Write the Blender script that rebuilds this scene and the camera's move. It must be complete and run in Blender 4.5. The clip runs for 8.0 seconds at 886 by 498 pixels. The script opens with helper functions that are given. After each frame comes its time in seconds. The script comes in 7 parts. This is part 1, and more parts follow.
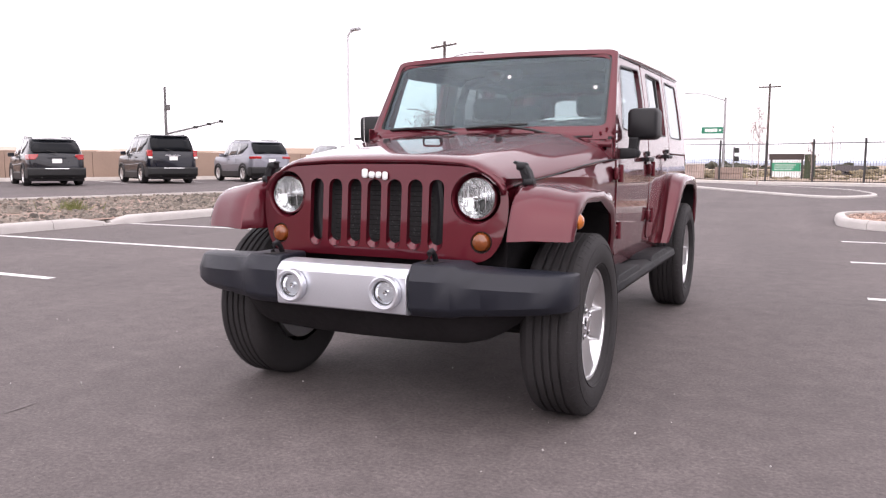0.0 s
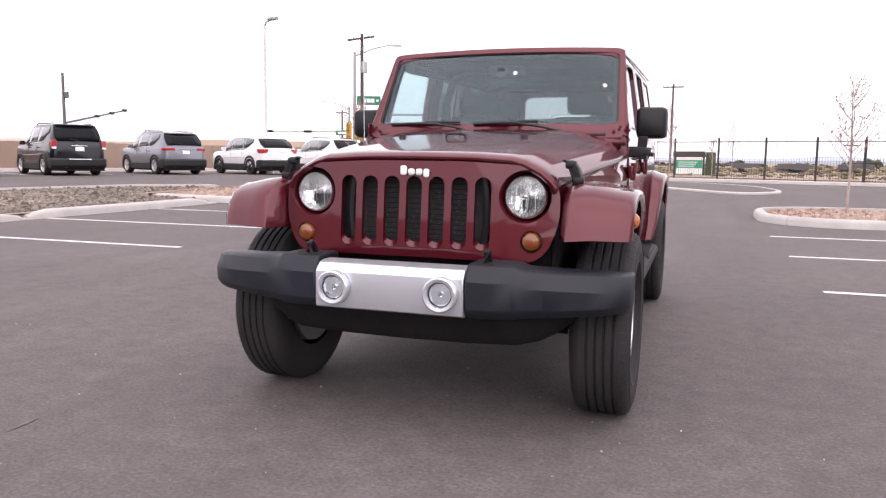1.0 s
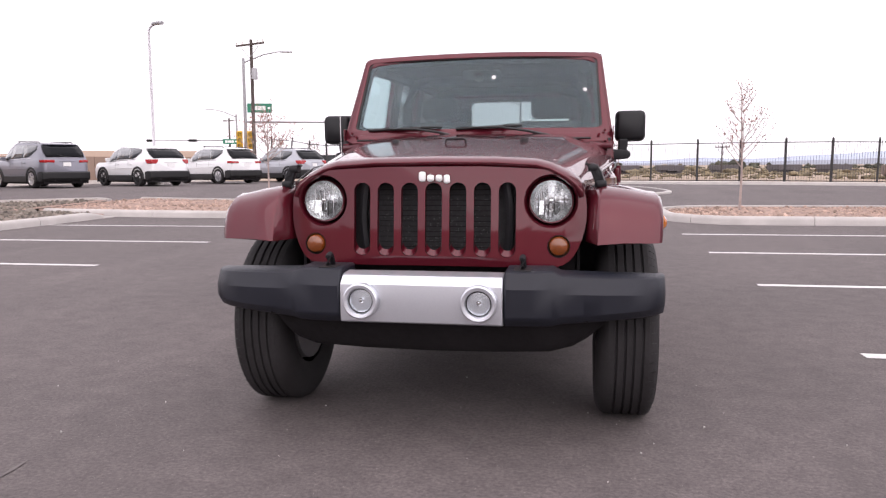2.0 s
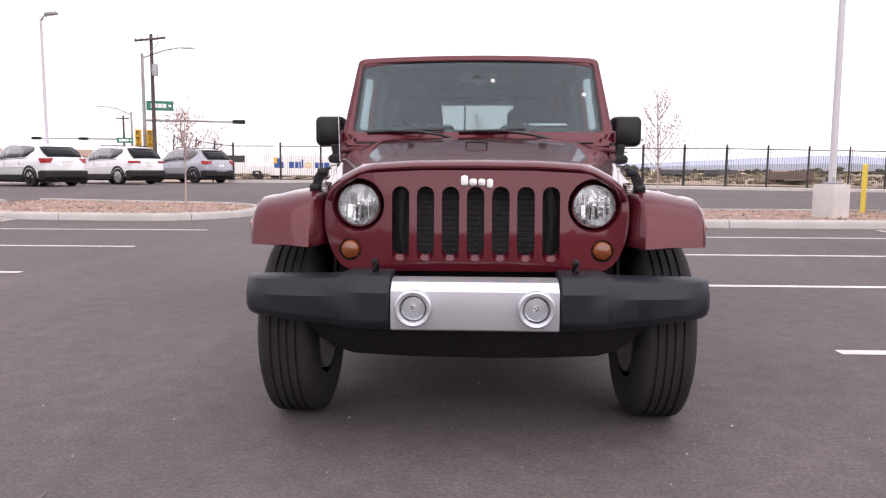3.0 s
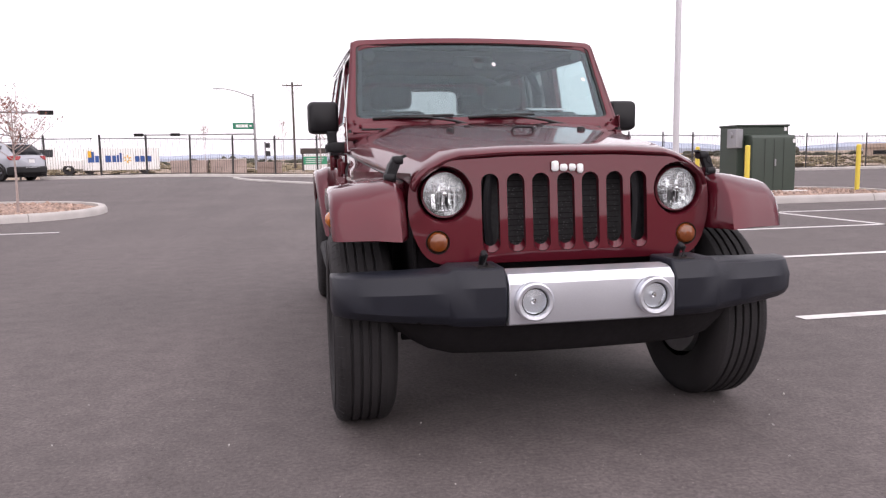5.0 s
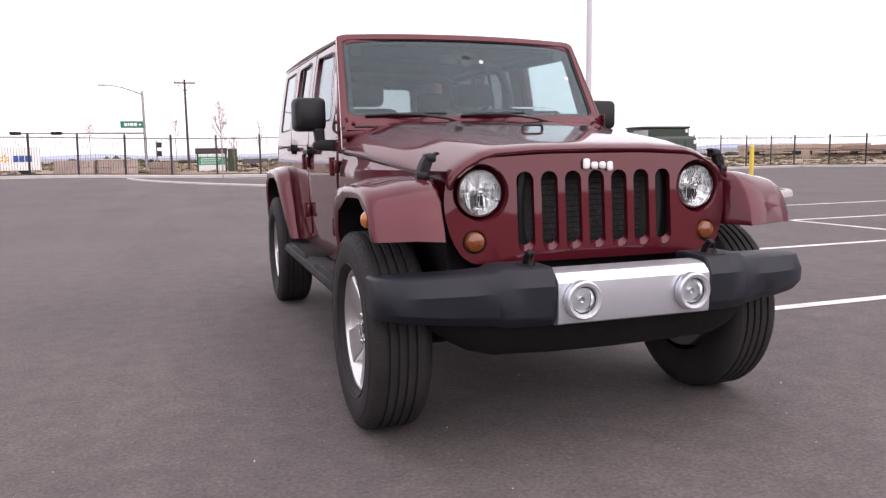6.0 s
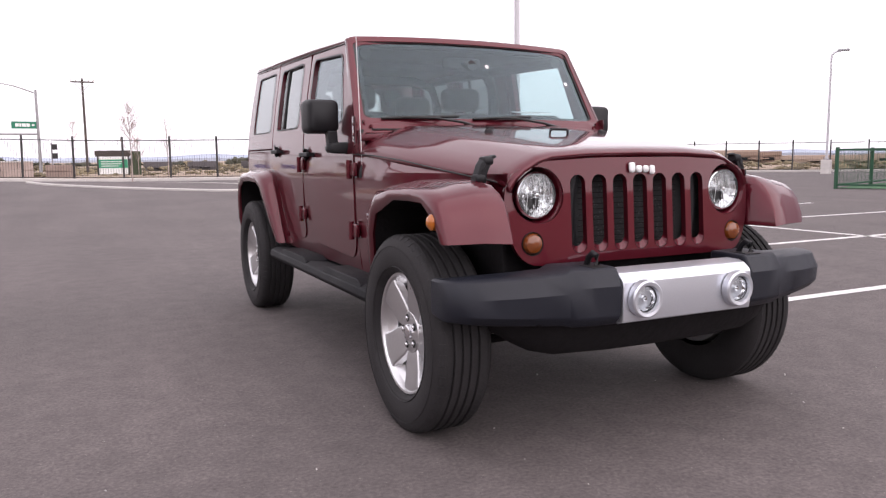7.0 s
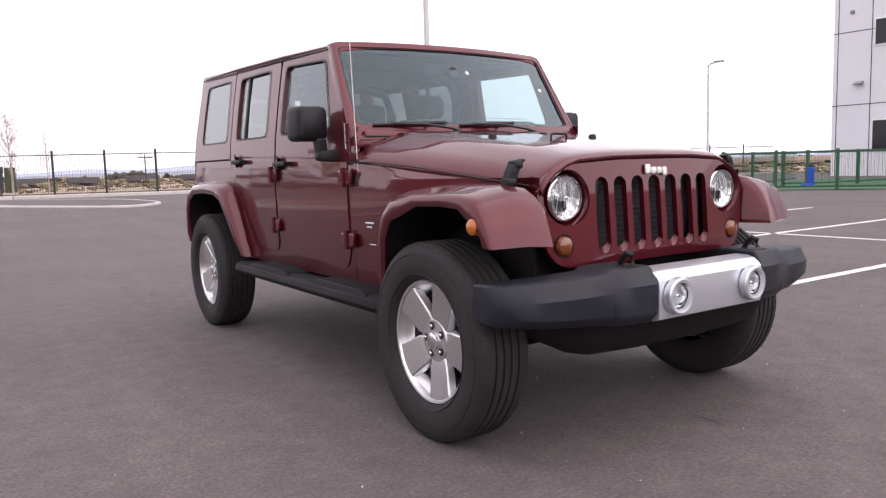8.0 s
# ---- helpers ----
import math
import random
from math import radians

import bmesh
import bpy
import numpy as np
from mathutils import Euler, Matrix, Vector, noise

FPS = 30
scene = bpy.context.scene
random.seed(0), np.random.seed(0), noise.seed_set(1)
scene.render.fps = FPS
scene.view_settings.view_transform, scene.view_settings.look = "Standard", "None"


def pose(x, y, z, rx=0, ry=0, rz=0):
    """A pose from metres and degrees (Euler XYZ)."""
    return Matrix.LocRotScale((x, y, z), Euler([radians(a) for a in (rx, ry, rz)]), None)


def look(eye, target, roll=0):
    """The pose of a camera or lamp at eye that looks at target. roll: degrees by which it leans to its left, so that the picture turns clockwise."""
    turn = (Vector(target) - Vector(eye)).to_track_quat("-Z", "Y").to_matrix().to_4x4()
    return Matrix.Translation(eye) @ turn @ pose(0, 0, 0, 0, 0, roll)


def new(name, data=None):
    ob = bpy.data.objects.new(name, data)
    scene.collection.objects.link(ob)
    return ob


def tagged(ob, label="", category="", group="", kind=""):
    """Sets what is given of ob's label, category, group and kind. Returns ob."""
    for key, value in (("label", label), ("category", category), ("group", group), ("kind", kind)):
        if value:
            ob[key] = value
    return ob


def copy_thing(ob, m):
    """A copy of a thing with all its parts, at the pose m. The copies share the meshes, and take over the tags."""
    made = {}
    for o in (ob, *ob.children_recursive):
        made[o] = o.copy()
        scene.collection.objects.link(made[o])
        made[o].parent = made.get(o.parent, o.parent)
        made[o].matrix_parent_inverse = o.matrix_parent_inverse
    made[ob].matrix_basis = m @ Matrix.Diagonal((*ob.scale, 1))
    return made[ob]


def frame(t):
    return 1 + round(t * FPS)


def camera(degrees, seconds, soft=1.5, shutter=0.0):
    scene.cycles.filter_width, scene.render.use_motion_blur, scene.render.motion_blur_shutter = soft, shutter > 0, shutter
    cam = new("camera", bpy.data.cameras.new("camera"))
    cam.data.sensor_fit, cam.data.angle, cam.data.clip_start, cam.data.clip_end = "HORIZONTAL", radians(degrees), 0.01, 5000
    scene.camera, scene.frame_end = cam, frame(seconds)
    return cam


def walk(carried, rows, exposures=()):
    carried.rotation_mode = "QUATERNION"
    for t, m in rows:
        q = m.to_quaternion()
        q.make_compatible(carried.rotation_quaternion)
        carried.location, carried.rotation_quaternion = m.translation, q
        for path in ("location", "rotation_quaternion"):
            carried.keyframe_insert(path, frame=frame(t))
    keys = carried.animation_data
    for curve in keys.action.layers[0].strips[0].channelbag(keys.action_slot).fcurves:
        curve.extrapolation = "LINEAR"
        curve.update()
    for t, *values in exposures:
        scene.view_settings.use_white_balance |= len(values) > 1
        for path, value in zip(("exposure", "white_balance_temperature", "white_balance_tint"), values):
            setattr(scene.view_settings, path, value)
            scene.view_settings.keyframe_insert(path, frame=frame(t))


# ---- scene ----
cam = camera(61.0, 8.0, soft=1.3)
PATH = [
    (0, (1.626, -3.077, 1.054), (0.767, -1.285, 0.831), 0.1),
    (0.5, (1.351, -3.15, 1.057), (0.593, -1.314, 0.826), 0.5),
    (1, (1.087, -3.202, 1.063), (0.453, -1.32, 0.826), 0.7),
    (1.2, (0.995, -3.219, 1.056), (0.413, -1.32, 0.825), 0.1),
    (2.3, (0.38, -3.256, 1.059), (0.11, -1.286, 0.843), -0.2),
    (2.5, (0.264, -3.26, 1.065), (0.045, -1.284, 0.851), -0.2),
    (3, (0.009, -3.25, 1.063), (-0.083, -1.264, 0.85), 0.2),
    (3.5, (-0.252, -3.184, 1.035), (-0.219, -1.196, 0.814), 0.3),
    (4, (-0.461, -3.118, 1.061), (-0.342, -1.137, 0.813), -0.6),
    (4.5, (-0.708, -3.047, 1.055), (-0.492, -1.075, 0.803), -1.3),
    (4.7, (-0.813, -3.036, 1.061), (-0.543, -1.07, 0.813), -1.2),
    (5.8, (-1.366, -2.887, 1.048), (-0.757, -0.998, 0.802), -0.8),
    (6, (-1.442, -2.824, 1.056), (-0.806, -0.944, 0.809), -0.9),
    (6.5, (-1.706, -2.724, 1.055), (-0.961, -0.885, 0.809), -0.6),
    (7, (-1.948, -2.634, 1.058), (-1.084, -0.846, 0.819), -0.6),
    (7.5, (-2.169, -2.49, 1.044), (-1.169, -0.772, 0.817), -1.2),
    (8, (-2.361, -2.358, 1.047), (-1.253, -0.707, 0.83), -1.6),
]
walk(cam, [(t, look(eye, target, roll)) for t, eye, target, roll in PATH],
     [(0.0, 0.36, 6500, 18), (1.0, 0.26, 6500, 18), (2.5, 0.03, 6500, 18), (4.5, -0.01, 6500, 18), (8.0, 0.06, 6500, 18)])

# ---- light ----
world = bpy.data.worlds.new("overcast_sky")
scene.world = world
world.use_nodes = True
wn, wl = world.node_tree.nodes, world.node_tree.links
sky = wn.new("ShaderNodeTexSky")
sky.sky_type, sky.sun_disc = "NISHITA", False
sky.sun_elevation, sky.sun_rotation = radians(46), radians(155)
sky.air_density, sky.dust_density = 1.0, 4.0
cloud = wn.new("ShaderNodeTexNoise")
cloud.inputs["Scale"].default_value, cloud.inputs["Detail"].default_value = 2.2, 5.0
ramp = wn.new("ShaderNodeValToRGB")
ramp.color_ramp.elements[0].position, ramp.color_ramp.elements[0].color = 0.3, (13.0, 12.6, 13.0, 1)
ramp.color_ramp.elements[1].position, ramp.color_ramp.elements[1].color = 0.7, (17.5, 17.0, 17.4, 1)
veil = wn.new("ShaderNodeMix")
veil.data_type = "RGBA"
veil.inputs["Factor"].default_value = 0.88
wl.new(cloud.outputs["Fac"], ramp.inputs["Fac"])
wl.new(sky.outputs["Color"], veil.inputs["A"])
wl.new(ramp.outputs["Color"], veil.inputs["B"])
wl.new(veil.outputs["Result"], wn["Background"].inputs["Color"])
wn["Background"].inputs["Strength"].default_value = 0.104
sun = new("sun", bpy.data.lights.new("sun", "SUN"))
sun.data.energy, sun.data.angle, sun.data.color = 1.6, radians(100), (1.0, 0.96, 0.92)
sun.matrix_world = look((0, 0, 30), Vector((0, 0, 30)) - Vector((math.sin(radians(155)) * math.cos(radians(46)), math.cos(radians(155)) * math.cos(radians(46)), math.sin(radians(46)))))

# ---- materials ----
MATS = {}


def mat(name, base, rough=0.6, metal=0.0, var=0.12, scale=6.0, fine=60.0, bump=0.0, bscale=None, coat=0.0, spec=0.5, rvar=0.1, dark=None):
    """Painted or raw surface: base colour that drifts at two scales, roughness that drifts, and fine relief."""
    m = bpy.data.materials.new(name)
    m.use_nodes = True
    n, l = m.node_tree.nodes, m.node_tree.links
    p = n["Principled BSDF"]
    p.inputs["Metallic"].default_value, p.inputs["Specular IOR Level"].default_value = metal, spec
    p.inputs["Coat Weight"].default_value, p.inputs["Coat Roughness"].default_value = coat, 0.03
    co = n.new("ShaderNodeTexCoord")
    big, small = n.new("ShaderNodeTexNoise"), n.new("ShaderNodeTexNoise")
    big.inputs["Scale"].default_value, small.inputs["Scale"].default_value = scale, fine
    big.inputs["Detail"].default_value, small.inputs["Detail"].default_value = 6, 3
    for q in (big, small):
        l.new(co.outputs["Object"], q.inputs["Vector"])
    add = n.new("ShaderNodeMath")
    add.operation = "MULTIPLY_ADD"
    l.new(small.outputs["Fac"], add.inputs[0])
    add.inputs[1].default_value = 0.5
    l.new(big.outputs["Fac"], add.inputs[2])
    r = n.new("ShaderNodeMapRange")
    r.inputs["From Min"].default_value, r.inputs["From Max"].default_value = 0.45, 1.05
    l.new(add.outputs[0], r.inputs["Value"])
    mix = n.new("ShaderNodeMix")
    mix.data_type = "RGBA"
    lo = dark or tuple(c * (1 - var) for c in base)
    hi = tuple(min(1, c * (1 + var)) for c in base)
    mix.inputs["A"].default_value, mix.inputs["B"].default_value = (*lo, 1), (*hi, 1)
    l.new(r.outputs["Result"], mix.inputs["Factor"])
    l.new(mix.outputs["Result"], p.inputs["Base Color"])
    rr = n.new("ShaderNodeMapRange")
    rr.inputs["To Min"].default_value, rr.inputs["To Max"].default_value = max(0.02, rough - rvar), min(1, rough + rvar)
    l.new(big.outputs["Fac"], rr.inputs["Value"])
    l.new(rr.outputs["Result"], p.inputs["Roughness"])
    if bump:
        b = n.new("ShaderNodeBump")
        b.inputs["Strength"].default_value, b.inputs["Distance"].default_value = bump, 0.01
        if bscale:
            bn = n.new("ShaderNodeTexNoise")
            bn.inputs["Scale"].default_value, bn.inputs["Detail"].default_value = bscale, 4
            l.new(co.outputs["Object"], bn.inputs["Vector"])
            l.new(bn.outputs["Fac"], b.inputs["Height"])
        else:
            l.new(small.outputs["Fac"], b.inputs["Height"])
        l.new(b.outputs["Normal"], p.inputs["Normal"])
    MATS[name] = m
    return m


def pane_glass(name, tint, f0=0.05, coating=(1, 1, 1), power=4.5):
    """Thin car glass: tinted see-through with a mirror layer that grows towards grazing angles (f0: its share seen straight on)."""
    m = bpy.data.materials.new(name)
    m.use_nodes = True
    n, l = m.node_tree.nodes, m.node_tree.links
    n.remove(n["Principled BSDF"])
    t, g, f, x = n.new("ShaderNodeBsdfTransparent"), n.new("ShaderNodeBsdfGlossy"), n.new("ShaderNodeLayerWeight"), n.new("ShaderNodeMixShader")
    t.inputs["Color"].default_value = (*tint, 1)
    g.inputs["Roughness"].default_value = 0.012
    g.inputs["Color"].default_value = (*coating, 1)
    f.inputs["Blend"].default_value = 0.5
    p, q = n.new("ShaderNodeMath"), n.new("ShaderNodeMath")
    p.operation, q.operation = "POWER", "MULTIPLY_ADD"
    p.inputs[1].default_value, q.inputs[1].default_value, q.inputs[2].default_value = power, 1 - f0, f0
    l.new(f.outputs["Facing"], p.inputs[0])
    l.new(p.outputs[0], q.inputs[0])
    l.new(q.outputs[0], x.inputs["Fac"])
    l.new(t.outputs["BSDF"], x.inputs[1])
    l.new(g.outputs["BSDF"], x.inputs[2])
    l.new(x.outputs["Shader"], n["Material Output"].inputs["Surface"])
    return m


def asphalt_material():
    m = mat("asphalt", (0.1000, 0.0838, 0.083), 0.88, 0, 0.20, 0.5, 140.0, 0.35, 200.0, rvar=0.05)
    n, l = m.node_tree.nodes, m.node_tree.links
    p = n["Principled BSDF"]
    old = p.inputs["Base Color"].links[0].from_socket
    co = n["Texture Coordinate"]
    # pale grit
    v = n.new("ShaderNodeTexVoronoi")
    v.inputs["Scale"].default_value = 75
    l.new(co.outputs["Object"], v.inputs["Vector"])
    c = n.new("ShaderNodeMath")
    c.operation = "LESS_THAN"
    c.inputs[1].default_value = 0.14
    l.new(v.outputs["Distance"], c.inputs[0])
    pick = n.new("ShaderNodeMath")
    pick.operation = "MULTIPLY"
    q = n.new("ShaderNodeTexNoise")
    q.inputs["Scale"].default_value = 31
    l.new(co.outputs["Object"], q.inputs["Vector"])
    g = n.new("ShaderNodeMath")
    g.operation = "GREATER_THAN"
    g.inputs[1].default_value = 0.60
    l.new(q.outputs["Fac"], g.inputs[0])
    l.new(c.outputs[0], pick.inputs[0])
    l.new(g.outputs[0], pick.inputs[1])
    mx = n.new("ShaderNodeMix")
    mx.data_type = "RGBA"
    mx.inputs["B"].default_value = (0.22, 0.20, 0.19, 1)
    l.new(pick.outputs[0], mx.inputs["Factor"])
    l.new(old, mx.inputs["A"])
    # mottling of the binder
    mo = n.new("ShaderNodeTexNoise")
    mo.inputs["Scale"].default_value, mo.inputs["Detail"].default_value, mo.inputs["Roughness"].default_value = 7.0, 9.0, 0.72
    l.new(co.outputs["Object"], mo.inputs["Vector"])
    mr = n.new("ShaderNodeMapRange")
    mr.inputs["From Min"].default_value, mr.inputs["From Max"].default_value = 0.32, 0.68
    mr.inputs["To Min"].default_value, mr.inputs["To Max"].default_value = 0.80, 1.20
    l.new(mo.outputs["Fac"], mr.inputs["Value"])
    # worn wheel tracks and paving seams: long stretched stains
    mp = n.new("ShaderNodeMapping")
    mp.inputs["Scale"].default_value = (0.9, 0.07, 1)
    l.new(co.outputs["Object"], mp.inputs["Vector"])
    s = n.new("ShaderNodeTexNoise")
    s.inputs["Scale"].default_value, s.inputs["Detail"].default_value = 1.6, 7
    l.new(mp.outputs["Vector"], s.inputs["Vector"])
    sr = n.new("ShaderNodeMapRange")
    sr.inputs["From Min"].default_value, sr.inputs["From Max"].default_value = 0.3, 0.7
    sr.inputs["To Min"].default_value, sr.inputs["To Max"].default_value = 0.90, 1.09
    l.new(s.outputs["Fac"], sr.inputs["Value"])
    mul = n.new("ShaderNodeVectorMath")
    mul.operation = "SCALE"
    # aggregate grain
    ag = n.new("ShaderNodeTexNoise")
    ag.inputs["Scale"].default_value, ag.inputs["Detail"].default_value, ag.inputs["Roughness"].default_value = 60.0, 4.0, 0.7
    l.new(co.outputs["Object"], ag.inputs["Vector"])
    ar = n.new("ShaderNodeMapRange")
    ar.inputs["From Min"].default_value, ar.inputs["From Max"].default_value = 0.3, 0.7
    ar.inputs["To Min"].default_value, ar.inputs["To Max"].default_value = 0.62, 1.40
    l.new(ag.outputs["Fac"], ar.inputs["Value"])
    grain = n.new("ShaderNodeMath")
    grain.operation = "MULTIPLY"
    l.new(mr.outputs["Result"], grain.inputs[0])
    l.new(ar.outputs["Result"], grain.inputs[1])
    both = n.new("ShaderNodeMath")
    both.operation = "MULTIPLY"
    l.new(sr.outputs["Result"], both.inputs[0])
    l.new(grain.outputs[0], both.inputs[1])
    l.new(mx.outputs["Result"], mul.inputs[0])
    l.new(both.outputs[0], mul.inputs["Scale"])
    l.new(mul.outputs["Vector"], p.inputs["Base Color"])
    return m


ASPHALT = asphalt_material()
PAINT_LINE = mat("line_paint", (0.72, 0.71, 0.70), 0.7, 0, 0.12, 5, 120, 0.2, dark=(0.48, 0.46, 0.45))
CONCRETE = mat("concrete", (0.44, 0.415, 0.40), 0.85, 0, 0.16, 2.5, 70, 0.35)
PALE_CONCRETE = mat("pale_concrete", (0.55, 0.52, 0.50), 0.85, 0, 0.14, 2.5, 70, 0.3)
GRAVEL_BED = mat("gravel_bed", (0.29, 0.20, 0.16), 0.95, 0, 0.3, 2.0, 45, 1.0, 60)
GRAVEL = mat("gravel_stone", (0.34, 0.245, 0.20), 0.9, 0, 0.35, 3, 40, 0.3)
RIVER = mat("river_rock", (0.155, 0.133, 0.112), 0.85, 0, 0.4, 4, 30, 0.3)
DIRT = mat("dry_dirt", (0.30, 0.23, 0.17), 0.95, 0, 0.3, 0.08, 3.0, 0.6, 4)
WALL_TAN = mat("tan_masonry", (0.28, 0.20, 0.157), 0.9, 0, 0.15, 0.6, 20, 0.3)
STUCCO = mat("tan_stucco", (0.42, 0.33, 0.27), 0.9, 0, 0.1, 0.3, 10, 0.2)
CONCRETE_BLOCK = mat("stacked_block", (0.36, 0.29, 0.265), 0.9, 0, 0.3, 0.8, 10, 0.3)
BROWN_BLOCK = mat("brown_block", (0.27, 0.205, 0.18), 0.9, 0, 0.3, 0.8, 10, 0.3)
BRUSH = mat("dry_brush", (0.16, 0.13, 0.08), 0.95, 0, 0.45, 1.5, 20)
# the pale blue is distance haze, painted into the base colour
MOUNTAIN = mat("hazed_mountain", (0.42, 0.46, 0.55), 1.0, 0, 0.06, 0.004, 0.05, spec=0.0)
BLACK_STEEL = mat("black_steel", (0.032, 0.030, 0.031), 0.5, 0.0, 0.2, 3, 80, 0.1)
GALV = mat("galvanised_steel", (0.30, 0.30, 0.315), 0.5, 0.4, 0.12, 3, 50, 0.1)
POLE_GREY = mat("grey_pole_paint", (0.55, 0.54, 0.57), 0.5, 0.1, 0.06, 2, 40)
POLE_WOOD = mat("pole_wood", (0.075, 0.06, 0.055), 0.9, 0, 0.3, 2, 30, 0.4)
SIGNAL_YELLOW = mat("signal_yellow", (0.70, 0.40, 0.02), 0.5, 0, 0.1)
BOLLARD_YELLOW = mat("bollard_yellow", (0.72, 0.56, 0.075), 0.5, 0, 0.1, 3, 50)
SIGN_GREEN = mat("sign_green", (0.01, 0.17, 0.10), 0.45, 0, 0.08)
WHITE = mat("white_paint", (0.80, 0.80, 0.80), 0.5, 0, 0.04, 2, 40)
BOX_GREEN = mat("utility_green", (0.030, 0.045, 0.033), 0.5, 0, 0.15, 2, 40, 0.1)
FENCE_GREEN = mat("fence_green", (0.018, 0.078, 0.040), 0.5, 0, 0.1)
TURF = mat("turf", (0.045, 0.12, 0.055), 0.95, 0, 0.3, 3, 120, 0.6)
BLUE = mat("blue_plastic", (0.01, 0.06, 0.42), 0.4, 0, 0.08)
BLUE_INK = mat("banner_blue", (0.02, 0.08, 0.30), 0.5, 0, 0.05)
YELLOW_INK = mat("banner_yellow", (0.75, 0.42, 0.03), 0.5, 0, 0.05)
PANEL_GREY = mat("wall_panel_grey", (0.68, 0.69, 0.74), 0.6, 0.0, 0.05, 0.4, 12, 0.1)
WINDOW_DARK = mat("dark_window", (0.012, 0.014, 0.017), 0.12, 0, 0.1, 1, 10, spec=0.35, rvar=0.03)
BARK = mat("bark", (0.36, 0.29, 0.27), 0.9, 0, 0.3, 8, 60, 0.5)
RED_LEAF = mat("dry_leaf", (0.28, 0.12, 0.09), 0.8, 0, 0.4, 3, 30)
# the off-road car
CAR_RED = mat("maroon_metallic", (0.088, 0.0066, 0.0142), 0.44, 0.50, 0.10, 1.2, 900, 0.02, coat=1.0, spec=0.12, rvar=0.05)
CAR_RED.node_tree.nodes["Principled BSDF"].inputs["Coat IOR"].default_value = 1.45
STEP_PLASTIC = mat("dull_black_plastic", (0.0085, 0.0085, 0.0105), 0.6, 0, 0.2, 5, 200, 0.12, 400, spec=0.22)
BLACK_PLASTIC = mat("textured_black_plastic", (0.0105, 0.0118, 0.0185), 0.46, 0, 0.18, 5, 220, 0.12, 400, spec=0.34)
MIRROR_PLASTIC = mat("mirror_black_plastic", (0.010, 0.010, 0.012), 0.5, 0, 0.15, 5, 200, 0.1, 400, spec=0.3)
DARK_TRIM = mat("dark_trim", (0.010, 0.010, 0.011), 0.5, 0, 0.2)
UNDERSIDE = mat("underside", (0.0145, 0.013, 0.0142), 0.9, 0, 0.3, 6, 40, 0.3, spec=0.15)
SILVER = mat("satin_silver", (0.62, 0.64, 0.69), 0.32, 0.75, 0.05, 4, 150, rvar=0.05)
ALLOY = mat("machined_alloy", (0.70, 0.70, 0.71), 0.30, 0.95, 0.06, 5, 100, rvar=0.06)
CHROME = mat("chrome", (0.80, 0.80, 0.82), 0.07, 1.0, 0.04, 6, 80, rvar=0.03)
RUBBER = mat("tyre_rubber", (0.027, 0.0252, 0.0265), 0.7, 0, 0.25, 7, 90, 0.25, 160, spec=0.22)
BARREL = mat("cast_barrel", (0.26, 0.26, 0.27), 0.45, 0.6, 0.15, 6, 80)
MARKER_AMBER = mat("marker_amber", (0.42, 0.115, 0.008), 0.2, 0, 0.25, 35, 150, 0.2, 60, coat=0.7, rvar=0.05)
AMBER = mat("amber_lens", (0.175, 0.043, 0.0075), 0.2, 0, 0.3, 35, 150, 0.2, 60, coat=0.7, rvar=0.05)
SEAT = mat("seat_cloth", (0.012, 0.012, 0.0125), 0.9, 0, 0.15, 6, 160, 0.2)
DASH = mat("dash_plastic", (0.030, 0.030, 0.032), 0.7, 0, 0.1)
PAPER = mat("paper", (0.75, 0.75, 0.75), 0.7, 0, 0.04)
BADGE = mat("badge_silver", (0.75, 0.75, 0.76), 0.3, 0.3, 0.04, rvar=0.05)
FRIT = mat("screen_border_print", (0.012, 0.013, 0.015), 0.5, 0, 0.15, spec=0.2)
WINDSHIELD = pane_glass("windshield_glass", (0.60, 0.73, 0.745), 0.056, (0.78, 0.93, 1.0), 3.0)
DOOR_GLASS = pane_glass("door_glass", (0.72, 0.82, 0.82), 0.13, (0.86, 0.96, 1.0))
LAMP_GLASS = pane_glass("lamp_glass", (0.95, 0.97, 0.97), 0.04)
REFLECTOR = mat("lamp_reflector", (0.86, 0.87, 0.88), 0.22, 0.9, 0.05, 30, 200, 0.3, 45, rvar=0.08)
REAR_GLASS = pane_glass("rear_glass", (0.42, 0.45, 0.45), 0.10)
PRIVACY = pane_glass("privacy_glass", (0.14, 0.15, 0.15), 0.22, (0.94, 0.99, 1.0))
RED_LENS = mat("red_lens", (0.35, 0.01, 0.012), 0.15, 0, 0.1, coat=1.0, rvar=0.05)


# ---- mesh helpers ----
def thing(name, label, category, group="", at=(0, 0, 0), turn=0, kind="", size=1.0):
    ob = new(name)
    ob.empty_display_size = 0.2
    ob.matrix_basis = pose(*at, 0, 0, turn) @ Matrix.Scale(size, 4)
    return tagged(ob, label, category, group, kind)


def finish(bm, material, name, smooth=35):
    if not material.name.endswith("_glass"):
        bmesh.ops.recalc_face_normals(bm, faces=bm.faces)
    if smooth:
        for f in bm.faces:
            f.smooth = True
        for e in bm.edges:
            if len(e.link_faces) == 2 and e.calc_face_angle(0) > radians(smooth):
                e.smooth = False
    me = bpy.data.meshes.new(name)
    bm.to_mesh(me)
    bm.free()
    me.materials.append(material)
    return me


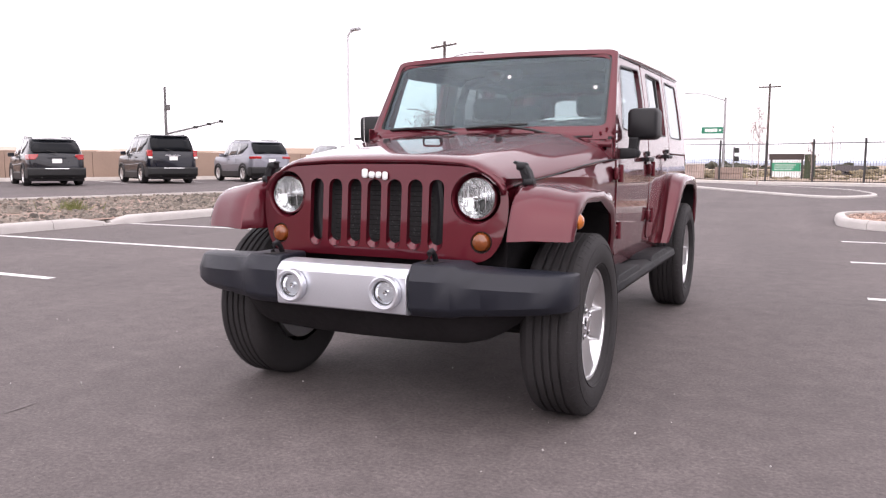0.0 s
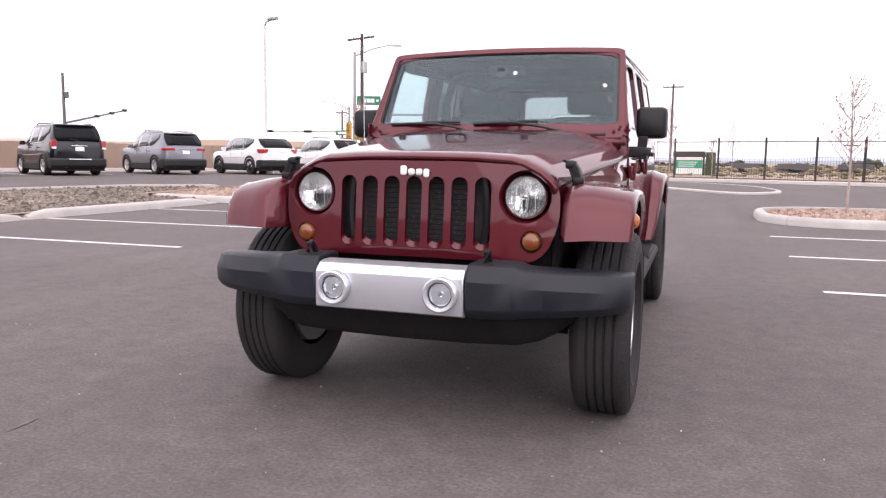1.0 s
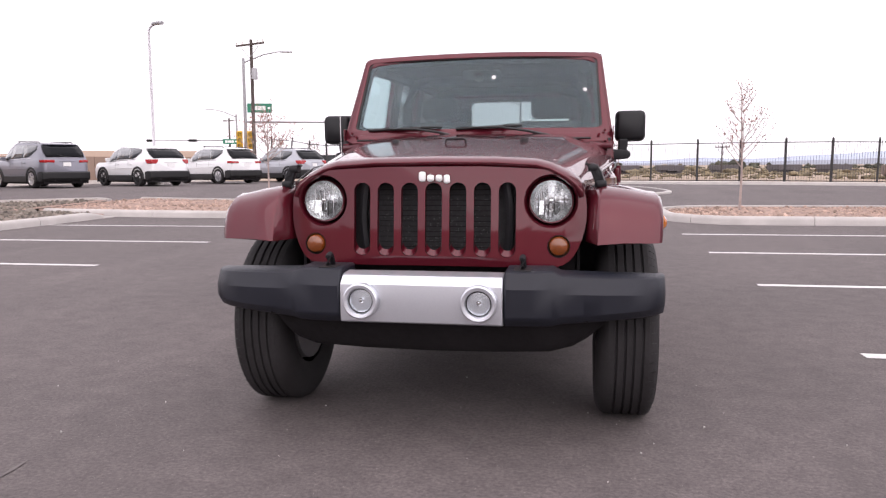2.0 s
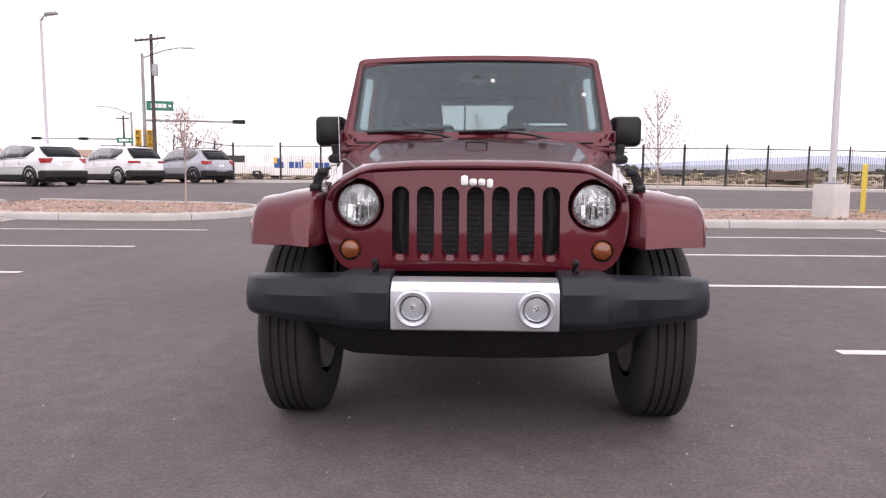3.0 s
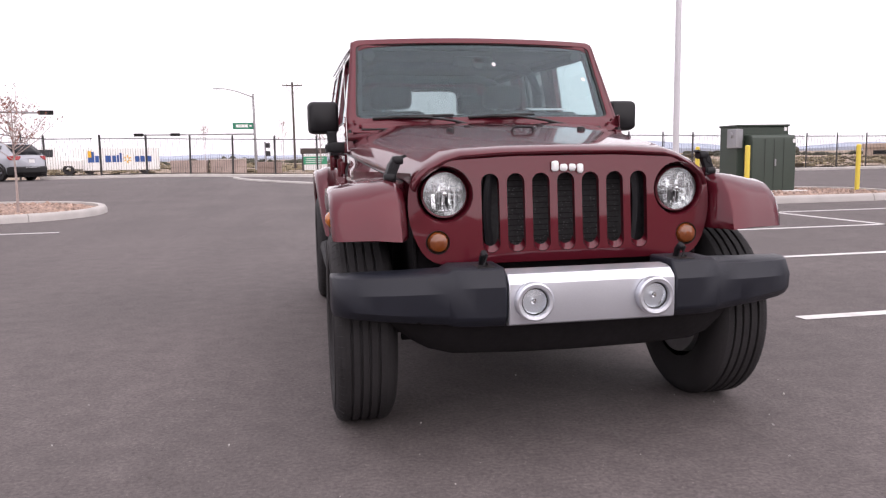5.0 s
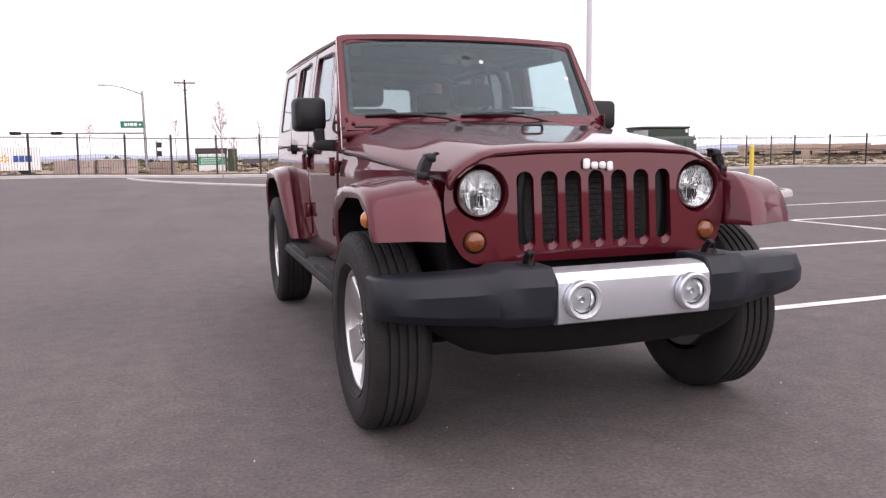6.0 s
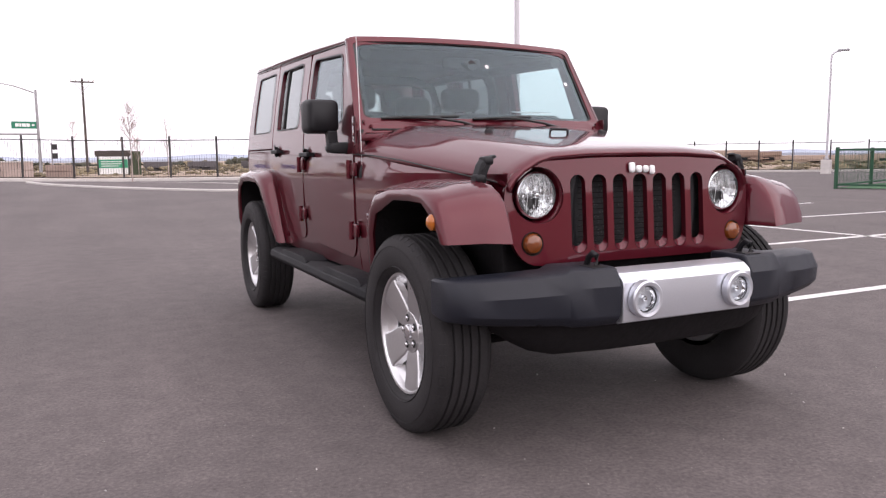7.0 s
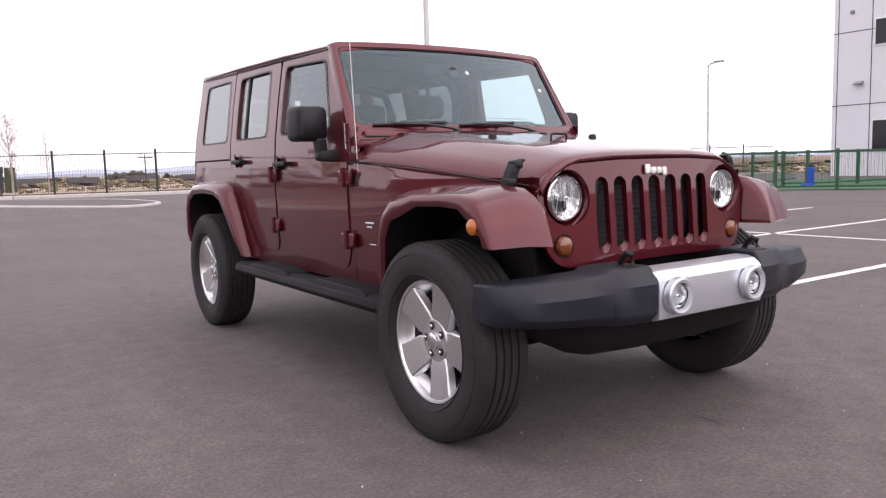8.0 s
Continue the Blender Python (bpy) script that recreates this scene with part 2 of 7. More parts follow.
def part(name, bm, material, parent=None, label="", bevel=0, thick=0, offset=-1, smooth=35):
    ob = new(name, finish(bm, material, name, smooth))
    if parent:
        ob.parent = parent
    if label:
        ob["label"] = label
    if thick:
        s = ob.modifiers.new("thickness", "SOLIDIFY")
        s.thickness, s.offset, s.use_even_offset = thick, offset, True
    if bevel:
        b = ob.modifiers.new("edges", "BEVEL")
        b.width, b.segments, b.limit_method, b.angle_limit = bevel, 2, "ANGLE", radians(40)
    return ob


def box(x0, x1, y0, y1, z0, z1, bm=None):
    bm = bm or bmesh.new()
    m = Matrix.Translation(((x0 + x1) / 2, (y0 + y1) / 2, (z0 + z1) / 2)) @ Matrix.Diagonal((abs(x1 - x0), abs(y1 - y0), abs(z1 - z0), 1))
    bmesh.ops.create_cube(bm, size=1, matrix=m)
    return bm


def rings(sections, closed=True, caps=True, bm=None):
    """A skin over sections, each a list of the same number of points."""
    bm = bm or bmesh.new()
    vs = [[bm.verts.new(p) for p in s] for s in sections]
    n = len(vs[0])
    for a, b in zip(vs, vs[1:]):
        for i in range(n if closed else n - 1):
            j = (i + 1) % n
            try:
                bm.faces.new((a[i], a[j], b[j], b[i]))
            except ValueError:
                pass
    if caps and closed:
        bm.faces.new(vs[0][::-1])
        bm.faces.new(vs[-1])
    return bm


def tube(points, radii, n=8, bm=None, caps=True):
    """A round bar along points."""
    points = [Vector(p) for p in points]
    if not hasattr(radii, "__len__"):
        radii = [radii] * len(points)
    secs = []
    for i, p in enumerate(points):
        d = (points[min(i + 1, len(points) - 1)] - points[max(i - 1, 0)]).normalized()
        u = d.cross(Vector((0, 0, 1)) if abs(d.z) < 0.95 else Vector((0, 1, 0))).normalized()
        w = d.cross(u)
        secs.append([p + radii[i] * (math.cos(2 * math.pi * k / n) * u + math.sin(2 * math.pi * k / n) * w) for k in range(n)])
    return rings(secs, True, caps, bm)


def lathe(profile, centre, axis="x", n=32, bm=None, closed=False):
    """Spin (offset along the axis, radius) pairs round an axis."""
    c = Vector(centre)
    secs = []
    for k in range(n + 1):
        a = 2 * math.pi * k / n
        row = []
        for o, r in profile:
            row.append(c + (Vector((o, r * math.cos(a), r * math.sin(a))) if axis == "x" else Vector((r * math.cos(a), o, r * math.sin(a))) if axis == "y" else Vector((r * math.cos(a), r * math.sin(a), o))))
        secs.append(row)
    bm = rings(secs, closed, False, bm)
    bmesh.ops.remove_doubles(bm, verts=bm.verts, dist=1e-5)
    return bm


def sheet(outer, holes=(), cuts=()):
    """A flat sheet in the plane of its two coordinates (u, v), as (u, v, 0), with holes; cuts: (v values) where it may bend."""
    bm = bmesh.new()
    for loop in (outer, *holes):
        vs = [bm.verts.new((u, v, 0)) for u, v in loop]
        for a, b in zip(vs, vs[1:] + vs[:1]):
            bm.edges.new((a, b))
    bmesh.ops.triangle_fill(bm, use_beauty=True, use_dissolve=False, edges=bm.edges[:], normal=(0, 0, 1))
    for axis, value in cuts:
        no = (1, 0, 0) if axis == "u" else (0, 1, 0)
        bmesh.ops.bisect_plane(bm, geom=bm.verts[:] + bm.edges[:] + bm.faces[:], dist=1e-5, plane_co=[value * c for c in no], plane_no=no)
    return bm


def bent(bm, f):
    for v in bm.verts:
        v.co = f(v.co.x, v.co.y)
    return bm


def rounded(u0, u1, v0, v1, r, n=4):
    """A rectangle with round corners."""
    pts = []
    for cu, cv, a in ((u1 - r, v1 - r, 0), (u0 + r, v1 - r, 90), (u0 + r, v0 + r, 180), (u1 - r, v0 + r, 270)):
        for k in range(n + 1):
            b = radians(a + 90 * k / n)
            pts.append((cu + r * math.cos(b), cv + r * math.sin(b)))
    return pts


def circle(u, v, r, n=28):
    return [(u + r * math.cos(2 * math.pi * k / n), v + r * math.sin(2 * math.pi * k / n)) for k in range(n)]


def corner(pts, r, n=3):
    """Round the corners of a polygon."""
    out = []
    for i, p in enumerate(pts):
        p = Vector(p)
        a, b = Vector(pts[i - 1]) - p, Vector(pts[(i + 1) % len(pts)]) - p
        ra, rb = min(r, a.length * 0.45), min(r, b.length * 0.45)
        s, e = p + a.normalized() * ra, p + b.normalized() * rb
        for k in range(n + 1):
            t = k / n
            q = (1 - t) ** 2 * s + 2 * t * (1 - t) * p + t * t * e
            out.append((q.x, q.y))
    return out


def smoothstep(a):
    a = min(max(a, 0), 1)
    return a * a * (3 - 2 * a)


def gz(x, y):
    """Height of the ground: level round the car and to the east, rising a little to the north and more to the west."""
    r, az = math.hypot(x, y - 1), math.degrees(math.atan2(x, y - 1))
    if az < -60:
        top = 0.34 * (1 - smoothstep((-az - 100) / 60))
    else:
        top = 0.34 - 0.14 * smoothstep((az + 14) / 14) - 0.20 * smoothstep((az - 14) / 30)
    return top * smoothstep((r - 12) / 15)


# ---- ground ----
LOT = [(-44.19, -13.12), (-27.45, 17.24), (-18.2, 34.4), (-12.2, 33.9), (-6.0, 35.3), (-0.03, 34.4), (5.86, 32.33), (11.01, 31.22), (16.53, 31.59), (23.89, 33.43), (34.74, 35.27), (38.61, 30.67), (53.33, 21.84), (53.33, -0.24), (40.45, -18.64), (18.37, -42.56), (-31.31, -42.56)]


def lot_reach(a):
    """Distance from the car to the lot's edge in the direction a."""
    d = Vector((math.cos(a), math.sin(a)))
    best = 60.0
    for p, q in zip(LOT, LOT[1:] + LOT[:1]):
        p, q = Vector((p[0], p[1] - 1)), Vector((q[0], q[1] - 1))
        e = q - p
        det = d.x * -e.y + e.x * d.y
        if abs(det) > 1e-9:
            s, t = (p.x * -e.y + e.x * p.y) / det, (d.x * p.y - d.y * p.x) / det
            if s > 0 and -1e-6 <= t <= 1 + 1e-6:
                best = min(best, s) if best < 60 else s
    return best


def disc(reach, radii, drop, n=144):
    bm = bmesh.new()
    mid = bm.verts.new((0, 1, gz(0, 1) - drop))
    last = None
    for k, r in enumerate(radii):
        row = []
        for i in range(n):
            a = 2 * math.pi * i / n
            d = reach(a) * r
            x, y = d * math.cos(a), 1 + d * math.sin(a)
            row.append(bm.verts.new((x, y, gz(x, y) - drop)))
        for i in range(n):
            j = (i + 1) % n
            bm.faces.new((mid, row[i], row[j]) if last is None else (last[i], row[i], row[j], last[j]))
        last = row
    return bm


far = [6, 11, 13, 15, 17, 19, 21, 23, 25, 27, 29, 32, 36, 42, 50, 62, 80, 110, 160, 260, 450, 800, 1500, 2600]
tagged(part("ground", disc(lambda a: 1.0, far, 0.06), DIRT), "dry brown dirt and scrub plain around the lot", "ground", kind="structure")
tagged(part("road", disc(lot_reach, [k / 30 for k in range(1, 31)], 0.0, 240), ASPHALT), "worn grey asphalt of the parking lot", "parking lot", kind="structure")


def strip(x0, y0, x1, y1, w, lift=0.004, seg=1.0):
    """A painted stripe that follows the ground."""
    a, b = Vector((x0, y0)), Vector((x1, y1))
    d = (b - a).normalized()
    s = Vector((-d.y, d.x)) * w / 2
    n = max(1, int((b - a).length / seg))
    bm = bmesh.new()
    prev = None
    for k in range(n + 1):
        p = a + (b - a) * k / n
        j = Vector((d.y, -d.x)) * random.uniform(-0.004, 0.004)
        row = [bm.verts.new((*(p + s + j), gz(*(p + s)) + lift)), bm.verts.new((*(p - s + j), gz(*(p - s)) + lift))]
        if prev:
            bm.faces.new((prev[0], prev[1], row[1], row[0]))
        prev = row
    return bm


def stall_line(x0, y0, x1, y1, w=0.105):
    tagged(part("parking_line", strip(x0, y0, x1, y1, w), PAINT_LINE, smooth=0), "worn white parking stall line painted on the asphalt", "road marking", "stall lines", "structure")


for y in (-1.37, 1.16, 3.68, 6.20, 8.68):
    stall_line(2.12, y, 12.6, y + 0.05)
for y in (-3.50, -0.97, 1.56, 4.10, 6.64, 9.36):
    stall_line(-4.61, y, -9.25, y - 0.06)
stall_line(7.42, -3.9, 7.05, 10.3)
for k in range(7):
    x, y = -26.9 + 1.32 * k, 16.87 + 2.55 * k
    stall_line(x, y, x + 4.5, y - 2.33)


def kerb(name, path, label, closed=True, w=0.16, h=0.15, material=CONCRETE, length=3.0, taper=False):
    """A run of kerb stones along a path; each stone is a piece with a rounded top."""
    root = thing(name, label, "kerb", kind="structure")
    pts = [Vector(p) for p in path] + ([Vector(path[0])] if closed else [])
    # even steps along the path
    run = [pts[0]]
    for a, b in zip(pts, pts[1:]):
        n = max(1, round((b - a).length / 0.5))
        run += [a + (b - a) * k / n for k in range(1, n + 1)]
    nrm = []
    for i in range(len(run)):
        if closed:
            d = run[(i + 1) % (len(run) - 1)] - run[i - 1 if i else -2]
        else:
            d = run[min(i + 1, len(run) - 1)] - run[max(i - 1, 0)]
        d.normalize()
        nrm.append(Vector((d.y, -d.x)))
    step = int(length / 0.5)
    for s in range(0, len(run) - 1, step):
        secs = []
        idx = list(range(s, min(s + step, len(run) - 1) + 1))
        for i in idx:
            p, o = run[i], nrm[i]
            if i == idx[0] or i == idx[-1]:
                d = (run[min(i + 1, len(run) - 1)] - run[max(i - 1, 0)]).normalized()
                p = p + d * (0.006 if i == idx[0] else -0.006)
            z = gz(*p)
            hh = h * (0.5 if taper and i in (0, len(run) - 1) else 1)
            prof = [(-w / 2, -0.1), (-w / 2, hh * 0.98), (-w / 2 + 0.02, hh), (w / 2 - 0.05, hh), (w / 2 - 0.02, hh * 0.86), (w / 2, hh * 0.6), (w / 2 + 0.01, -0.1)]
            secs.append([(p.x + o.x * u, p.y + o.y * u, z + v) for u, v in prof])
        part("kerb_stone", rings(secs), material, root)
    return root


def oval(x0, x1, y0, y1, r0, r1, n=8):
    """An island outline: corners of radius r0 on the low-x end and r1 on the high-x end; counter-clockwise."""
    pts = []
    for cx, cy, a, r in ((x1 - r1, y1 - r1, 0, r1), (x0 + r0, y1 - r0, 90, r0), (x0 + r0, y0 + r0, 180, r0), (x1 - r1, y0 + r1, 270, r1)):
        for k in range(n + 1):
            b = radians(a + 90 * k / n)
            pts.append((cx + r * math.cos(b), cy + r * math.sin(b)))
    return pts


def bed(name, outline, material, label, lift=0.09):
    bm = bmesh.new()
    pts = outline
    c = sum((Vector(p) for p in pts), Vector((0, 0))) / len(pts)
    last = None
    for f in (0.0, 0.25, 0.5, 0.75, 1.0):
        row = [bm.verts.new((*(c + (Vector(p) - c) * max(f, 0.01)), gz(*(c + (Vector(p) - c) * f)) + lift + 0.04 * math.sin(3.1 * (1 - f)))) for p in pts]
        if last:
            for i in range(len(pts)):
                j = (i + 1) % len(pts)
                bm.faces.new((last[i], row[i], row[j], last[j]))
        last = row
    return tagged(part(name, bm, material), label, "planting bed", kind="structure")


def inside(p, poly):
    x, y = p
    hit = False
    for (x0, y0), (x1, y1) in zip(poly, poly[1:] + poly[:1]):
        if (y0 > y) != (y1 > y) and x < (x1 - x0) * (y - y0) / (y1 - y0) + x0:
            hit = not hit
    return hit


def pebbles(name, outline, material, label, count, size, lift=0.1, clear=0.12):
    xs, ys = [p[0] for p in outline], [p[1] for p in outline]
    rnd = random.Random(len(outline) + count)
    base = bmesh.new()
    bmesh.ops.create_icosphere(base, subdivisions=1, radius=1)
    shape = [v.co.copy() for v in base.verts]
    faces = [[v.index for v in f.verts] for f in base.faces]
    base.free()
    verts, polys = [], []
    while count:
        p = rnd.uniform(min(xs), max(xs)), rnd.uniform(min(ys), max(ys))
        if not inside(p, outline):
            continue
        count -= 1
        s = size * rnd.lognormvariate(0, 0.4)
        rot = Euler((rnd.random() * 6, rnd.random() * 6, rnd.random() * 6)).to_matrix() @ Matrix.Diagonal((1, rnd.uniform(0.6, 1), rnd.uniform(0.45, 0.8)))
        o = Vector((*p, gz(*p) + lift + s * 0.3))
        n = len(verts)
        verts += [o + s * (rot @ v) * rnd.uniform(0.85, 1.1) for v in shape]
        polys += [[n + i for i in f] for f in faces]
    me = bpy.data.meshes.new(name)
    me.from_pydata(verts, [], polys)
    me.materials.append(material)
    return tagged(new(name, me), label, "gravel", kind="stuff")


def per_island(material, spread=0.5):
    """Stones that differ from one another in tone."""
    n, l = material.node_tree.nodes, material.node_tree.links
    p = n["Principled BSDF"]
    old = p.inputs["Base Color"].links[0].from_socket
    geo, mr, sc = n.new("ShaderNodeNewGeometry"), n.new("ShaderNodeMapRange"), n.new("ShaderNodeVectorMath")
    mr.inputs["To Min"].default_value, mr.inputs["To Max"].default_value = 1 - spread, 1 + spread
    sc.operation = "SCALE"
    l.new(geo.outputs["Random Per Island"], mr.inputs["Value"])
    l.new(old, sc.inputs[0])
    l.new(mr.outputs["Result"], sc.inputs["Scale"])
    l.new(sc.outputs["Vector"], p.inputs["Base Color"])


per_island(GRAVEL, 0.45)
per_island(RIVER, 0.6)

ISLAND_R = oval(2.25, 12.2, 10.7, 14.35, 1.3, 1.47)
ISLAND_L = oval(-11.44, -5.02, 11.49, 15.45, 0.55, 1.85)
ROCK_BED = [(-9.3, 11.08), (-11.58, 11.35), (-11.62, 14.75), (-12.1, 14.9), (-13.6, 13.4), (-16.3, 6.5), (-21.0, -4.0), (-21.0, -13.1), (-9.3, -13.1)]
kerb("kerb_island", ISLAND_R, "pale concrete kerb round a gravel planting island")
kerb("kerb_island", ISLAND_L[25:] + ISLAND_L[:12], "pale concrete kerb round a gravel planting island", closed=False)
for path in (ROCK_BED[2:], [(-9.3, -13.1), (-9.3, 6.09)], [(-9.3, 6.2), (-9.3, 11.0)]):
    kerb("kerb_rock_bed", path, "pale concrete kerb along a river rock bed with drain gaps", closed=False, taper=len(path) == 2)
for y0, y1 in ((6.03, 6.26), (10.9, 11.3)):
    tagged(part("drain_apron", box(-9.85, -9.2, y0, y1, -0.1, 0.035), CONCRETE, bevel=0.01), "low concrete drain apron in the kerb gap", "kerb", kind="structure")
    tagged(part("drain_lip", box(-9.9, -9.43, y0, y1, 0.03, 0.088), GRAVEL_BED, bevel=0.02), "gravel spilling into the drain gap", "gravel", kind="structure")
bed("planting_bed", ISLAND_R, GRAVEL_BED, "reddish gravel bed of a planting island")
bed("planting_bed", ISLAND_L, GRAVEL_BED, "reddish gravel bed of a planting island")
bed("rock_bed", ROCK_BED, GRAVEL_BED, "bed of loose river rock behind a kerb")
pebbles("gravel", oval(2.42, 12.0, 10.85, 14.2, 1.2, 1.3), GRAVEL, "loose reddish crushed gravel", 9500, 0.021)
pebbles("gravel", oval(-11.26, -5.22, 11.67, 15.27, 0.55, 1.7), GRAVEL, "loose reddish crushed gravel", 7000, 0.022)
pebbles("river_rock", [(-9.5, 10.95), (-11.75, 11.2), (-11.8, 14.4), (-13.3, 12.9), (-16.0, 6.4), (-17.2, 3.6), (-9.5, 2.2)], RIVER, "grey and tan river rock", 21000, 0.029)
MEDIAN = corner([(2.3, 20.8), (3.7, 22.2), (3.0, 25.8), (-1.6, 32.0), (-3.9, 31.6), (-2.9, 27.0)], 1.3, 5)
kerb("kerb_median", MEDIAN, "low concrete kerb of a traffic island by the exit", h=0.07, w=0.15, material=CONCRETE)
bed("median", MEDIAN, ASPHALT, "paved middle of the low traffic island", 0.05)
edge = [(-12.2, 33.4), (-9.9, 33.7), (-6.1, 34.8), (-0.03, 33.8), (5.67, 31.59), (11.01, 30.49), (16.53, 30.86), (23.89, 32.7), (34.38, 34.35), (38.06, 30.12), (43.21, 26.81)]
kerb("kerb_frontage", edge[::-1], "pale concrete kerb and walk along the perimeter fence", closed=False, w=0.9, h=0.12, material=PALE_CONCRETE)


# loose grit and pale scuffs on the asphalt
GRIT = mat("pale_grit", (0.40, 0.38, 0.365), 0.7, 0, 0.3, 30, 200)
per_island(GRIT, 0.35)
pebbles("grit", [(-4.2, -4.4), (4.2, -4.4), (4.2, 0.6), (-4.2, 0.6)], GRIT, "sparse pale grit lying on the asphalt", 190, 0.0030, lift=0.002)
pebbles("grit", [(-1.0, -3.2), (1.6, -3.2), (1.2, -1.2), (-1.4, -1.4)], GRIT, "sparse pale grit lying on the asphalt", 50, 0.0040, lift=0.002)
SCUFF = mat("pale_scuff", (0.128, 0.112, 0.110), 0.9, 0, 0.25, 14, 90, 0.3)
for x, y, a, n in ((0.17, -0.46, 84, 0.22), (-1.395, -1.0, 94, 0.18)):
    secs = []
    for k in range(7):
        f = k / 6
        w = 0.012 * math.sin(math.pi * (0.08 + 0.88 * f)) * (0.7 + 0.5 * noise.noise((x * 7, f * 3, y)))
        px, py = x + (f - 0.5) * n * math.cos(radians(a)), y + (f - 0.5) * n * math.sin(radians(a)) + 0.006 * math.sin(f * 5)
        secs.append([(px - w * math.sin(radians(a)), py + w * math.cos(radians(a)), 0.0035), (px + w * math.sin(radians(a)), py - w * math.cos(radians(a)), 0.0035)])
    tagged(part("scuff_mark", rings(secs, closed=False), SCUFF, smooth=0), "pale scraped scuff on the asphalt", "road marking", "scuff marks", "structure")


# ---- the off-road car: nose towards -y, front axle at y = 0 ----
car = thing("off_road_car", "maroon four-door off-road car with black bumper parked on asphalt", "car", at=(0, 1.45, 0))
SHIFT = pose(0, -1.45, 0)
# the body's plan is drawn a little too long: drawn in towards the front bumper
DRAW_IN = pose(0, -1.45 - 0.626, 0) @ Matrix.Scale(0.991, 4, (0, 1, 0)) @ pose(0, 0.626, 0)


def cpart(name, bm, material, parent=None, label="", **k):
    """A part of the car, given in the car's plan (front axle near y = 0)."""
    bm.transform(DRAW_IN)
    return part(name, bm, material, parent or car, label, **k)


def wpart(name, bm, material, parent=None, label="", **k):
    """A part of a wheel, which keeps its round shape."""
    bm.transform(SHIFT)
    return part(name, bm, material, parent or car, label, **k)


def sidex(z):
    """Half width of the cabin's outer skin at the height z."""
    for (z0, x0), (z1, x1) in zip(SIDE, SIDE[1:]):
        if z <= z1:
            return x0 + (x1 - x0) * (z - z0) / (z1 - z0)
    return SIDE[-1][1]


SIDE = [(0.40, 0.690), (0.55, 0.722), (0.75, 0.740), (0.95, 0.744), (1.12, 0.738), (1.24, 0.728), (1.45, 0.698), (1.66, 0.663), (1.80, 0.64)]
CUTS = [("v", z) for z in (0.55, 0.75, 0.95, 1.12, 1.24, 1.35, 1.45, 1.55)]


def side_panel(name, s, outer, holes, material, parent=None, label="", proud=0.0, thick=0.03, bevel=0.004):
    bm = bent(sheet(outer, holes, CUTS), lambda u, v: Vector((s * (sidex(v) + proud), u, v)))
    # thickness points inwards
    bmesh.ops.recalc_face_normals(bm, faces=bm.faces)
    n = sum((f.normal * f.calc_area() for f in bm.faces), Vector())
    if n.x * s < 0:
        bmesh.ops.reverse_faces(bm, faces=bm.faces)
    inner = bmesh.ops.extrude_face_region(bm, geom=bm.faces[:])
    for v in inner["geom"]:
        if isinstance(v, bmesh.types.BMVert):
            v.co.x -= s * thick
    return cpart(name, bm, material, parent, label, bevel=bevel, smooth=30)


def facing(bm, way):
    """Turn an open sheet's faces towards a direction."""
    bmesh.ops.recalc_face_normals(bm, faces=bm.faces)
    if sum((f.normal * f.calc_area() for f in bm.faces), Vector()).dot(Vector(way)) < 0:
        bmesh.ops.reverse_faces(bm, faces=bm.faces)
    bm.faces.ensure_lookup_table()
    return bm


def side_glass(s, outer, material, parent=None, inset=0.014):
    bm = facing(bent(sheet(outer, (), CUTS), lambda u, v: Vector((s * (sidex(v) - inset), u, v))), (s, 0, 0))
    g = cpart("window", bm, material, parent, "side window, pale grey for the sky seen through glass", smooth=30)
    g.visible_shadow = False
    return g


FW = corner([(1.055, 1.245), (1.70, 1.245), (1.70, 1.628), (1.175, 1.600)], 0.045)
RW = corner([(1.915, 1.25), (2.455, 1.25), (2.455, 1.640), (1.93, 1.635)], 0.045)
QW = corner([(2.64, 1.25), (3.19, 1.25), (3.16, 1.652), (2.655, 1.648)], 0.045)
FD = corner([(0.868, 0.66), (0.93, 0.565), (1.55, 0.59), (1.70, 0.70), (1.765, 0.86), (1.765, 1.676), (1.145, 1.655), (0.90, 1.235), (0.868, 1.20)], 0.05)
RD = corner([(1.785, 0.90), (1.79, 0.63), (1.84, 0.585), (2.28, 0.60), (2.40, 0.74), (2.46, 0.95), (2.555, 1.05), (2.555, 1.700), (1.785, 1.677)], 0.045)


def small_gap(poly, by):
    c = sum((Vector(p) for p in poly), Vector((0, 0))) / len(poly)
    return [tuple(c + (Vector(p) - c) * (1 + by / (Vector(p) - c).length)) for p in poly]


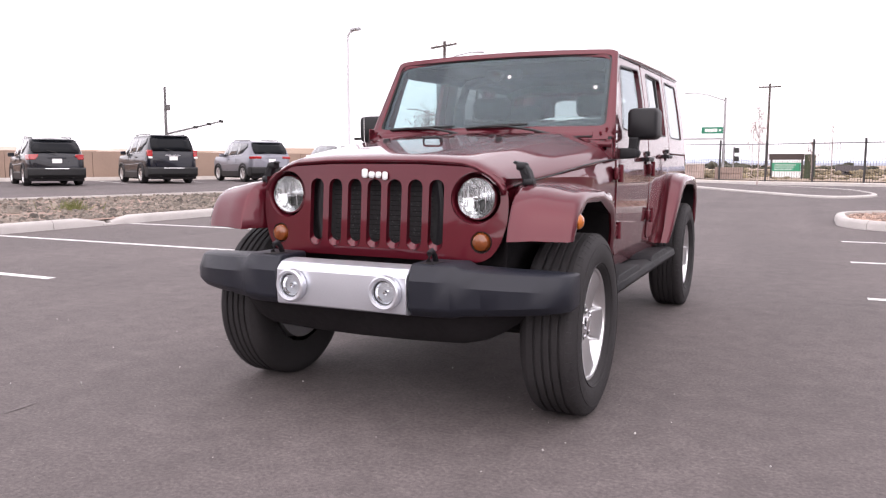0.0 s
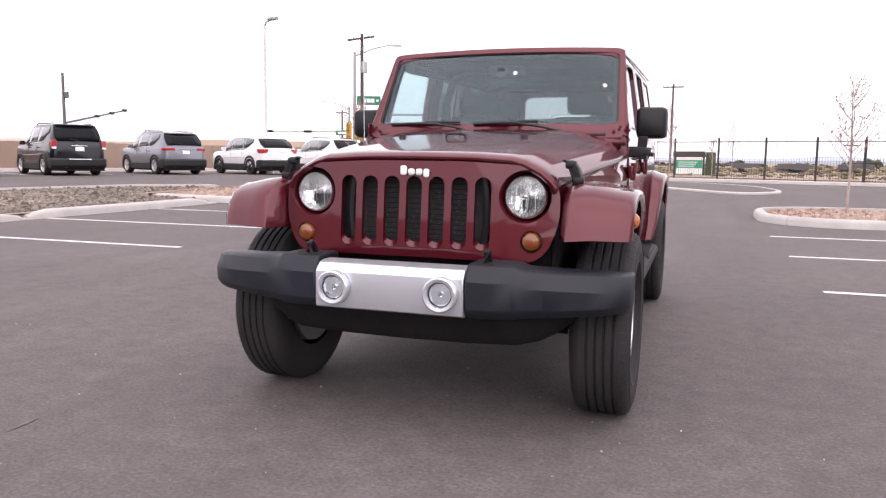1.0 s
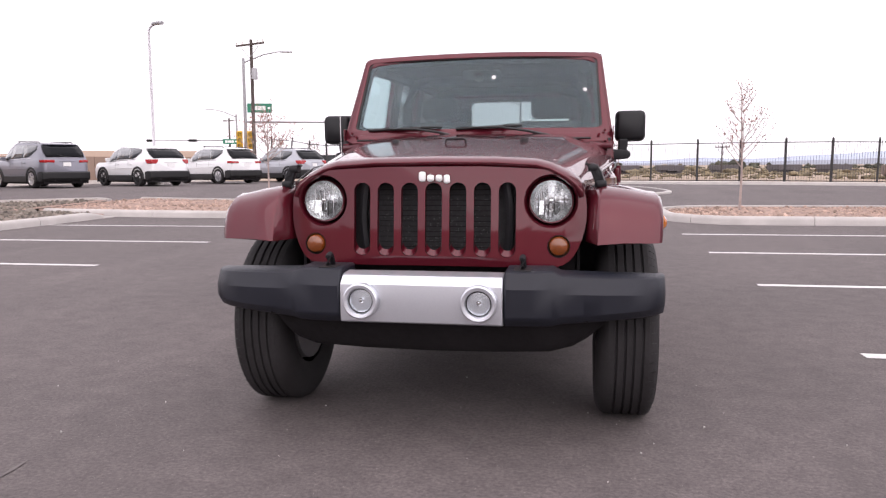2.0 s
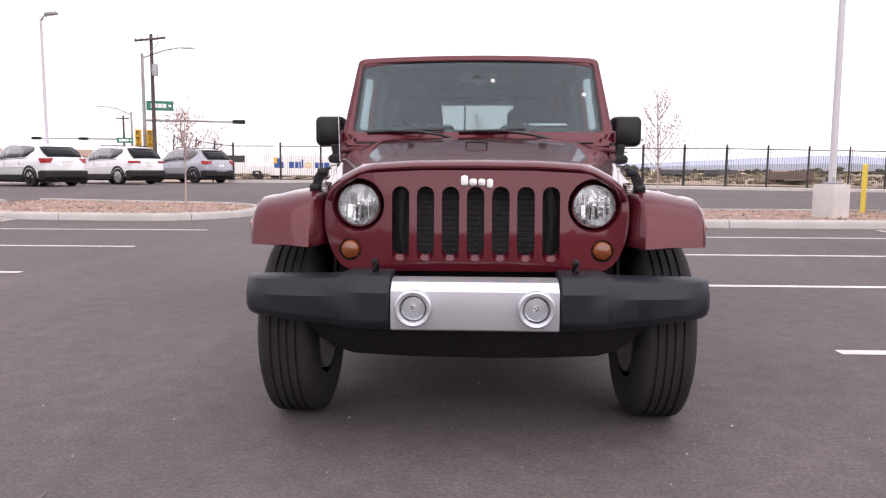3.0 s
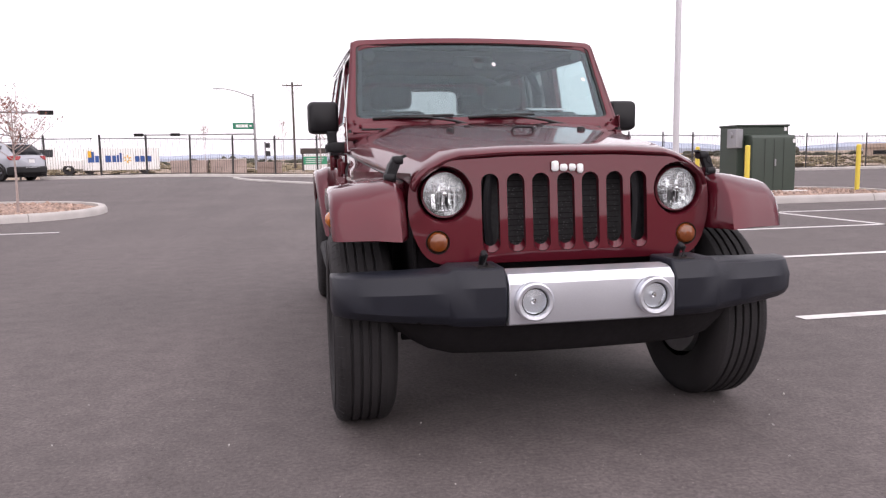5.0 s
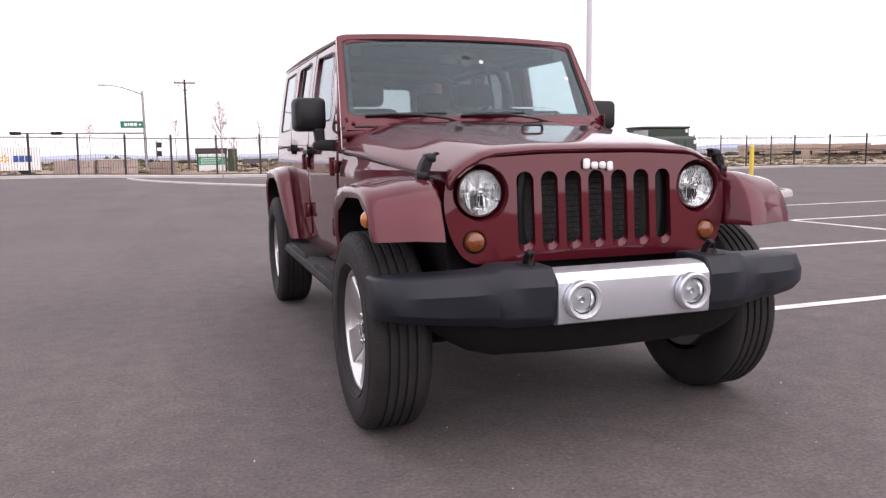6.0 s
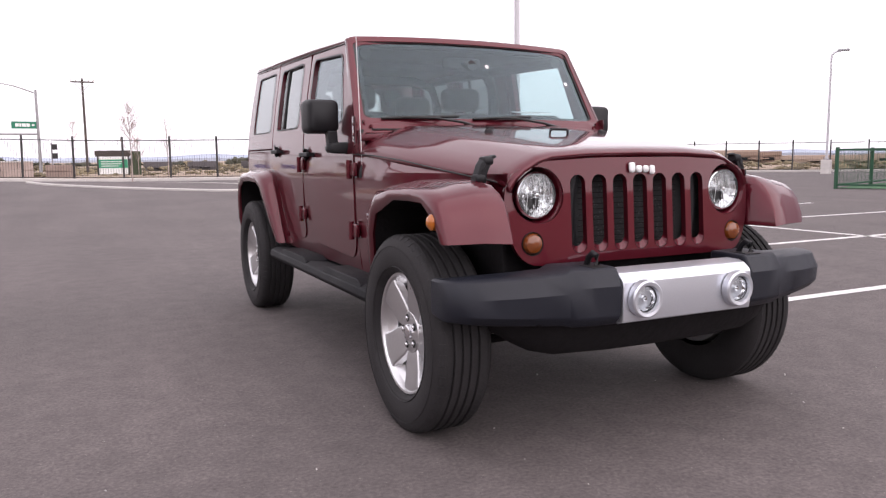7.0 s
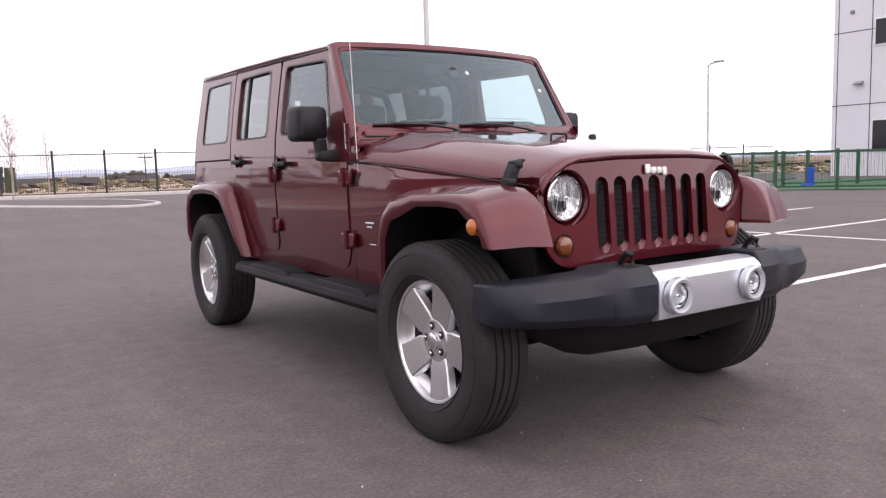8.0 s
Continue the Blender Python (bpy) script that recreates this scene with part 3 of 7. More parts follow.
for s in (-1, 1):
    # lower body behind and below the doors, with the rear wheel arch cut out
    side_panel("body_side", s, [(0.852, 0.50), (2.36, 0.50), (2.38, 0.62), (2.45, 0.77), (2.53, 0.872), (2.64, 0.925), (3.10, 0.925), (3.21, 0.87), (3.28, 0.78), (3.33, 0.60), (3.375, 0.60), (3.375, 1.128), (2.57, 1.128), (2.57, 1.14), (0.868, 1.14), (0.868, 1.19), (0.80, 1.185), (0.795, 1.086), (0.852, 1.086)],
               (), CAR_RED, label="glossy maroon body side", proud=-0.006, thick=0.03)
    side_panel("body_gap", s, [(0.80, 0.53), (2.47, 0.53), (2.6, 1.0), (2.6, 1.20), (0.80, 1.20)], (), DARK_TRIM, proud=-0.012, thick=0.012, bevel=0)
    # doors
    door = side_panel("front_door", s, FD, [FW], CAR_RED, proud=0.0, label="maroon front door with a clear window")
    side_glass(s, small_gap(FW, 0.012), DOOR_GLASS, door)
    rear = side_panel("rear_door", s, RD, [RW], CAR_RED, proud=0.0, label="maroon rear door with a dark window")
    side_glass(s, small_gap(RW, 0.012), PRIVACY, rear)
    for w, d in ((FW, door), (RW, rear)):
        bm = bent(sheet(small_gap(w, 0.005), [small_gap(w, -0.008)], CUTS), lambda u, v: Vector((s * (sidex(v) + 0.0035), u, v)))
        cpart("window_seal", bm, DARK_TRIM, d, smooth=30)
    bm = box(s * (sidex(1.4) - 0.03), s * (sidex(1.4) + 0.0), 2.305, 2.33, 1.25, 1.63)
    for v in bm.verts:
        v.co.x = s * (sidex(v.co.z) - (0.004 if abs(v.co.x) > sidex(1.4) - 0.015 else 0.02))
    cpart("window_bar", bm, DARK_TRIM, rear)
    for d, y, z in ((door, 1.655, 1.088), (rear, 2.37, 1.112)):
        x = sidex(z)
        h = cpart("door_handle", rings([[(s * (x + 0.036 + a), y + 0.095 * k - 0.03, z + b) for a, b in ((-0.012, -0.014), (0.008, -0.012), (0.008, 0.012), (-0.012, 0.014))] for k in (-0.9, 0.0, 0.9)]), MIRROR_PLASTIC, d, "black pull handle", bevel=0.005)
        cpart("handle_cup", lathe([(0.0, 0.0), (0.004, 0.030), (-0.012, 0.036)], (s * (x + 0.004), y + 0.02, z), "x", 16), MIRROR_PLASTIC, d)
        cpart("lock", lathe([(-0.01, 0.016), (0.012 * s + 0.0, 0.014), (0.012 * s, 0.0)], (s * (x + 0.006), y + 0.045, z + 0.035), "x", 12), MIRROR_PLASTIC, d)
        for k in (-1, 1):
            cpart("handle_post", box(s * x, s * (x + 0.032), y - 0.03 + k * 0.08 - 0.012, y - 0.03 + k * 0.08 + 0.012, z - 0.011, z + 0.011), MIRROR_PLASTIC, d)
    for d, y, z in ((door, 0.872, 1.01), (door, 0.872, 0.715), (rear, 1.79, 1.03), (rear, 1.79, 0.742)):
        x = sidex(z)
        cpart("hinge", box(s * x, s * (x + 0.022), y - 0.075, y + 0.055, z - 0.032, z + 0.032), CAR_RED, d, "exposed maroon door hinge", bevel=0.006)
        cpart("hinge_knuckle", tube([(s * (x + 0.022), y - 0.008, z - 0.045), (s * (x + 0.022), y - 0.008, z + 0.045)], 0.014, 10), CAR_RED, d)
    # hard top side with the quarter window
    top = side_panel("hard_top_side", s, [(2.568, 1.134), (3.372, 1.134), (3.372, 1.30), (3.31, 1.745), (2.568, 1.720)], [QW], CAR_RED, label="maroon removable hard top side")
    side_glass(s, small_gap(QW, 0.02), PRIVACY, top, 0.006)
    bm = bent(sheet(small_gap(QW, 0.007), [small_gap(QW, -0.006)], CUTS), lambda u, v: Vector((s * (sidex(v) + 0.003), u, v)))
    cpart("window_seal", bm, DARK_TRIM, top, smooth=30)
    # cowl side and its seam
    cpart("hood_seam", tube([(s * 0.742, 0.86, 1.083), (s * 0.740, 0.60, 1.075), (s * 0.722, 0.30, 1.052), (s * 0.672, 0.0, 1.012), (s * 0.606, -0.30, 0.972)], 0.003, 6), DARK_TRIM)
    # running board with two step pads
    prof = [(0.66, 0.445), (0.66, 0.485), (0.80, 0.497), (0.835, 0.482), (0.845, 0.448), (0.82, 0.422)]
    rb = cpart("running_board", rings([[(s * (a - (0.03 if i in (0, 5) else 0)), y, b - (0.01 if i in (0, 5) else 0)) for a, b in prof] for i, y in enumerate((0.42, 0.47, 0.9, 1.8, 2.27, 2.31))]), STEP_PLASTIC, label="black moulded side step", bevel=0.006)
    for y0, y1 in ((0.62, 1.08), (1.52, 1.98)):
        cpart("step_pad", rings([[(s * a, y, b) for a, b in ((0.70, 0.48), (0.70, h), (0.825, h), (0.832, 0.48))] for y, h in ((y0 - 0.06, 0.494), (y0, 0.514), (y1, 0.514), (y1 + 0.06, 0.494))]), STEP_PLASTIC, rb, bevel=0.004)
    for y in (0.62, 1.35, 2.1):
        cpart("bracket", tube([(s * 0.78, y, 0.43), (s * 0.5, y, 0.40)], 0.02, 8), UNDERSIDE, rb)

# roof and windshield frame
def roof_row(y, zc, xe, drop=0.022):
    xs = [-1, -0.93, -0.8, -0.4, 0, 0.4, 0.8, 0.93, 1]
    return [(xe * k, y, zc - drop * abs(k) ** 3 - (0.02 if abs(k) > 0.95 else 0)) for k in xs]


secs = []
for y, zc, xe in ((1.098, 1.655, 0.648), (1.106, 1.686, 0.653), (1.20, 1.709, 0.663), (1.80, 1.735, 0.666), (2.60, 1.760, 0.663), (3.25, 1.768, 0.658), (3.33, 1.752, 0.652), (3.35, 1.71, 0.65)):
    secs.append(roof_row(y, zc, xe))
roof = cpart("hard_top_roof", rings(secs, closed=False), CAR_RED, label="maroon hard top roof", thick=0.035, offset=-1, bevel=0.008)
for s in (-1, 1):
    cpart("rain_gutter", tube([(s * 0.667, 1.14, 1.648), (s * 0.668, 1.8, 1.671), (s * 0.665, 3.29, 1.714)], 0.0035, 8), DARK_TRIM, roof)
for y in (1.77, 2.56):
    bm = rings([[(p[0] * 1.001, p[1], p[2] + 0.0015) for p in roof_row(y + d, 1.735 if y < 2 else 1.760, 0.666)] for d in (-0.006, 0.006)], closed=False)
    cpart("roof_seam", bm, DARK_TRIM, roof)
cpart("headliner", rings([[(x, y, z - 0.055 - 0.02 * abs(x) ** 3) for x in (-0.60, -0.3, 0, 0.3, 0.60)] for y, z in ((1.14, 1.69), (1.8, 1.72), (2.6, 1.742), (3.22, 1.745))], closed=False), SEAT, roof, "dark grey headliner", thick=0.01)
# tailgate end with its window
bm = bent(sheet([(-0.73, 0.55), (0.73, 0.55), (0.735, 1.13), (0.70, 1.3), (0.645, 1.71), (-0.645, 1.71), (-0.70, 1.3), (-0.735, 1.13)], [corner([(-0.385, 1.25), (0.385, 1.25), (0.365, 1.60), (-0.365, 1.60)], 0.05)]), lambda u, v: Vector((u, 3.367 - max(0, v - 1.2) * 0.06, v)))
tail = cpart("tailgate", bm, CAR_RED, thick=0.03)
bm = bent(sheet([(-0.58, 1.18), (0.58, 1.18), (0.54, 1.64), (-0.54, 1.64)]), lambda u, v: Vector((u, 3.347 - max(0, v - 1.2) * 0.06, v)))
g = cpart("rear_window", facing(bm, (0, 1, 0)), REAR_GLASS, tail)
g.visible_shadow = False


def screen(u, v, off=0.0):
    """The windshield's plane: u across, v from 0 at the cowl to 1 at the roof."""
    w = 1 - 0.080 * v
    return Vector((u * w, 0.800 + 0.292 * v - off * 0.85 + 0.028 * (u / 0.7) ** 2, 1.185 + 0.497 * v + 0.014 * v * (1 - (u / 0.7) ** 2) + off * 0.5))


frame_out = corner([(-0.736, 0.0), (0.736, 0.0), (0.732, 1.0), (-0.732, 1.0)], 0.055)
frame_in = corner([(-0.686, 0.145), (0.686, 0.145), (0.702, 0.945), (-0.702, 0.945)], 0.05)
ucuts = [("u", x / 10) for x in range(-6, 7)]
bm = bent(sheet(frame_out, [frame_in], ucuts), screen)
wf = cpart("windshield_frame", bm, CAR_RED, label="maroon windshield frame", thick=0.05, offset=-1, bevel=0.01)
bm = bent(sheet(small_gap(frame_in, 0.02), (), ucuts), lambda u, v: screen(u, v, -0.012))
g = cpart("windshield", facing(bm, (0, -1, 0)), WINDSHIELD, label="clear windshield with a dark border")
g.visible_shadow = False
shield = g
bm = bent(sheet(small_gap(frame_in, 0.006), [small_gap(frame_in, -0.013)], ucuts), lambda u, v: screen(u, v, -0.006))
cpart("windshield_seal", bm, DARK_TRIM, shield)
bm = bent(sheet(small_gap(frame_in, 0.004), [corner([(-0.652, 0.185), (0.652, 0.185), (0.668, 0.905), (-0.668, 0.905)], 0.05)], ucuts), lambda u, v: screen(u, v, -0.0165))
cpart("screen_border", facing(bm, (0, -1, 0)), FRIT, shield, "dark printed border of the glass")
for s in (-1, 1):
    # hinge bracket at the foot of the screen pillar
    x = 0.7300
    cpart("pillar_hinge", rings([[(s * (x + a), y, z) for a, y, z in ((0, 0.835, zz), (0.006, 0.84, zz), (0.006, 0.885, zz), (0, 0.895, zz))] for zz in (1.09, 1.11, 1.24, 1.265)]), CAR_RED, wf, bevel=0.006)
    for z in (1.125, 1.175, 1.225):
        cpart("bolt", lathe([(0.0, 0.009), (s * 0.004, 0.008), (s * 0.004, 0)], (s * (x + 0.006), 0.862, z), "x", 8), CAR_RED, wf)
    for u, v in ((0.695, 0.10), (0.662, 0.055)):
        p = screen(s * u, v, 0.012)
        cpart("bolt", lathe([(0.006, 0.008), (-0.003, 0.007), (-0.003, 0)], p, "y", 8), CAR_RED, wf)
    # A pillar side skin between frame and door
    bm = rings([[screen(s * 0.723, v, 0.001), screen(s * 0.733, v, -0.012), (s * (max(sidex(1.185 + 0.497 * v), 0.7325 * (1 - 0.080 * v)) - 0.001), 0.800 + 0.292 * v + 0.055, 1.185 + 0.497 * v), (s * (sidex(1.185 + 0.497 * v) + 0.001), 0.800 + 0.292 * v + 0.098, 1.185 + 0.497 * v)] for v in (0, 0.25, 0.5, 0.75, 0.985)], closed=False)
    cpart("pillar_skin", bm, CAR_RED, wf, smooth=40)


# hood
NOSE = [(0, 1.088), (0.24, 1.085), (0.40, 1.075), (0.455, 1.060), (0.518, 1.028), (0.556, 0.998), (0.576, 0.975), (0.584, 0.955)]
REAR = [(0, 1.232), (0.30, 1.228), (0.49, 1.216), (0.525, 1.202), (0.64, 1.172), (0.69, 1.142), (0.722, 1.112), (0.738, 1.083)]


def hood_row(y):
    t = (y + 0.336) / 1.121
    kx, kz = smoothstep(t * 0.92 + 0.04) * 0.7 + t * 0.3, t ** 0.9 if t > 0 else 0
    lip = max(0.0, (-0.300 - y) / 0.04)
    right = []
    for i, ((x0, z0), (x1, z1)) in enumerate(zip(NOSE, REAR)):
        z = z0 + (z1 - z0) * kz - 0.016 * lip * lip
        if 0.1 < t < 0.95 and i == 2:
            z += 0.006
        right.append((x0 + (x1 - x0) * kx - 0.006 * lip * (x0 / 0.58) ** 3, z))
    return [(-x, y, z) for x, z in right[:0:-1]] + [(x, y, z) for x, z in right]


hood = cpart("hood", rings([hood_row(y) for y in (-0.340, -0.334, -0.322, -0.300, -0.26, -0.2, -0.05, 0.15, 0.35, 0.55, 0.70, 0.785)], closed=False), CAR_RED, label="glossy maroon hood", thick=0.018, offset=-1, smooth=50)
# cowl between hood and screen
cw = cpart("cowl", rings([[(x, y, z - 0.02 * (abs(x) / 0.72) ** 3) for x in (-0.725, -0.5, 0, 0.5, 0.725)] for y, z in ((0.780, 1.165), (0.786, 1.190), (0.81, 1.198), (0.84, 1.20))], closed=False), CAR_RED, thick=0.01)
for u0, u1 in ((-0.655, -0.03), (0.0, 0.62)):
    cpart("cowl_panel", bent(sheet(rounded(u0, u1, 0.035, 0.085, 0.008, 2)), lambda u, v: screen(u, v, 0.006)), CAR_RED, cw, thick=0.008, bevel=0.002)
    cpart("cowl_gap", tube([screen(u0, 0.028, 0.004), screen((u0 + u1) / 2, 0.028, 0.004), screen(u1, 0.028, 0.004)], 0.0045, 6), DARK_TRIM, cw)
cpart("cowl_grille", rings([[(x, y, z) for x in (-0.50, 0, 0.50)] for y, z in ((0.792, 1.2005), (0.812, 1.206))], closed=False), DARK_TRIM, cw)
for s in (-1, 1):
    # engine bay side between hood edge and flare
    secs = []
    for y in (-0.325, -0.2, 0.0, 0.2, 0.33, 0.45, 0.505, 0.6, 0.86):
        r = hood_row(min(y, 0.785))[-1]
        k = smoothstep((y - 0.1) / 0.35)
        secs.append([(s * (r[0] - 0.003), y, r[2] - 0.004)] + [(s * ((r[0] - 0.003) * (1 - k) + (sidex(z) - 0.006) * k), y, z) for z in (1.0, 0.95, *((0.75, 0.64, 0.51) if y > 0.46 else (0.93, 0.90, 0.885)))])
    cpart("front_quarter", rings(secs, closed=False), CAR_RED)
    # hood latch: rubber strap with hook and catch
    latch = cpart("hood_latch", rings([[(s * (x + a), y + b, z) for a, b in ((-w, -0.018), (w, -0.018), (w + 0.006, 0.018), (-w + 0.006, 0.018))] for x, y, z, w in ((0.634, -0.23, 0.935, 0.018), (0.642, -0.232, 0.96, 0.021), (0.638, -0.234, 0.995, 0.019), (0.624, -0.236, 1.034, 0.020), (0.610, -0.238, 1.056, 0.018))]), MIRROR_PLASTIC, label="black rubber hood latch", bevel=0.004)
    cpart("latch_catch", rings([[(s * (x + a), -0.238 + b, z + c2) for a, b, c2 in ((-0.010, -0.017, 0), (0.010, -0.017, -0.010), (0.010, 0.017, -0.010), (-0.010, 0.017, 0))] for x, z in ((0.588, 1.062), (0.600, 1.070), (0.624, 1.048), (0.634, 1.020))]), MIRROR_PLASTIC, latch, bevel=0.005)
    cpart("latch_foot", rings([[(s * (x + a), -0.23 + b, z) for a, b in ((-0.016, -0.019), (0.012, -0.019), (0.012, 0.019), (-0.016, 0.019))] for x, z in ((0.630, 0.925), (0.642, 0.935), (0.650, 0.962), (0.638, 0.985))]), MIRROR_PLASTIC, latch, bevel=0.005)
    for x, z in ((0.648, 0.985), (0.616, 1.048)):
        cpart("latch_knob", rings([[(s * (x + a), -0.234 + b * k, z + c2 * k) for b, c2 in rounded(-0.026, 0.026, -0.017, 0.017, 0.012, 2)] for a, k in ((-0.022, 0.9), (0.0, 1.0), (0.018, 0.8))]), MIRROR_PLASTIC, latch, bevel=0.004)
    # rubber stop on the hood
    cpart("hood_stop", lathe([(-0.01, 0.022), (0.020, 0.020), (0.033, 0.016), (0.036, 0)], (s * 0.306, 0.297, 1.150), "z", 14), MIRROR_PLASTIC, hood)
    cpart("washer_nozzle", box(s * 0.18 - 0.015, s * 0.18 + 0.015, 0.50, 0.53, 1.192, 1.204), MIRROR_PLASTIC, hood, bevel=0.004)
cpart("footman_loop", tube([(-0.050, 0.204, 1.15), (-0.046, 0.202, 1.176), (-0.036, 0.200, 1.182), (0.036, 0.200, 1.182), (0.046, 0.202, 1.176), (0.050, 0.204, 1.15)], 0.006, 8), MIRROR_PLASTIC, hood, "black footman loop")


# grille panel
def face(u, v):
    return Vector((u, -0.369 + (v - 0.68) * 0.075 + 0.026 * (abs(u) / 0.58) ** 4, v))


outline = corner([(-0.50, 0.668), (0.50, 0.668), (0.555, 0.72), (0.592, 0.83), (0.590, 0.945), (0.555, 1.012), (0.44, 1.044), (0.2, 1.056), (-0.2, 1.056), (-0.44, 1.044), (-0.555, 1.012), (-0.590, 0.945), (-0.592, 0.83), (-0.555, 0.72)], 0.05)
SLOTS = [k * 0.0965 for k in range(-3, 4)]
slots = [rounded(x - 0.0335, x + 0.0335, 0.705, 0.994, 0.0325, 5) for x in SLOTS]
lamps = [circle(s * 0.456, 0.922, 0.103, 32) for s in (-1, 1)]
signals = [circle(s * 0.487, 0.749, 0.044, 20) for s in (-1, 1)]
bm = bent(sheet(outline, slots + lamps + signals, [("u", x / 10) for x in (-5, -4, 4, 5)]), face)
grille = cpart("grille_panel", bm, CAR_RED, label="maroon seven-slot grille panel", thick=0.024, offset=-1, bevel=0.006)
for x in SLOTS:
    # sloping sill at the foot of each slot, rounded like the opening
    bm = rings([[face(x + 0.031 * math.cos(radians(a)) * k, 0.7385 + dz + 0.031 * math.sin(radians(a)) * k) + Vector((0, d, 0)) for a in range(180, 361, 20)] for k, dz, d in ((1.02, 0.0, 0.001), (0.97, 0.005, 0.007), (0.90, 0.018, 0.020))], closed=False)
    cpart("slot_sill", bm, CAR_RED, grille)
bm = box(-0.40, 0.40, -0.275, -0.260, 0.66, 1.03)
RADIATOR = mat("radiator_core", (0.030, 0.030, 0.032), 0.7, 0.3, 0.5, 60, 400, 0.4)
FIN_GLINT = mat("fin_glint", (0.085, 0.085, 0.088), 0.5, 0.6, 0.4, 90, 400)
rad = cpart("radiator", bm, RADIATOR, grille, "black radiator mesh behind the grille")
for k in range(16):
    cpart("radiator_tube", box(-0.24, 0.24, -0.281, -0.279, 0.69 + 0.021 * k, 0.6925 + 0.021 * k), UNDERSIDE, rad)
# fin ends between the tubes, scattered in a paler metal to stand for glints
rnd = random.Random(21)
fins = bmesh.new()
for k in range(330):
    x, z, w = rnd.uniform(-0.24, 0.24), 0.70 + 0.25 * rnd.random() ** 2.2, rnd.uniform(0.0012, 0.0028)
    box(x - w, x + w, -0.2800, -0.2788 + rnd.uniform(0, 0.002), z, z + rnd.uniform(0.002, 0.006), fins)
tagged(cpart("radiator_fins", fins, FIN_GLINT, rad, "pale metal fin ends that stand for glints", smooth=0), kind="stuff")
for s in (-1, 1):
    secs = [[(s * (0.262 + a + 0.020 * math.sin(3 * f)), -0.318 + b, 0.69 + 0.31 * f) for a, b in ((0, 0), (0.016, -0.008), (0.030, 0.0), (0.030, 0.02), (0, 0.02))] for f in (0, 0.2, 0.4, 0.6, 0.8, 1.0)]
    cpart("air_shroud", rings(secs), MIRROR_PLASTIC, rad, "dark plastic air shroud")
for s in (-1, 1):
    c = face(s * 0.456, 0.922) + Vector((0, 0.014, 0))
    K = 0.845
    cpart("lamp_bowl", lathe([(-0.012, 0.1035), (-0.002, 0.0985), (0.022, 0.093), (0.05, 0.088)], c, "y", 36), CAR_RED, grille, "maroon recess round the headlight", smooth=50)
    head = cpart("headlight", lathe([(-0.010, 0.0845 * 0.93), (-0.016, 0.080), (-0.010, 0.0855), (0.03, 0.0875), (0.05, 0.087)], c + Vector((0, 0.012, 0)), "y", 36), CHROME, label="round clear headlight with chrome ring")
    cpart("reflector", lathe([(r0, r1 * K) for r0, r1 in ((0.0, 0.0935), (0.012, 0.084), (0.026, 0.066), (0.038, 0.046), (0.045, 0.024), (0.047, 0.0))], c + Vector((0, 0.006, 0)), "y", 40), REFLECTOR, head)
    cpart("bulb_cap", lathe([(0.010, 0.011), (0.002, 0.0115), (-0.004, 0.008), (-0.006, 0.0)], c, "y", 16), CHROME, head)
    cpart("bulb", lathe([(0.045, 0.016), (0.016, 0.015), (0.008, 0.010), (0.004, 0.0)], c + Vector((0, 0.01, 0)), "y", 16), CHROME, head)
    for k in (-1, 1):
        cpart("bulb_shield", box(c.x + k * 0.012 - 0.0025, c.x + k * 0.012 + 0.0025, c.y + 0.012, c.y + 0.05, c.z - 0.045, c.z - 0.012), DARK_TRIM, head)
    # facets of the reflector: upright bands of uneven width
    for k, (u0, u1, lo, hi) in enumerate(((-0.066, -0.050, -0.030, 0.028), (-0.046, -0.030, -0.052, 0.046), (-0.027, -0.014, 0.012, 0.060), (0.014, 0.026, 0.016, 0.060), (0.030, 0.047, -0.048, 0.044), (0.051, 0.066, -0.028, 0.030), (-0.022, 0.0, -0.064, -0.030), (0.004, 0.024, -0.062, -0.036))):
        bm = bent(sheet([(u0, lo), (u1, lo), (u1, hi), (u0, hi)], (), [("v", q / 100) for q in range(-6, 7, 2)]), lambda u, v: Vector((c.x + u, c.y + 0.050 - 0.046 * (u * u + v * v) / 0.0053 - 0.003 - (0.006 if k % 2 else 0.002) * (u - u0) / (u1 - u0), c.z + v)))
        cpart("reflector_facet", facing(bm, (0, -1, 0)), REFLECTOR, head, smooth=0)
    # fluted glass
    prof = [(0.010 - 0.02 * (1 - (r / 0.0785) ** 2), r) for r in (0.0, 0.03, 0.05, 0.066, 0.0785)]
    bm = lathe(prof, c, "y", 36)
    lens = cpart("lens", facing(bm, (0, -1, 0)), LAMP_GLASS, head)
    lens.visible_shadow = False
    for k in range(-5, 6):
        h = math.sqrt(max(0, 0.072 ** 2 - (k * 0.0125) ** 2)) * (0.9 if k % 2 else 0.55)
        cpart("lens_flute", tube([(c.x + k * 0.0125, c.y + 0.008, c.z - h), (c.x + k * 0.0125, c.y + 0.002, c.z), (c.x + k * 0.0125, c.y + 0.006, c.z + h * 0.8)], 0.0008, 5), DASH if k % 3 else BADGE, lens)
    c = face(s * 0.487, 0.749)
    sig = cpart("turn_signal", lathe([(-0.022, 0.0), (-0.020, 0.018), (-0.013, 0.032), (0.0, 0.039), (0.02, 0.040)], c, "y", 24), AMBER, label="round amber turn signal")
    cpart("signal_ring", lathe([(0.0, 0.040), (-0.003, 0.043), (0.02, 0.044)], c, "y", 24), DARK_TRIM, sig)
    cpart("signal_bulb", lathe([(-0.0235, 0.0), (-0.0225, 0.010)], c, "y", 12), AMBER, sig)
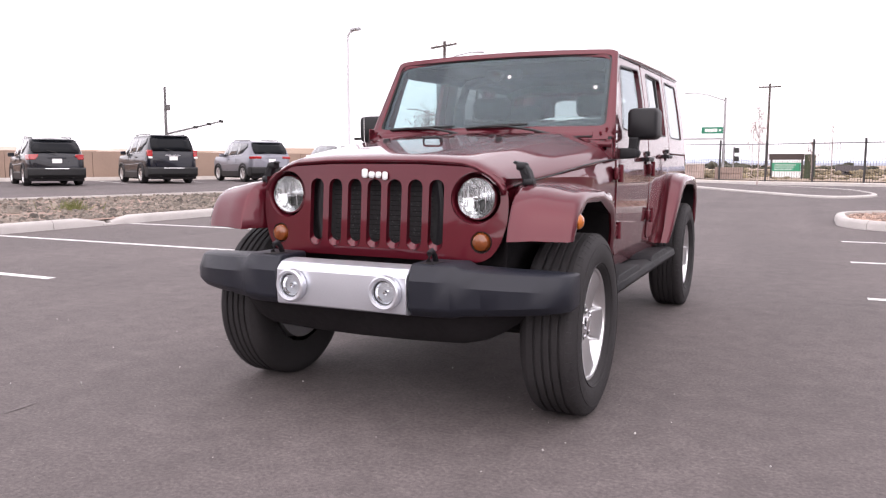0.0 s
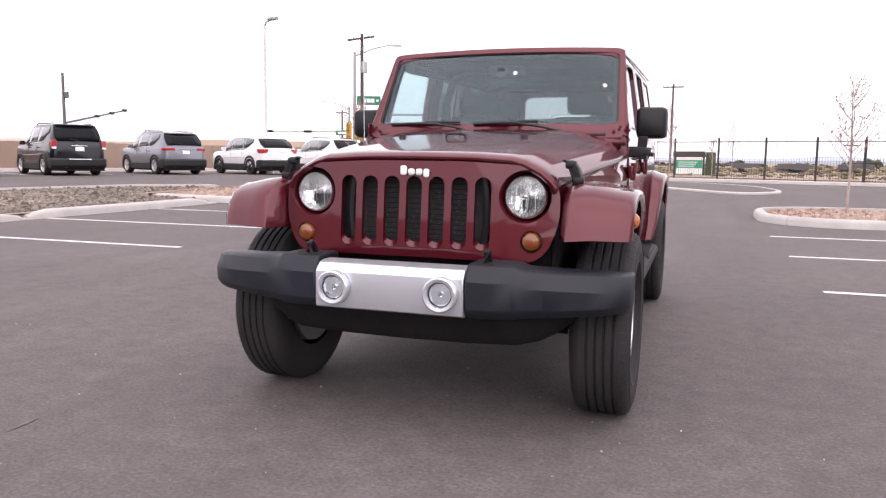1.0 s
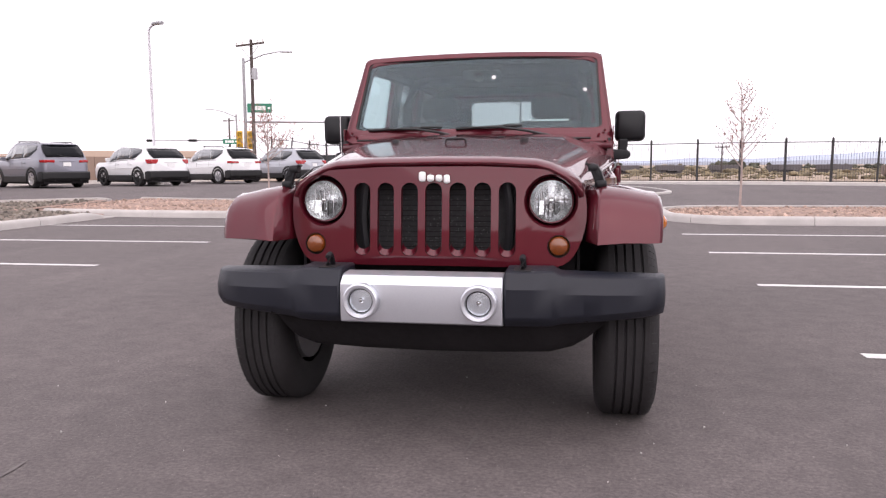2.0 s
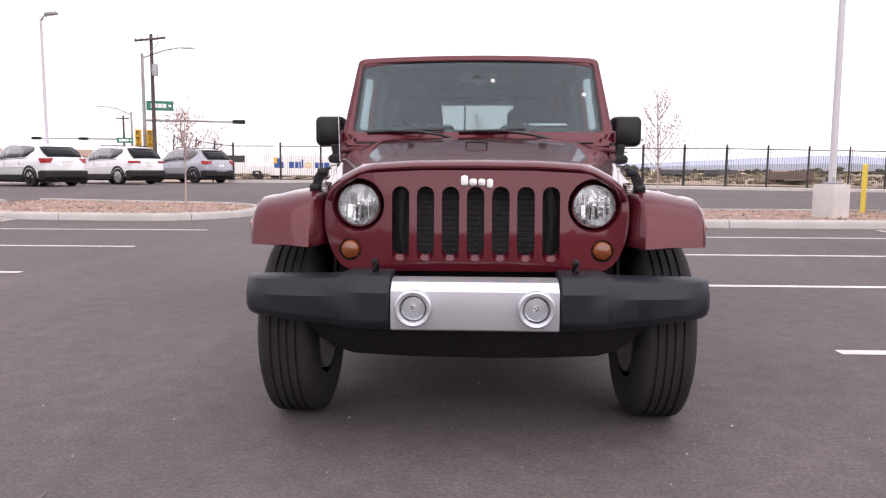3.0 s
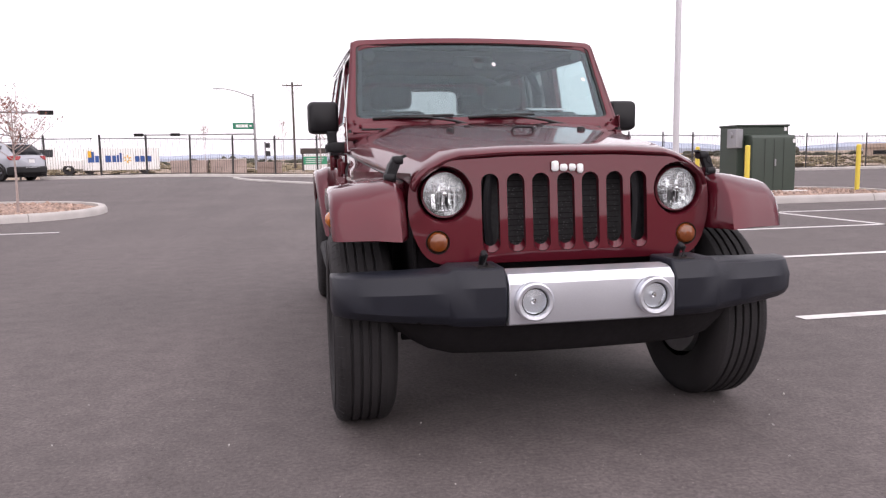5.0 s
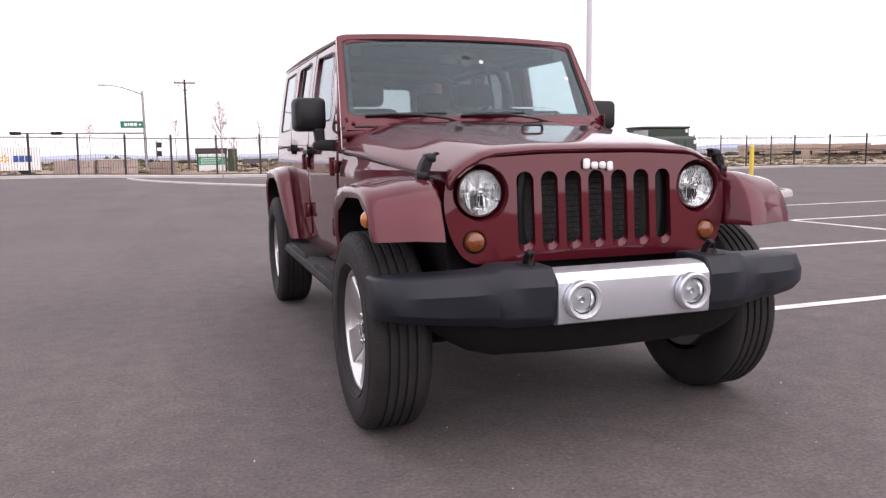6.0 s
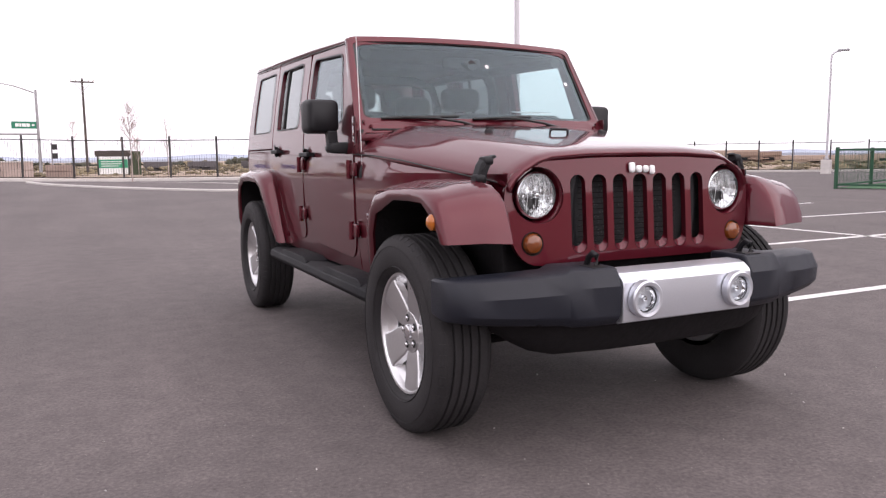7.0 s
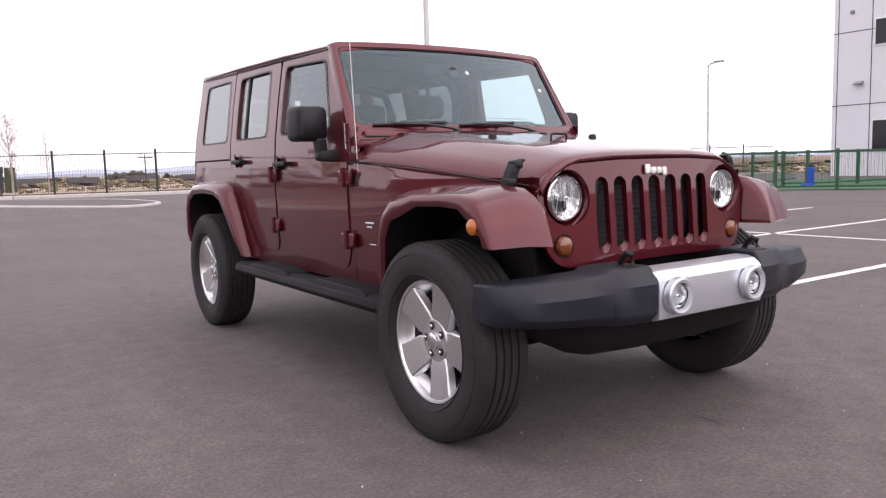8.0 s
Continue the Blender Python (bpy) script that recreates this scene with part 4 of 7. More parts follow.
# maker's badge on the nose: plain raised pale shapes
for x0, x1, z0, z1 in ((-0.057, -0.030, 0.998, 1.036), (-0.024, 0.004, 0.998, 1.024), (0.010, 0.036, 0.998, 1.024), (0.042, 0.066, 0.990, 1.024)):
    bm = bent(sheet(rounded(x0, x1, z0, z1, 0.009, 3)), lambda u, v: face(u, v) - Vector((0, 0.006, 0)))
    cpart("badge", bm, WHITE, grille, "plain pale raised badge", thick=0.006, offset=1)


# front bumper
def bumper_row(x, yf, z0, z1, depth, ch=0.03):
    return [(x, yf + depth, z0 + 0.01), (x, yf + 0.035, z0), (x, yf + 0.004, z0 + 0.032), (x, yf, z1 - 0.062), (x, yf + 0.030, z1 - 0.008), (x, yf + 0.045, z1), (x, yf + depth, z1)]


bumper = cpart("bumper_beam", box(-0.60, 0.60, -0.56, -0.42, 0.50, 0.62), UNDERSIDE, label="steel bumper beam")
for s in (-1, 1):
    rows = [(0.302, -0.630, 0.482, 0.684, 0.21), (0.40, -0.626, 0.482, 0.684, 0.21), (0.470, -0.618, 0.484, 0.684, 0.21), (0.500, -0.606, 0.490, 0.668, 0.20), (0.58, -0.590, 0.495, 0.665, 0.19), (0.66, -0.570, 0.499, 0.662, 0.18), (0.735, -0.546, 0.503, 0.660, 0.17), (0.800, -0.521, 0.507, 0.657, 0.16), (0.844, -0.491, 0.511, 0.654, 0.14), (0.871, -0.453, 0.513, 0.654, 0.12), (0.880, -0.406, 0.518, 0.650, 0.09)]
    end = cpart("bumper_end", rings([bumper_row(s * x, y, a, b, d) for x, y, a, b, d in rows]), BLACK_PLASTIC, label="black textured plastic bumper end", bevel=0.018, smooth=30)
    hook = cpart("tow_hook", tube([(s * 0.364, -0.50, 0.67), (s * 0.364, -0.520, 0.712), (s * 0.364, -0.542, 0.728), (s * 0.364, -0.562, 0.722), (s * 0.364, -0.568, 0.69)], [0.011, 0.011, 0.012, 0.012, 0.011], 10), MIRROR_PLASTIC, label="black tow hook")
    cpart("hook_slot", box(s * 0.364 - 0.032, s * 0.364 + 0.032, -0.585, -0.495, 0.680, 0.6855), DARK_TRIM, hook)
    # valance corner
    c = Vector((s * 0.216, -0.646, 0.572))
    fog = cpart("fog_lamp", lathe([(0.012, 0.067), (-0.012, 0.0655), (-0.017, 0.060), (-0.015, 0.049), (0.0, 0.045), (0.012, 0.043), (0.03, 0.042)], c, "y", 32), SILVER, label="round fog lamp in a silver bezel")
    cpart("reflector", lathe([(0.004, 0.043), (0.020, 0.036), (0.032, 0.02), (0.036, 0.0)], c, "y", 24), CHROME, fog)
    cpart("bulb", lathe([(0.030, 0.009), (0.004, 0.010), (-0.002, 0.006), (-0.003, 0.0)], c, "y", 12), CHROME, fog)
    for k in range(6):
        a = radians(60 * k + 12)
        u, v = Vector((math.cos(a), 0, math.sin(a))), Vector((-math.sin(a), 0, math.cos(a)))
        secs = [[c + u * r + v * q * hw + Vector((0, d + 0.003 * q, 0)) for q in (-1, 1)] for r, hw, d in ((0.010, 0.003, 0.030), (0.018, 0.008, 0.025), (0.029, 0.004, 0.017))]
        cpart("reflector_facet", facing(rings(secs, closed=False), (0, -1, 0)), REFLECTOR, fog, smooth=0)
    g = cpart("lens", lathe([(-0.009, 0.0), (-0.006, 0.026), (-0.001, 0.0435)], c, "y", 24), LAMP_GLASS, fog)
    g.visible_shadow = False
    cpart("lens_ring", lathe([(-0.002, 0.0425), (-0.004, 0.0445), (0.004, 0.0465)], c, "y", 28), UNDERSIDE, fog, "dark gap round the lens")
plate = [(-0.50, 0.484), (-0.600, 0.484), (-0.628, 0.492), (-0.632, 0.52), (-0.631, 0.60), (-0.629, 0.630), (-0.622, 0.640), (-0.598, 0.660), (-0.57, 0.667), (-0.515, 0.668), (-0.50, 0.662)]
cpart("bumper_insert", rings([[(x, y, z) for y, z in plate] for x in (-0.299, -0.15, 0, 0.15, 0.299)]), SILVER, label="satin silver bumper insert", bevel=0.003, smooth=15)
secs = []
for x, zb, y in ((-0.69, 0.47, -0.38), (-0.65, 0.44, -0.42), (-0.60, 0.405, -0.455), (-0.54, 0.375, -0.485), (-0.46, 0.358, -0.51), (-0.25, 0.352, -0.525), (0, 0.350, -0.53), (0.25, 0.352, -0.525), (0.46, 0.358, -0.51), (0.54, 0.375, -0.485), (0.60, 0.405, -0.455), (0.65, 0.44, -0.42), (0.69, 0.47, -0.38)):
    secs.append([(x, y + 0.22, 0.50), (x, y - 0.03, 0.50), (x, y + 0.03, zb + 0.03), (x, y + 0.07, zb), (x, y + 0.18, zb + 0.01)])
dam = cpart("valance", rings(secs), UNDERSIDE, label="black lower air dam", bevel=0.006)


# fender flares
def flare(name, s, stations, marker=None):
    secs = []
    for low, up, top, xo, xi in stations:
        secs.append([(s * xi, max(low[0] + (top[0] - up[0]), top[0] + max(0.0, (-0.2 - top[0]) * 0.62) + 0.012 if top[0] < -0.2 else -9), low[1] + (0.03 if top[0] > -0.4 else 0.008)), (s * (xo - 0.05), low[0], low[1] + 0.02), (s * (xo - 0.012), low[0], low[1]), (s * xo, low[0] + (up[0] - low[0]) * 0.25, low[1] + (up[1] - low[1]) * 0.25), (s * (xo - 0.002), low[0] + (up[0] - low[0]) * 0.7, low[1] + (up[1] - low[1]) * 0.7), (s * (xo - 0.018), up[0] * 0.93 + low[0] * 0.07, up[1] * 0.93 + low[1] * 0.07), (s * (xo - 0.05), *up), (s * (xo * 0.5 + xi * 0.5), (up[0] + top[0]) / 2, (up[1] + top[1]) / 2 + 0.004), (s * (xi + 0.055), top[0] * 0.85 + up[0] * 0.15, top[1]), (s * (xi + 0.045), top[0] + 0.01, top[1] - 0.001), (s * xi, top[0] + max(0.0, (-0.2 - top[0]) * 0.62), top[1] - 0.002)])
    fl = cpart(name, rings(secs), CAR_RED, label="maroon fender flare", smooth=55)
    bm = rings([[(s * (xo - 0.022), low[0], low[1] + 0.004), (s * (xo - 0.05), low[0], low[1] + 0.010), (s * (xi - 0.004 if top[0] > -0.2 else xi + 0.10), low[0] + (top[0] - up[0]), low[1] + 0.020), (s * (0.50 if top[0] > -0.15 else xi + 0.09), low[0] + (top[0] - up[0]), low[1] + 0.03)] for low, up, top, xo, xi in stations], closed=False)
    cpart("arch_liner", bm, UNDERSIDE, fl, "black wheel arch liner")
    return fl


for s in (-1, 1):
    f = flare("front_flare", s, [
        ((0.423, 0.50), (0.473, 0.50), (0.478, 0.50), 0.807, 0.70),
        ((0.388, 0.62), (0.448, 0.64), (0.453, 0.645), 0.832, 0.70),
        ((0.338, 0.75), (0.403, 0.79), (0.408, 0.80), 0.855, 0.70),
        ((0.278, 0.835), (0.353, 0.857), (0.348, 0.905), 0.864, 0.70),
        ((0.193, 0.857), (0.268, 0.932), (0.268, 0.955), 0.87, 0.69),
        ((0.058, 0.902), (0.098, 0.950), (0.098, 0.975), 0.873, 0.67),
        ((-0.102, 0.905), (-0.102, 0.955), (-0.112, 0.982), 0.873, 0.63),
        ((-0.212, 0.899), (-0.227, 0.951), (-0.247, 0.978), 0.873, 0.605),
        ((-0.277, 0.857), (-0.297, 0.937), (-0.327, 0.964), 0.873, 0.592),
        ((-0.312, 0.850), (-0.34, 0.908), (-0.377, 0.935), 0.873, 0.587),
        ((-0.33, 0.825), (-0.368, 0.872), (-0.414, 0.896), 0.873, 0.585),
        ((-0.348, 0.798), (-0.392, 0.816), (-0.444, 0.832), 0.871, 0.585),
        ((-0.356, 0.774), (-0.404, 0.770), (-0.462, 0.767), 0.867, 0.585)])
    mk = cpart("side_marker", lathe([(s * 0.020, 0.0), (s * 0.017, 0.016), (s * 0.006, 0.028), (-s * 0.02, 0.032)], (s * 0.869, -0.314, 0.842), "x", 18), MARKER_AMBER, f, "amber side marker lamp")
    flare("rear_flare", s, [
        ((2.27, 0.535), (2.20, 0.525), (2.20, 0.525), 0.807, 0.71),
        ((2.33, 0.63), (2.25, 0.64), (2.25, 0.64), 0.827, 0.71),
        ((2.43, 0.78), (2.345, 0.82), (2.345, 0.83), 0.847, 0.71),
        ((2.50, 0.865), (2.43, 0.935), (2.43, 0.955), 0.857, 0.71),
        ((2.60, 0.905), (2.55, 0.972), (2.55, 0.992), 0.862, 0.71),
        ((2.80, 0.915), (2.80, 0.978), (2.80, 0.998), 0.864, 0.71),
        ((3.05, 0.905), (3.07, 0.968), (3.07, 0.988), 0.862, 0.71),
        ((3.17, 0.86), (3.22, 0.91), (3.22, 0.93), 0.858, 0.71),
        ((3.23, 0.78), (3.29, 0.80), (3.29, 0.81), 0.854, 0.71),
        ((3.27, 0.62), (3.335, 0.62), (3.335, 0.62), 0.844, 0.71),
        ((3.265, 0.555), (3.315, 0.55), (3.315, 0.55), 0.832, 0.71)])
    # dark wheel housings
    for y in (0.0, 2.92):
        bm = rings([[(s * x, y + r * math.cos(radians(a)), max(0.50, 0.40 + r * math.sin(radians(a)))) for a in range(0, 181 if y > 1 else 91, 15)] for x, r in ((0.72, 0.445), (0.45, 0.445), (0.45, 0.05))], closed=False)
        cpart("wheel_housing", bm, UNDERSIDE, label="black inner wheel housing")


# wheels
def wheel(s, y, xf):
    """xf: the hub face's distance from the middle."""
    z = 0.382
    w = wpart("wheel", lathe([(s * -0.045, 0.219), (s * -0.030, 0.2225), (s * -0.012, 0.2335), (s * -0.006, 0.240), (s * 0.0, 0.2375), (s * -0.002, 0.230), (s * -0.012, 0.224), (s * -0.030, 0.217)], (s * xf, y, z), "x", 48), ALLOY, label="bright alloy rim in a black tyre")
    wpart("rim_barrel", lathe([(s * -0.20, 0.10), (s * -0.19, 0.20), (s * -0.12, 0.208), (s * -0.06, 0.212), (s * -0.030, 0.2165)], (s * xf, y, z), "x", 48), BARREL, w, "dull cast inner barrel")
    R = 0.386
    prof = [(-0.186, 0.222), (-0.200, 0.26), (-0.207, 0.30), (-0.203, 0.338), (-0.192, 0.362), (-0.180, 0.376), (-0.168, 0.383)]
    tread = []
    for a, b in ((-0.162, -0.136), (-0.126, -0.102), (-0.092, -0.070), (-0.060, -0.036), (-0.026, -0.006)):
        tread += [(a, R - 0.001), (a + 0.001, R), (b - 0.001, R), (b, R - 0.001), (b + 0.002, R - 0.009), (b + 0.008, R - 0.009)]
    tread = tread[:-2]
    out = [(0.002, 0.3835), (0.012, 0.378), (0.022, 0.365), (0.030, 0.340), (0.032, 0.305), (0.027, 0.272), (0.019, 0.255), (0.008, 0.246), (-0.004, 0.240)]
    bm = lathe([(s * a, b) for a, b in prof + tread + out], (s * xf, y, z), "x", 72)
    tyre = wpart("tyre", bm, RUBBER, w, "black road tyre with grooved tread", smooth=25)
    # shoulder blocks and sidewall rings
    for k in range(60):
        a = 2 * math.pi * k / 60
        bm = box(-0.0012, 0.0012, -0.012, 0.012, -0.0025, 0.0012)
        m = Matrix.Translation((s * xf, y, z)) @ Matrix.Rotation(a, 4, "X") @ Matrix.Translation((s * 0.010, 0, 0.3785)) @ Matrix.Rotation(s * radians(38), 4, "Y") @ Matrix.Rotation(radians(90), 4, "Z")
        bm.transform(m)
        wpart("tread_sipe", bm, DARK_TRIM, tyre, smooth=0)
    # fine cuts across the tread ribs, slanted one way on one side and the other way on the other
    cuts = bmesh.new()
    for row, (a, b) in enumerate(((-0.162, -0.136), (-0.126, -0.102), (-0.092, -0.070), (-0.060, -0.036), (-0.026, -0.006))):
        lean = (0.016, 0.007, -0.005, -0.009, -0.018)[row]
        for k in range(84):
            t0 = 2 * math.pi * (k + 0.37 * row) / 84
            wide = 0.0016 if row in (0, 4) else 0.0010
            quad = []
            for o, d in ((a + 0.002, -lean - wide), (b - 0.002, lean - wide), (b - 0.002, lean + wide), (a + 0.002, -lean + wide)):
                t = t0 + d * 0.5 / R
                quad.append(cuts.verts.new((s * (xf + o), y + (R + 0.0005) * math.sin(t), z + (R + 0.0005) * math.cos(t))))
            cuts.faces.new(quad)
    wpart("tread_cut", cuts, DARK_TRIM, tyre, smooth=0)
    for r in (0.262, 0.342):
        wpart("sidewall_rib", lathe([(s * 0.022, r - 0.003), (s * (0.0275 if r < 0.3 else 0.0318), r), (s * 0.022, r + 0.003)], (s * xf, y, z), "x", 48), RUBBER, tyre)
    # five broad spokes
    for k in range(5):
        a = 2 * math.pi * k / 5 + radians(-83 if s > 0 else -103)
        def pt(r, t, o):
            return Vector((s * (xf + o), y + r * math.cos(a) - t * math.sin(a), z + r * math.sin(a) + t * math.cos(a)))
        secs = []
        for r, hw, o in ((0.070, 0.048, -0.034), (0.10, 0.060, -0.027), (0.15, 0.064, -0.022), (0.195, 0.069, -0.014), (0.226, 0.080, -0.009)):
            secs.append([pt(r, -hw - 0.006, o - 0.03), pt(r, -hw, o - 0.004), pt(r, -hw + 0.006, o), pt(r, hw - 0.006, o), pt(r, hw, o - 0.004), pt(r, hw + 0.006, o - 0.03)])
        wpart("spoke", rings(secs), ALLOY, w, smooth=30)
        b = a + math.pi / 5
        wpart("lug_pocket", lathe([(s * 0.0, 0.0), (s * 0.0, 0.0155)], Vector((s * (xf - 0.0262), y + 0.057 * math.cos(b), z + 0.057 * math.sin(b))), "x", 14), DARK_TRIM, w)
        n = Vector((s * (xf - 0.026), y + 0.057 * math.cos(b), z + 0.057 * math.sin(b)))
        wpart("lug_nut", lathe([(-s * 0.01, 0.009), (s * 0.004, 0.0085), (s * 0.008, 0.005), (s * 0.008, 0.0)], n, "x", 8), CHROME, w)
    wpart("spoke_web", lathe([(-s * 0.060, 0.194), (-s * 0.050, 0.199), (-s * 0.036, 0.211), (-s * 0.020, 0.2225)], (s * xf, y, z), "x", 48), ALLOY, w)
    wpart("hub_disc", lathe([(-s * 0.09, 0.092), (-s * 0.038, 0.088), (-s * 0.030, 0.080), (-s * 0.029, 0.060), (-s * 0.026, 0.036), (-s * 0.027, 0.0)], (s * xf, y, z), "x", 30), ALLOY, w)
    wpart("centre_cap", lathe([(-s * 0.032, 0.034), (-s * 0.016, 0.031), (-s * 0.012, 0.022), (-s * 0.012, 0.0)], (s * xf, y, z), "x", 24), CHROME, w)
    wpart("brake_disc", lathe([(-s * 0.13, 0.07), (-s * 0.125, 0.165), (-s * 0.145, 0.165), (-s * 0.15, 0.07)], (s * xf, y, z), "x", 32), UNDERSIDE, w)


for s in (-1, 1):
    wheel(s, 0.028, 0.840)
    wheel(s, 2.848, 0.822)

# mirrors
for s in (-1, 1):
    secs = []
    for o, k in ((-0.02, 0.80), (-0.008, 0.93), (0.02, 0.99), (0.07, 1.02), (0.115, 1.0), (0.125, 0.93)):
        c = Vector((s * 0.834, 1.03 + o, 1.272))
        secs.append([(c.x + u * k, c.y, c.z + v * k) for u, v in rounded(-0.080, 0.080, -0.083, 0.083, 0.028, 4)])
    mir = cpart("side_mirror", rings(secs), MIRROR_PLASTIC, label="square black side mirror on a stalk", smooth=50)
    cpart("mirror_glass", box(s * 0.824 - 0.062, s * 0.824 + 0.062, 1.153, 1.158, 1.21, 1.338), CHROME, mir, bevel=0.002)
    cpart("mirror_stalk", rings([[(s * x + a, 1.035 + b, z) for a, b in ((-h, -0.03), (h, -0.03), (h, 0.03), (-h, 0.03))] for x, z, h in ((0.796, 1.20, 0.026), (0.792, 1.15, 0.024), (0.783, 1.115, 0.03))]), MIRROR_PLASTIC, mir, bevel=0.008)
    cpart("mirror_foot", rings([[(s * x, 1.0 + b * k, 1.115 + c * k) for b, c in ((-0.045, -0.028), (0.045, -0.028), (0.05, 0.0), (0.045, 0.028), (-0.045, 0.028), (-0.05, 0.0))] for x, k in ((0.715, 1.0), (0.775, 0.98), (0.818, 0.8), (0.833, 0.4))]), MIRROR_PLASTIC, mir, bevel=0.006)

# wipers
for base, tip, b0, b1 in (((-0.06, 0.01), (-0.32, 0.115), (-0.60, 0.135), (-0.18, 0.160)), ((0.46, 0.0), (0.14, 0.125), (-0.10, 0.135), (0.26, 0.165))):
    arm = cpart("wiper", tube([screen(*base, 0.03), screen((base[0] + tip[0]) / 2, (base[1] + tip[1]) / 2, 0.045), screen(*tip, 0.03)], [0.010, 0.007, 0.006], 8), DARK_TRIM, label="black windshield wiper")
    cpart("wiper_blade", tube([screen(*b0, 0.008), screen((b0[0] + b1[0]) / 2, (b0[1] + b1[1]) / 2 - 0.004, 0.012), screen(*b1, 0.008)], 0.008, 6), DARK_TRIM, arm)
    cpart("wiper_yoke", tube([screen(b0[0] * 0.75 + b1[0] * 0.25, b0[1] + 0.004, 0.016), screen(*tip, 0.03), screen(b0[0] * 0.25 + b1[0] * 0.75, b1[1] - 0.006, 0.016)], 0.007, 6), DARK_TRIM, arm)

# antenna on the passenger side cowl
ant = cpart("antenna", tube([(-0.728, 0.775, 1.02), (-0.735, 0.78, 1.35), (-0.742, 0.79, 1.76)], [0.0019, 0.0017, 0.0014], 6), BADGE, label="thin metal whip antenna")
cpart("antenna_base", lathe([(-0.03, 0.016), (0.0, 0.017), (0.018, 0.010), (0.03, 0.006), (0.03, 0.0)], (-0.728, 0.775, 1.0), "z", 12), MIRROR_PLASTIC, ant)

# underside, axles and floor
cpart("floor_pan", box(-0.70, 0.70, 0.45, 3.30, 0.50, 0.56), UNDERSIDE, label="dark underbody floor")
cpart("front_axle", tube([(-0.66, 0, 0.39), (-0.3, 0, 0.39), (0.1, 0, 0.39), (0.22, 0, 0.39), (0.34, 0, 0.39), (0.66, 0, 0.39)], [0.045, 0.045, 0.06, 0.13, 0.06, 0.045], 12), UNDERSIDE, label="dark front axle")
cpart("rear_axle", tube([(-0.60, 2.93, 0.39), (-0.15, 2.93, 0.39), (0, 2.93, 0.39), (0.15, 2.93, 0.39), (0.60, 2.93, 0.39)], [0.045, 0.05, 0.14, 0.05, 0.045], 12), UNDERSIDE, label="dark rear axle")
for s in (-1, 1):
    cpart("chassis_rail", box(s * 0.42, s * 0.50, -0.45, 3.2, 0.42, 0.52), UNDERSIDE)
    cpart("spring", tube([(s * (0.47) + 0.06 * math.cos(k * 0.7), 0.06 * math.sin(k * 0.7), 0.44 + 0.006 * k) for k in range(48)], 0.009, 5), UNDERSIDE)
cpart("engine_bay", box(-0.55, 0.55, -0.255, 0.74, 0.46, 0.93), UNDERSIDE)
for s in (-1, 1):
    cpart("inner_fender", box(s * 0.556, s * 0.568, -0.275, 0.40, 0.50, 0.93), UNDERSIDE, None, "black inner fender panel")
cpart("firewall", box(-0.70, 0.70, 0.74, 0.79, 0.52, 1.12), UNDERSIDE)
cpart("tie_rod", tube([(-0.60, -0.13, 0.36), (0.60, -0.10, 0.36)], 0.018, 8), UNDERSIDE)

# cabin
cpart("dashboard", rings([[(x, y, z) for x in (-0.66, -0.3, 0, 0.3, 0.66)] for y, z in ((0.83, 1.10), (0.88, 1.195), (1.0, 1.205), (1.12, 1.18), (1.17, 1.12), (1.20, 0.95), (1.18, 0.75))], closed=False), DASH, label="dark grey dashboard", thick=0.02)
cpart("instrument_hood", rings([[(x, y, z) for y, z in ((0.95, 1.19), (0.97, 1.27), (1.03, 1.294), (1.14, 1.30), (1.16, 1.26), (1.15, 1.15))] for x in (0.14, 0.18, 0.52, 0.56)]), DASH, label="dark instrument hood", bevel=0.02)
cpart("dash_paper", rings([[(x, y, z) for x in (0.290, 0.36, 0.43, 0.500)] for y, z in ((1.005, 1.304), (1.05, 1.311), (1.11, 1.319))], closed=False), PAPER, label="white paper sheet on the dashboard", thick=0.002)
wheel_ring = [(0.35 + 0.185 * math.cos(a), 1.32 - 0.07 * math.sin(a), 1.125 + 0.17 * math.sin(a)) for a in [2 * math.pi * k / 24 for k in range(25)]]
st = cpart("steering_wheel", tube(wheel_ring, 0.016, 8), DARK_TRIM, label="black steering wheel")
cpart("steering_hub", tube([(0.35, 1.15, 1.09), (0.35, 1.33, 1.125)], [0.04, 0.07], 12), DARK_TRIM, st)
cpart("rear_view_mirror", rings([[(0.0 + u * k, y, 1.575 + v * k) for u, v in rounded(-0.115, 0.115, -0.032, 0.032, 0.02, 3)] for y, k in ((1.135, 0.8), (1.15, 1.0), (1.175, 0.95))]), DARK_TRIM, label="black rear-view mirror")
cpart("mirror_mount", tube([screen(0.0, 0.735, -0.014), screen(0.0, 0.745, -0.035), (0.0, 1.14, 1.575)], [0.030, 0.026, 0.012], 12), DARK_TRIM)
